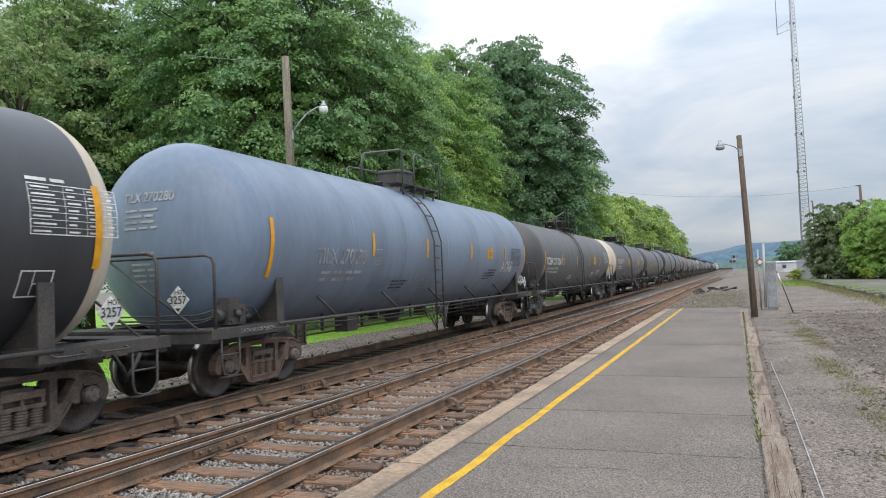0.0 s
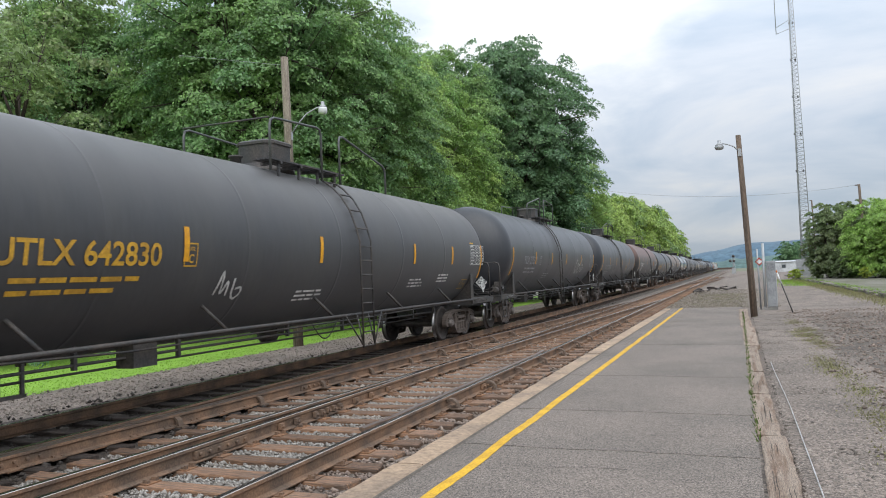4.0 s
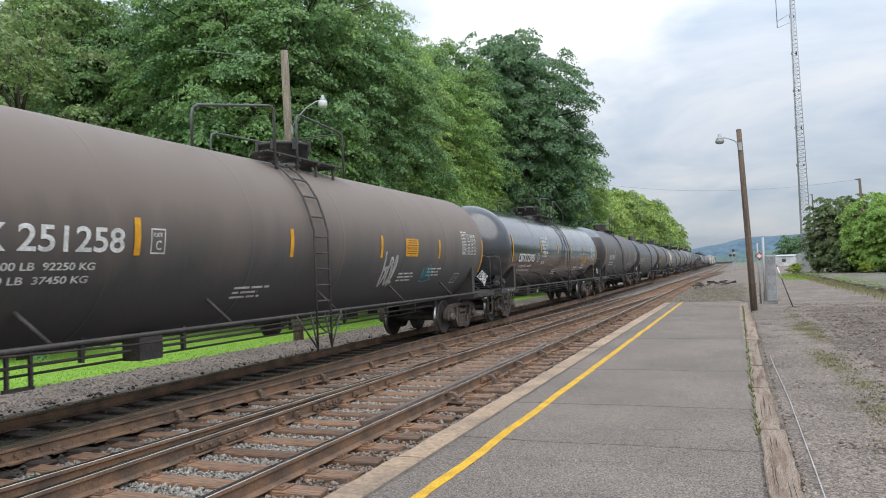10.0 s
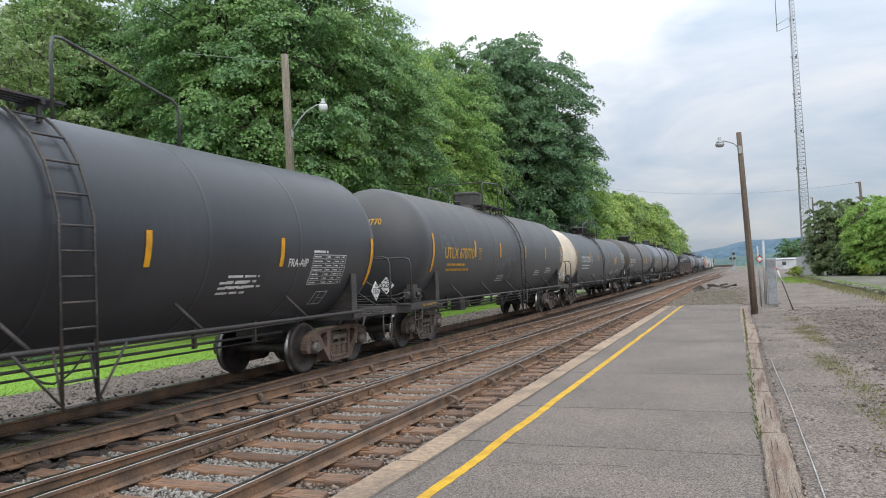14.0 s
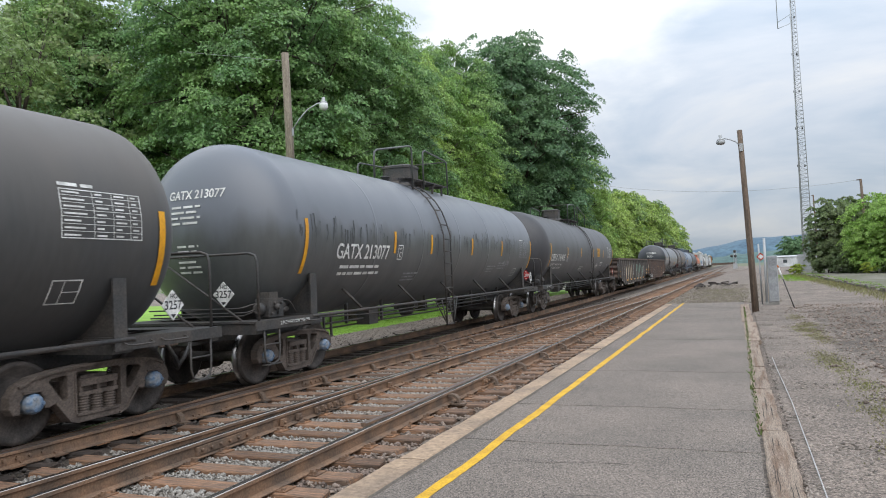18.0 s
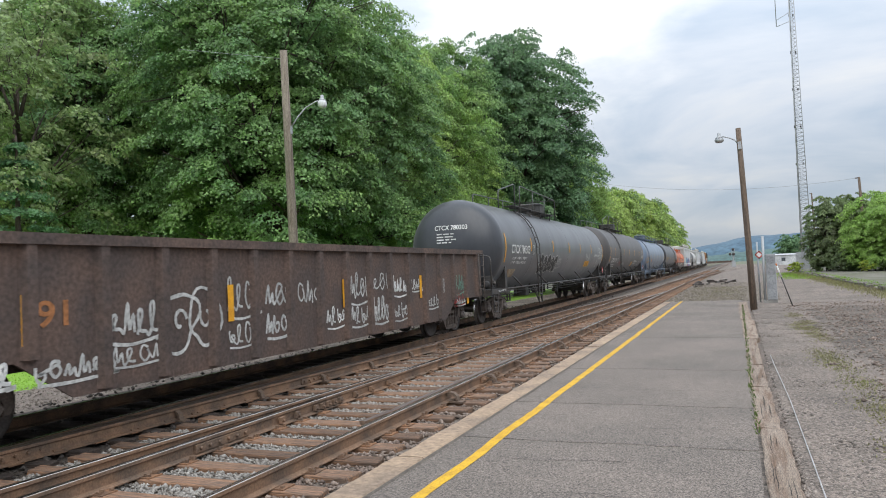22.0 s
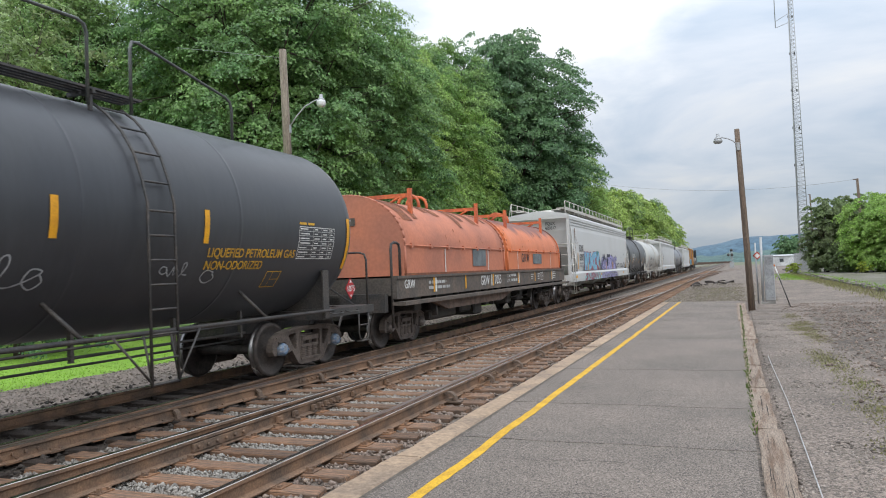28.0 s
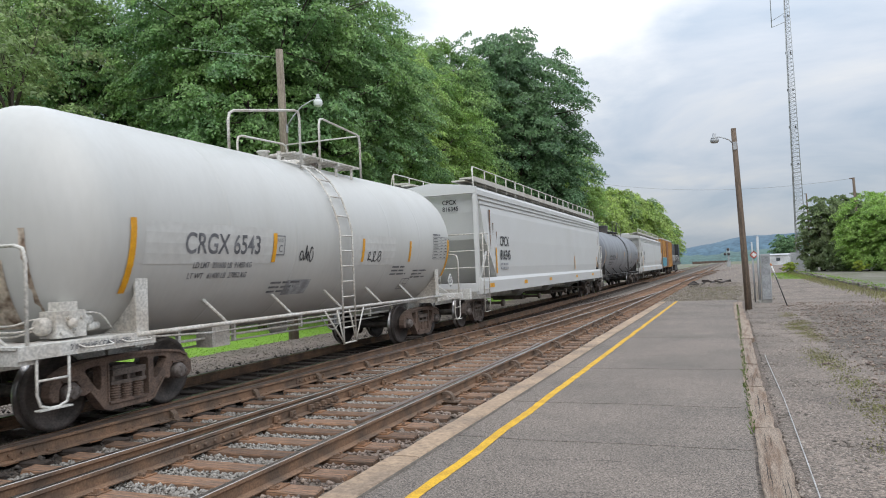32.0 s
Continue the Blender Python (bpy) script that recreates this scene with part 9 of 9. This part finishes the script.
# diverging siding
siding = thing("railway_track_4", "rusty siding bending away behind the yard", "railway track", "railway tracks", "structure")
for o in (-0.75, 0.75):
    rail("rail", [(XA + o + 0.0016 * (y - 60) ** 2 * 0.35, y) for y in range(60, 175, 5)], siding, rail_dull)
bm = bmesh.new()
random.seed(12)
for i in range(15):
    x, y = random.gauss(-2.0, 0.7), random.gauss(58, 4)
    s = random.uniform(0.05, 0.14)
    box(bm, -s * 4, s * 4, -s, s, -0.2, s * 0.7, m=pose(x, y, -0.02, random.uniform(-15, 15), random.uniform(-15, 15), random.uniform(0, 180)))
tagged(part("timber_pile", bm, surface("old_ties", (0.055, 0.045, 0.04), 0.95, fine=20)), "heap of broken dark ties beside the line", "debris", kind="stuff")

# far yard: verge, fence panels, white building, utility poles and wire
old_stage = thing("pavement", "old raised pavement with a rough stone edge behind the yard", "pavement", kind="structure")
edge_mat = surface("old_edge_stone", (0.19, 0.165, 0.135), 0.95, second=(0.10, 0.088, 0.07), scale=2, fine=20, grain=0.4, bump=0.6, per_object=0.3)
random.seed(31)
y = 22.0
while y < 86:
    n = y + random.uniform(1.2, 2.2)
    bm = bmesh.new()
    vs = box(bm, 6.02 + random.uniform(-0.06, 0.06), 6.42, y + 0.02, n - 0.02, -0.3, 0.15 + random.uniform(-0.07, 0.05))
    for v in vs:
        v.co += Vector([random.uniform(-0.06, 0.06) for _ in range(3)])
    bmesh.ops.bevel(bm, geom=bm.edges[:], offset=0.03, segments=1, affect="EDGES")
    part("edge_stone", bm, edge_mat, old_stage)
    y = n
bm = bmesh.new(); box(bm, 6.40, 60, 22, 120, -0.2, 0.13)
part("paving", bm, surface("pale_paving", (0.175, 0.16, 0.132), 0.95, second=(0.115, 0.115, 0.07), scale=0.3, fine=20), old_stage, "pale worn paving")
blades("verge_grass", 9000, lambda: (5.6 + 0.4 * RNG.normal() + 0.3 * noise.noise((0, RNG.random() * 9, 0)), 26 + 62 * RNG.random() ** 0.8, -0.03), 0.10, foliage("verge_blades", (0.23, 0.235, 0.085), (0.25, 0.22, 0.11)), "yellow-green grass along the foot of the old pavement")
blades("verge_grass", 2500, lambda: (6.5 + 0.3 * RNG.normal(), 26 + 60 * RNG.random(), 0.12), 0.08, blade_mat, "green tufts on the edge of the old pavement")
blades("verge_grass", 3500, lambda: (4.9 + 0.8 * RNG.normal(), 62 + 26 * RNG.random(), -0.03), 0.10, blade_mat, "grass patch at the far end of the yard")
low_shrub = make_tree("small yellow-green shrub in the yard", 1.3, 1.0, 0.04, 44, 60, 50, 0.10, foliage("leaves_yellow", (0.36, 0.42, 0.05), (0.30, 0.40, 0.06)), 0.02, 7, "shrub", "shrubs in the yard", spray=0.2)
plant(low_shrub, [(6.1, 92, -0.05, 0, 1.0), (10.6, 74, 0.2, 90, 0.8)])
round_tree = make_tree("dark green round tree behind the white building", 9.5, 5.2, 0.2, 45, 260, 40, 0.45, leaf_deep, 0.03, 12, "tree", "trees at the yard", spray=0.15)
plant(round_tree, [(14.5, 232, -0.3, 0, 1.0), (20, 236, -0.3, 120, 1.1)])

shed = thing("white_building", "long low white building behind the yard", "building")
bm = bmesh.new(); box(bm, 8.4, 30, 200, 206, -0.3, 2.4)
part("wall", bm, surface("white_siding", (0.62, 0.63, 0.64), 0.6, scale=0.5, fine=5), shed)
bm = bmesh.new()
vs = [bm.verts.new(c) for c in ((8.2, 199.7, 2.4), (30.2, 199.7, 2.4), (30.2, 206.3, 2.4), (8.2, 206.3, 2.4), (8.2, 203, 2.75), (30.2, 203, 2.75))]
for q in ((0, 1, 5, 4), (3, 4, 5, 2), (0, 4, 3), (1, 2, 5), (0, 3, 2, 1)):
    bm.faces.new([vs[i] for i in q])
part("roof", bm, surface("pale_roof", (0.5, 0.51, 0.52), 0.5, scale=0.5, fine=5), shed)
for k in range(4):
    bm = bmesh.new(); box(bm, 10.2 + k * 5.2, 11.1 + k * 5.2, 199.93, 199.99, 0.9, 1.7)
    part("window", bm, surface("far_window", (0.08, 0.09, 0.1), 0.2), shed)
fence = thing("panel_fence", "grey slatted metal fence panels", "fence")
for k in range(4):
    bm = bmesh.new()
    for j in range(10):
        box(bm, 7.0 + k * 0.42 + j * 0.042, 7.034 + k * 0.42 + j * 0.042, 104, 104.05, 0, 2.3)
    part("panel", bm, steel_grey, fence)

for (x, y, h) in ((12.1, 84, 9.6), (13.6, 150, 13.5)):
    u = thing("utility_pole", "weathered wooden utility pole with wires", "utility pole", "utility poles")
    u.matrix_basis = pose(x, y, -0.1)
    bm = bmesh.new(); tube(bm, [(0, 0, -0.3), (-0.25, 0, h)], [0.17, 0.12], 10)
    part("pole", bm, pole_brown, u)
    bm = bmesh.new(); box(bm, -0.62, -0.2, -0.05, 0.05, h - 0.12, h - 0.02)
    part("cross_arm", bm, pole_brown, u)
bm = bmesh.new()
tube(bm, [(11.8 - 27 * s, 84, 9.45 + 1.9 * s - 4.2 * s * (1 - s)) for s in (i / 30 for i in range(31))], 0.016, 4)
tagged(part("overhead_wire", bm, steel_grey), "thin overhead wire across the line", "wire")
bm = bmesh.new()
tube(bm, [(-13.45 + (-30) * s, 20.05 - 7 * s, 8.9 + 5.5 * s) for s in (0.02 * i for i in range(7))], 0.006, 4)
tagged(part("lamp_wire", bm, steel_grey), "thin wire from the lamp pole into the trees", "wire")


def motions():
    """The train rolls by at a steady pace; its wheels turn while it is near."""
    turn = -math.degrees(math.atan(SB))
    for car, mid in CARS:
        rows_ = []
        for t in (-1.0, 0.0, 8.0, 16.0, 24.0, 32.0, 33.0):
            y = mid - SPEED * t
            rows_.append((t, pose(xb(y), y, RAILS_Z, 0, 0, turn)))
        walk(car, rows_)
    step = 1.0 / 30
    per = math.degrees(SPEED / WHEEL_R) * step
    for w, a, (t0, t1) in WHEELS:
        t0, t1 = max(0.0, t0), min(32.0, t1)
        rows_ = [(0.0, pose(0, a, WHEEL_R))]
        if t1 > t0:
            n = int((t1 - t0) / step)
            k0 = round(t0 / step)
            rows_ += [((k0 + i) * step, pose(0, a, WHEEL_R, per * i)) for i in range(1 if k0 == 0 else 0, n)]
            rows_.append((32.0, pose(0, a, WHEEL_R, per * (n - 1)))) if (k0 + n - 1) * step < 31.9 else None
        else:
            rows_.append((32.0, pose(0, a, WHEEL_R)))
        walk(w, rows_)


motions()
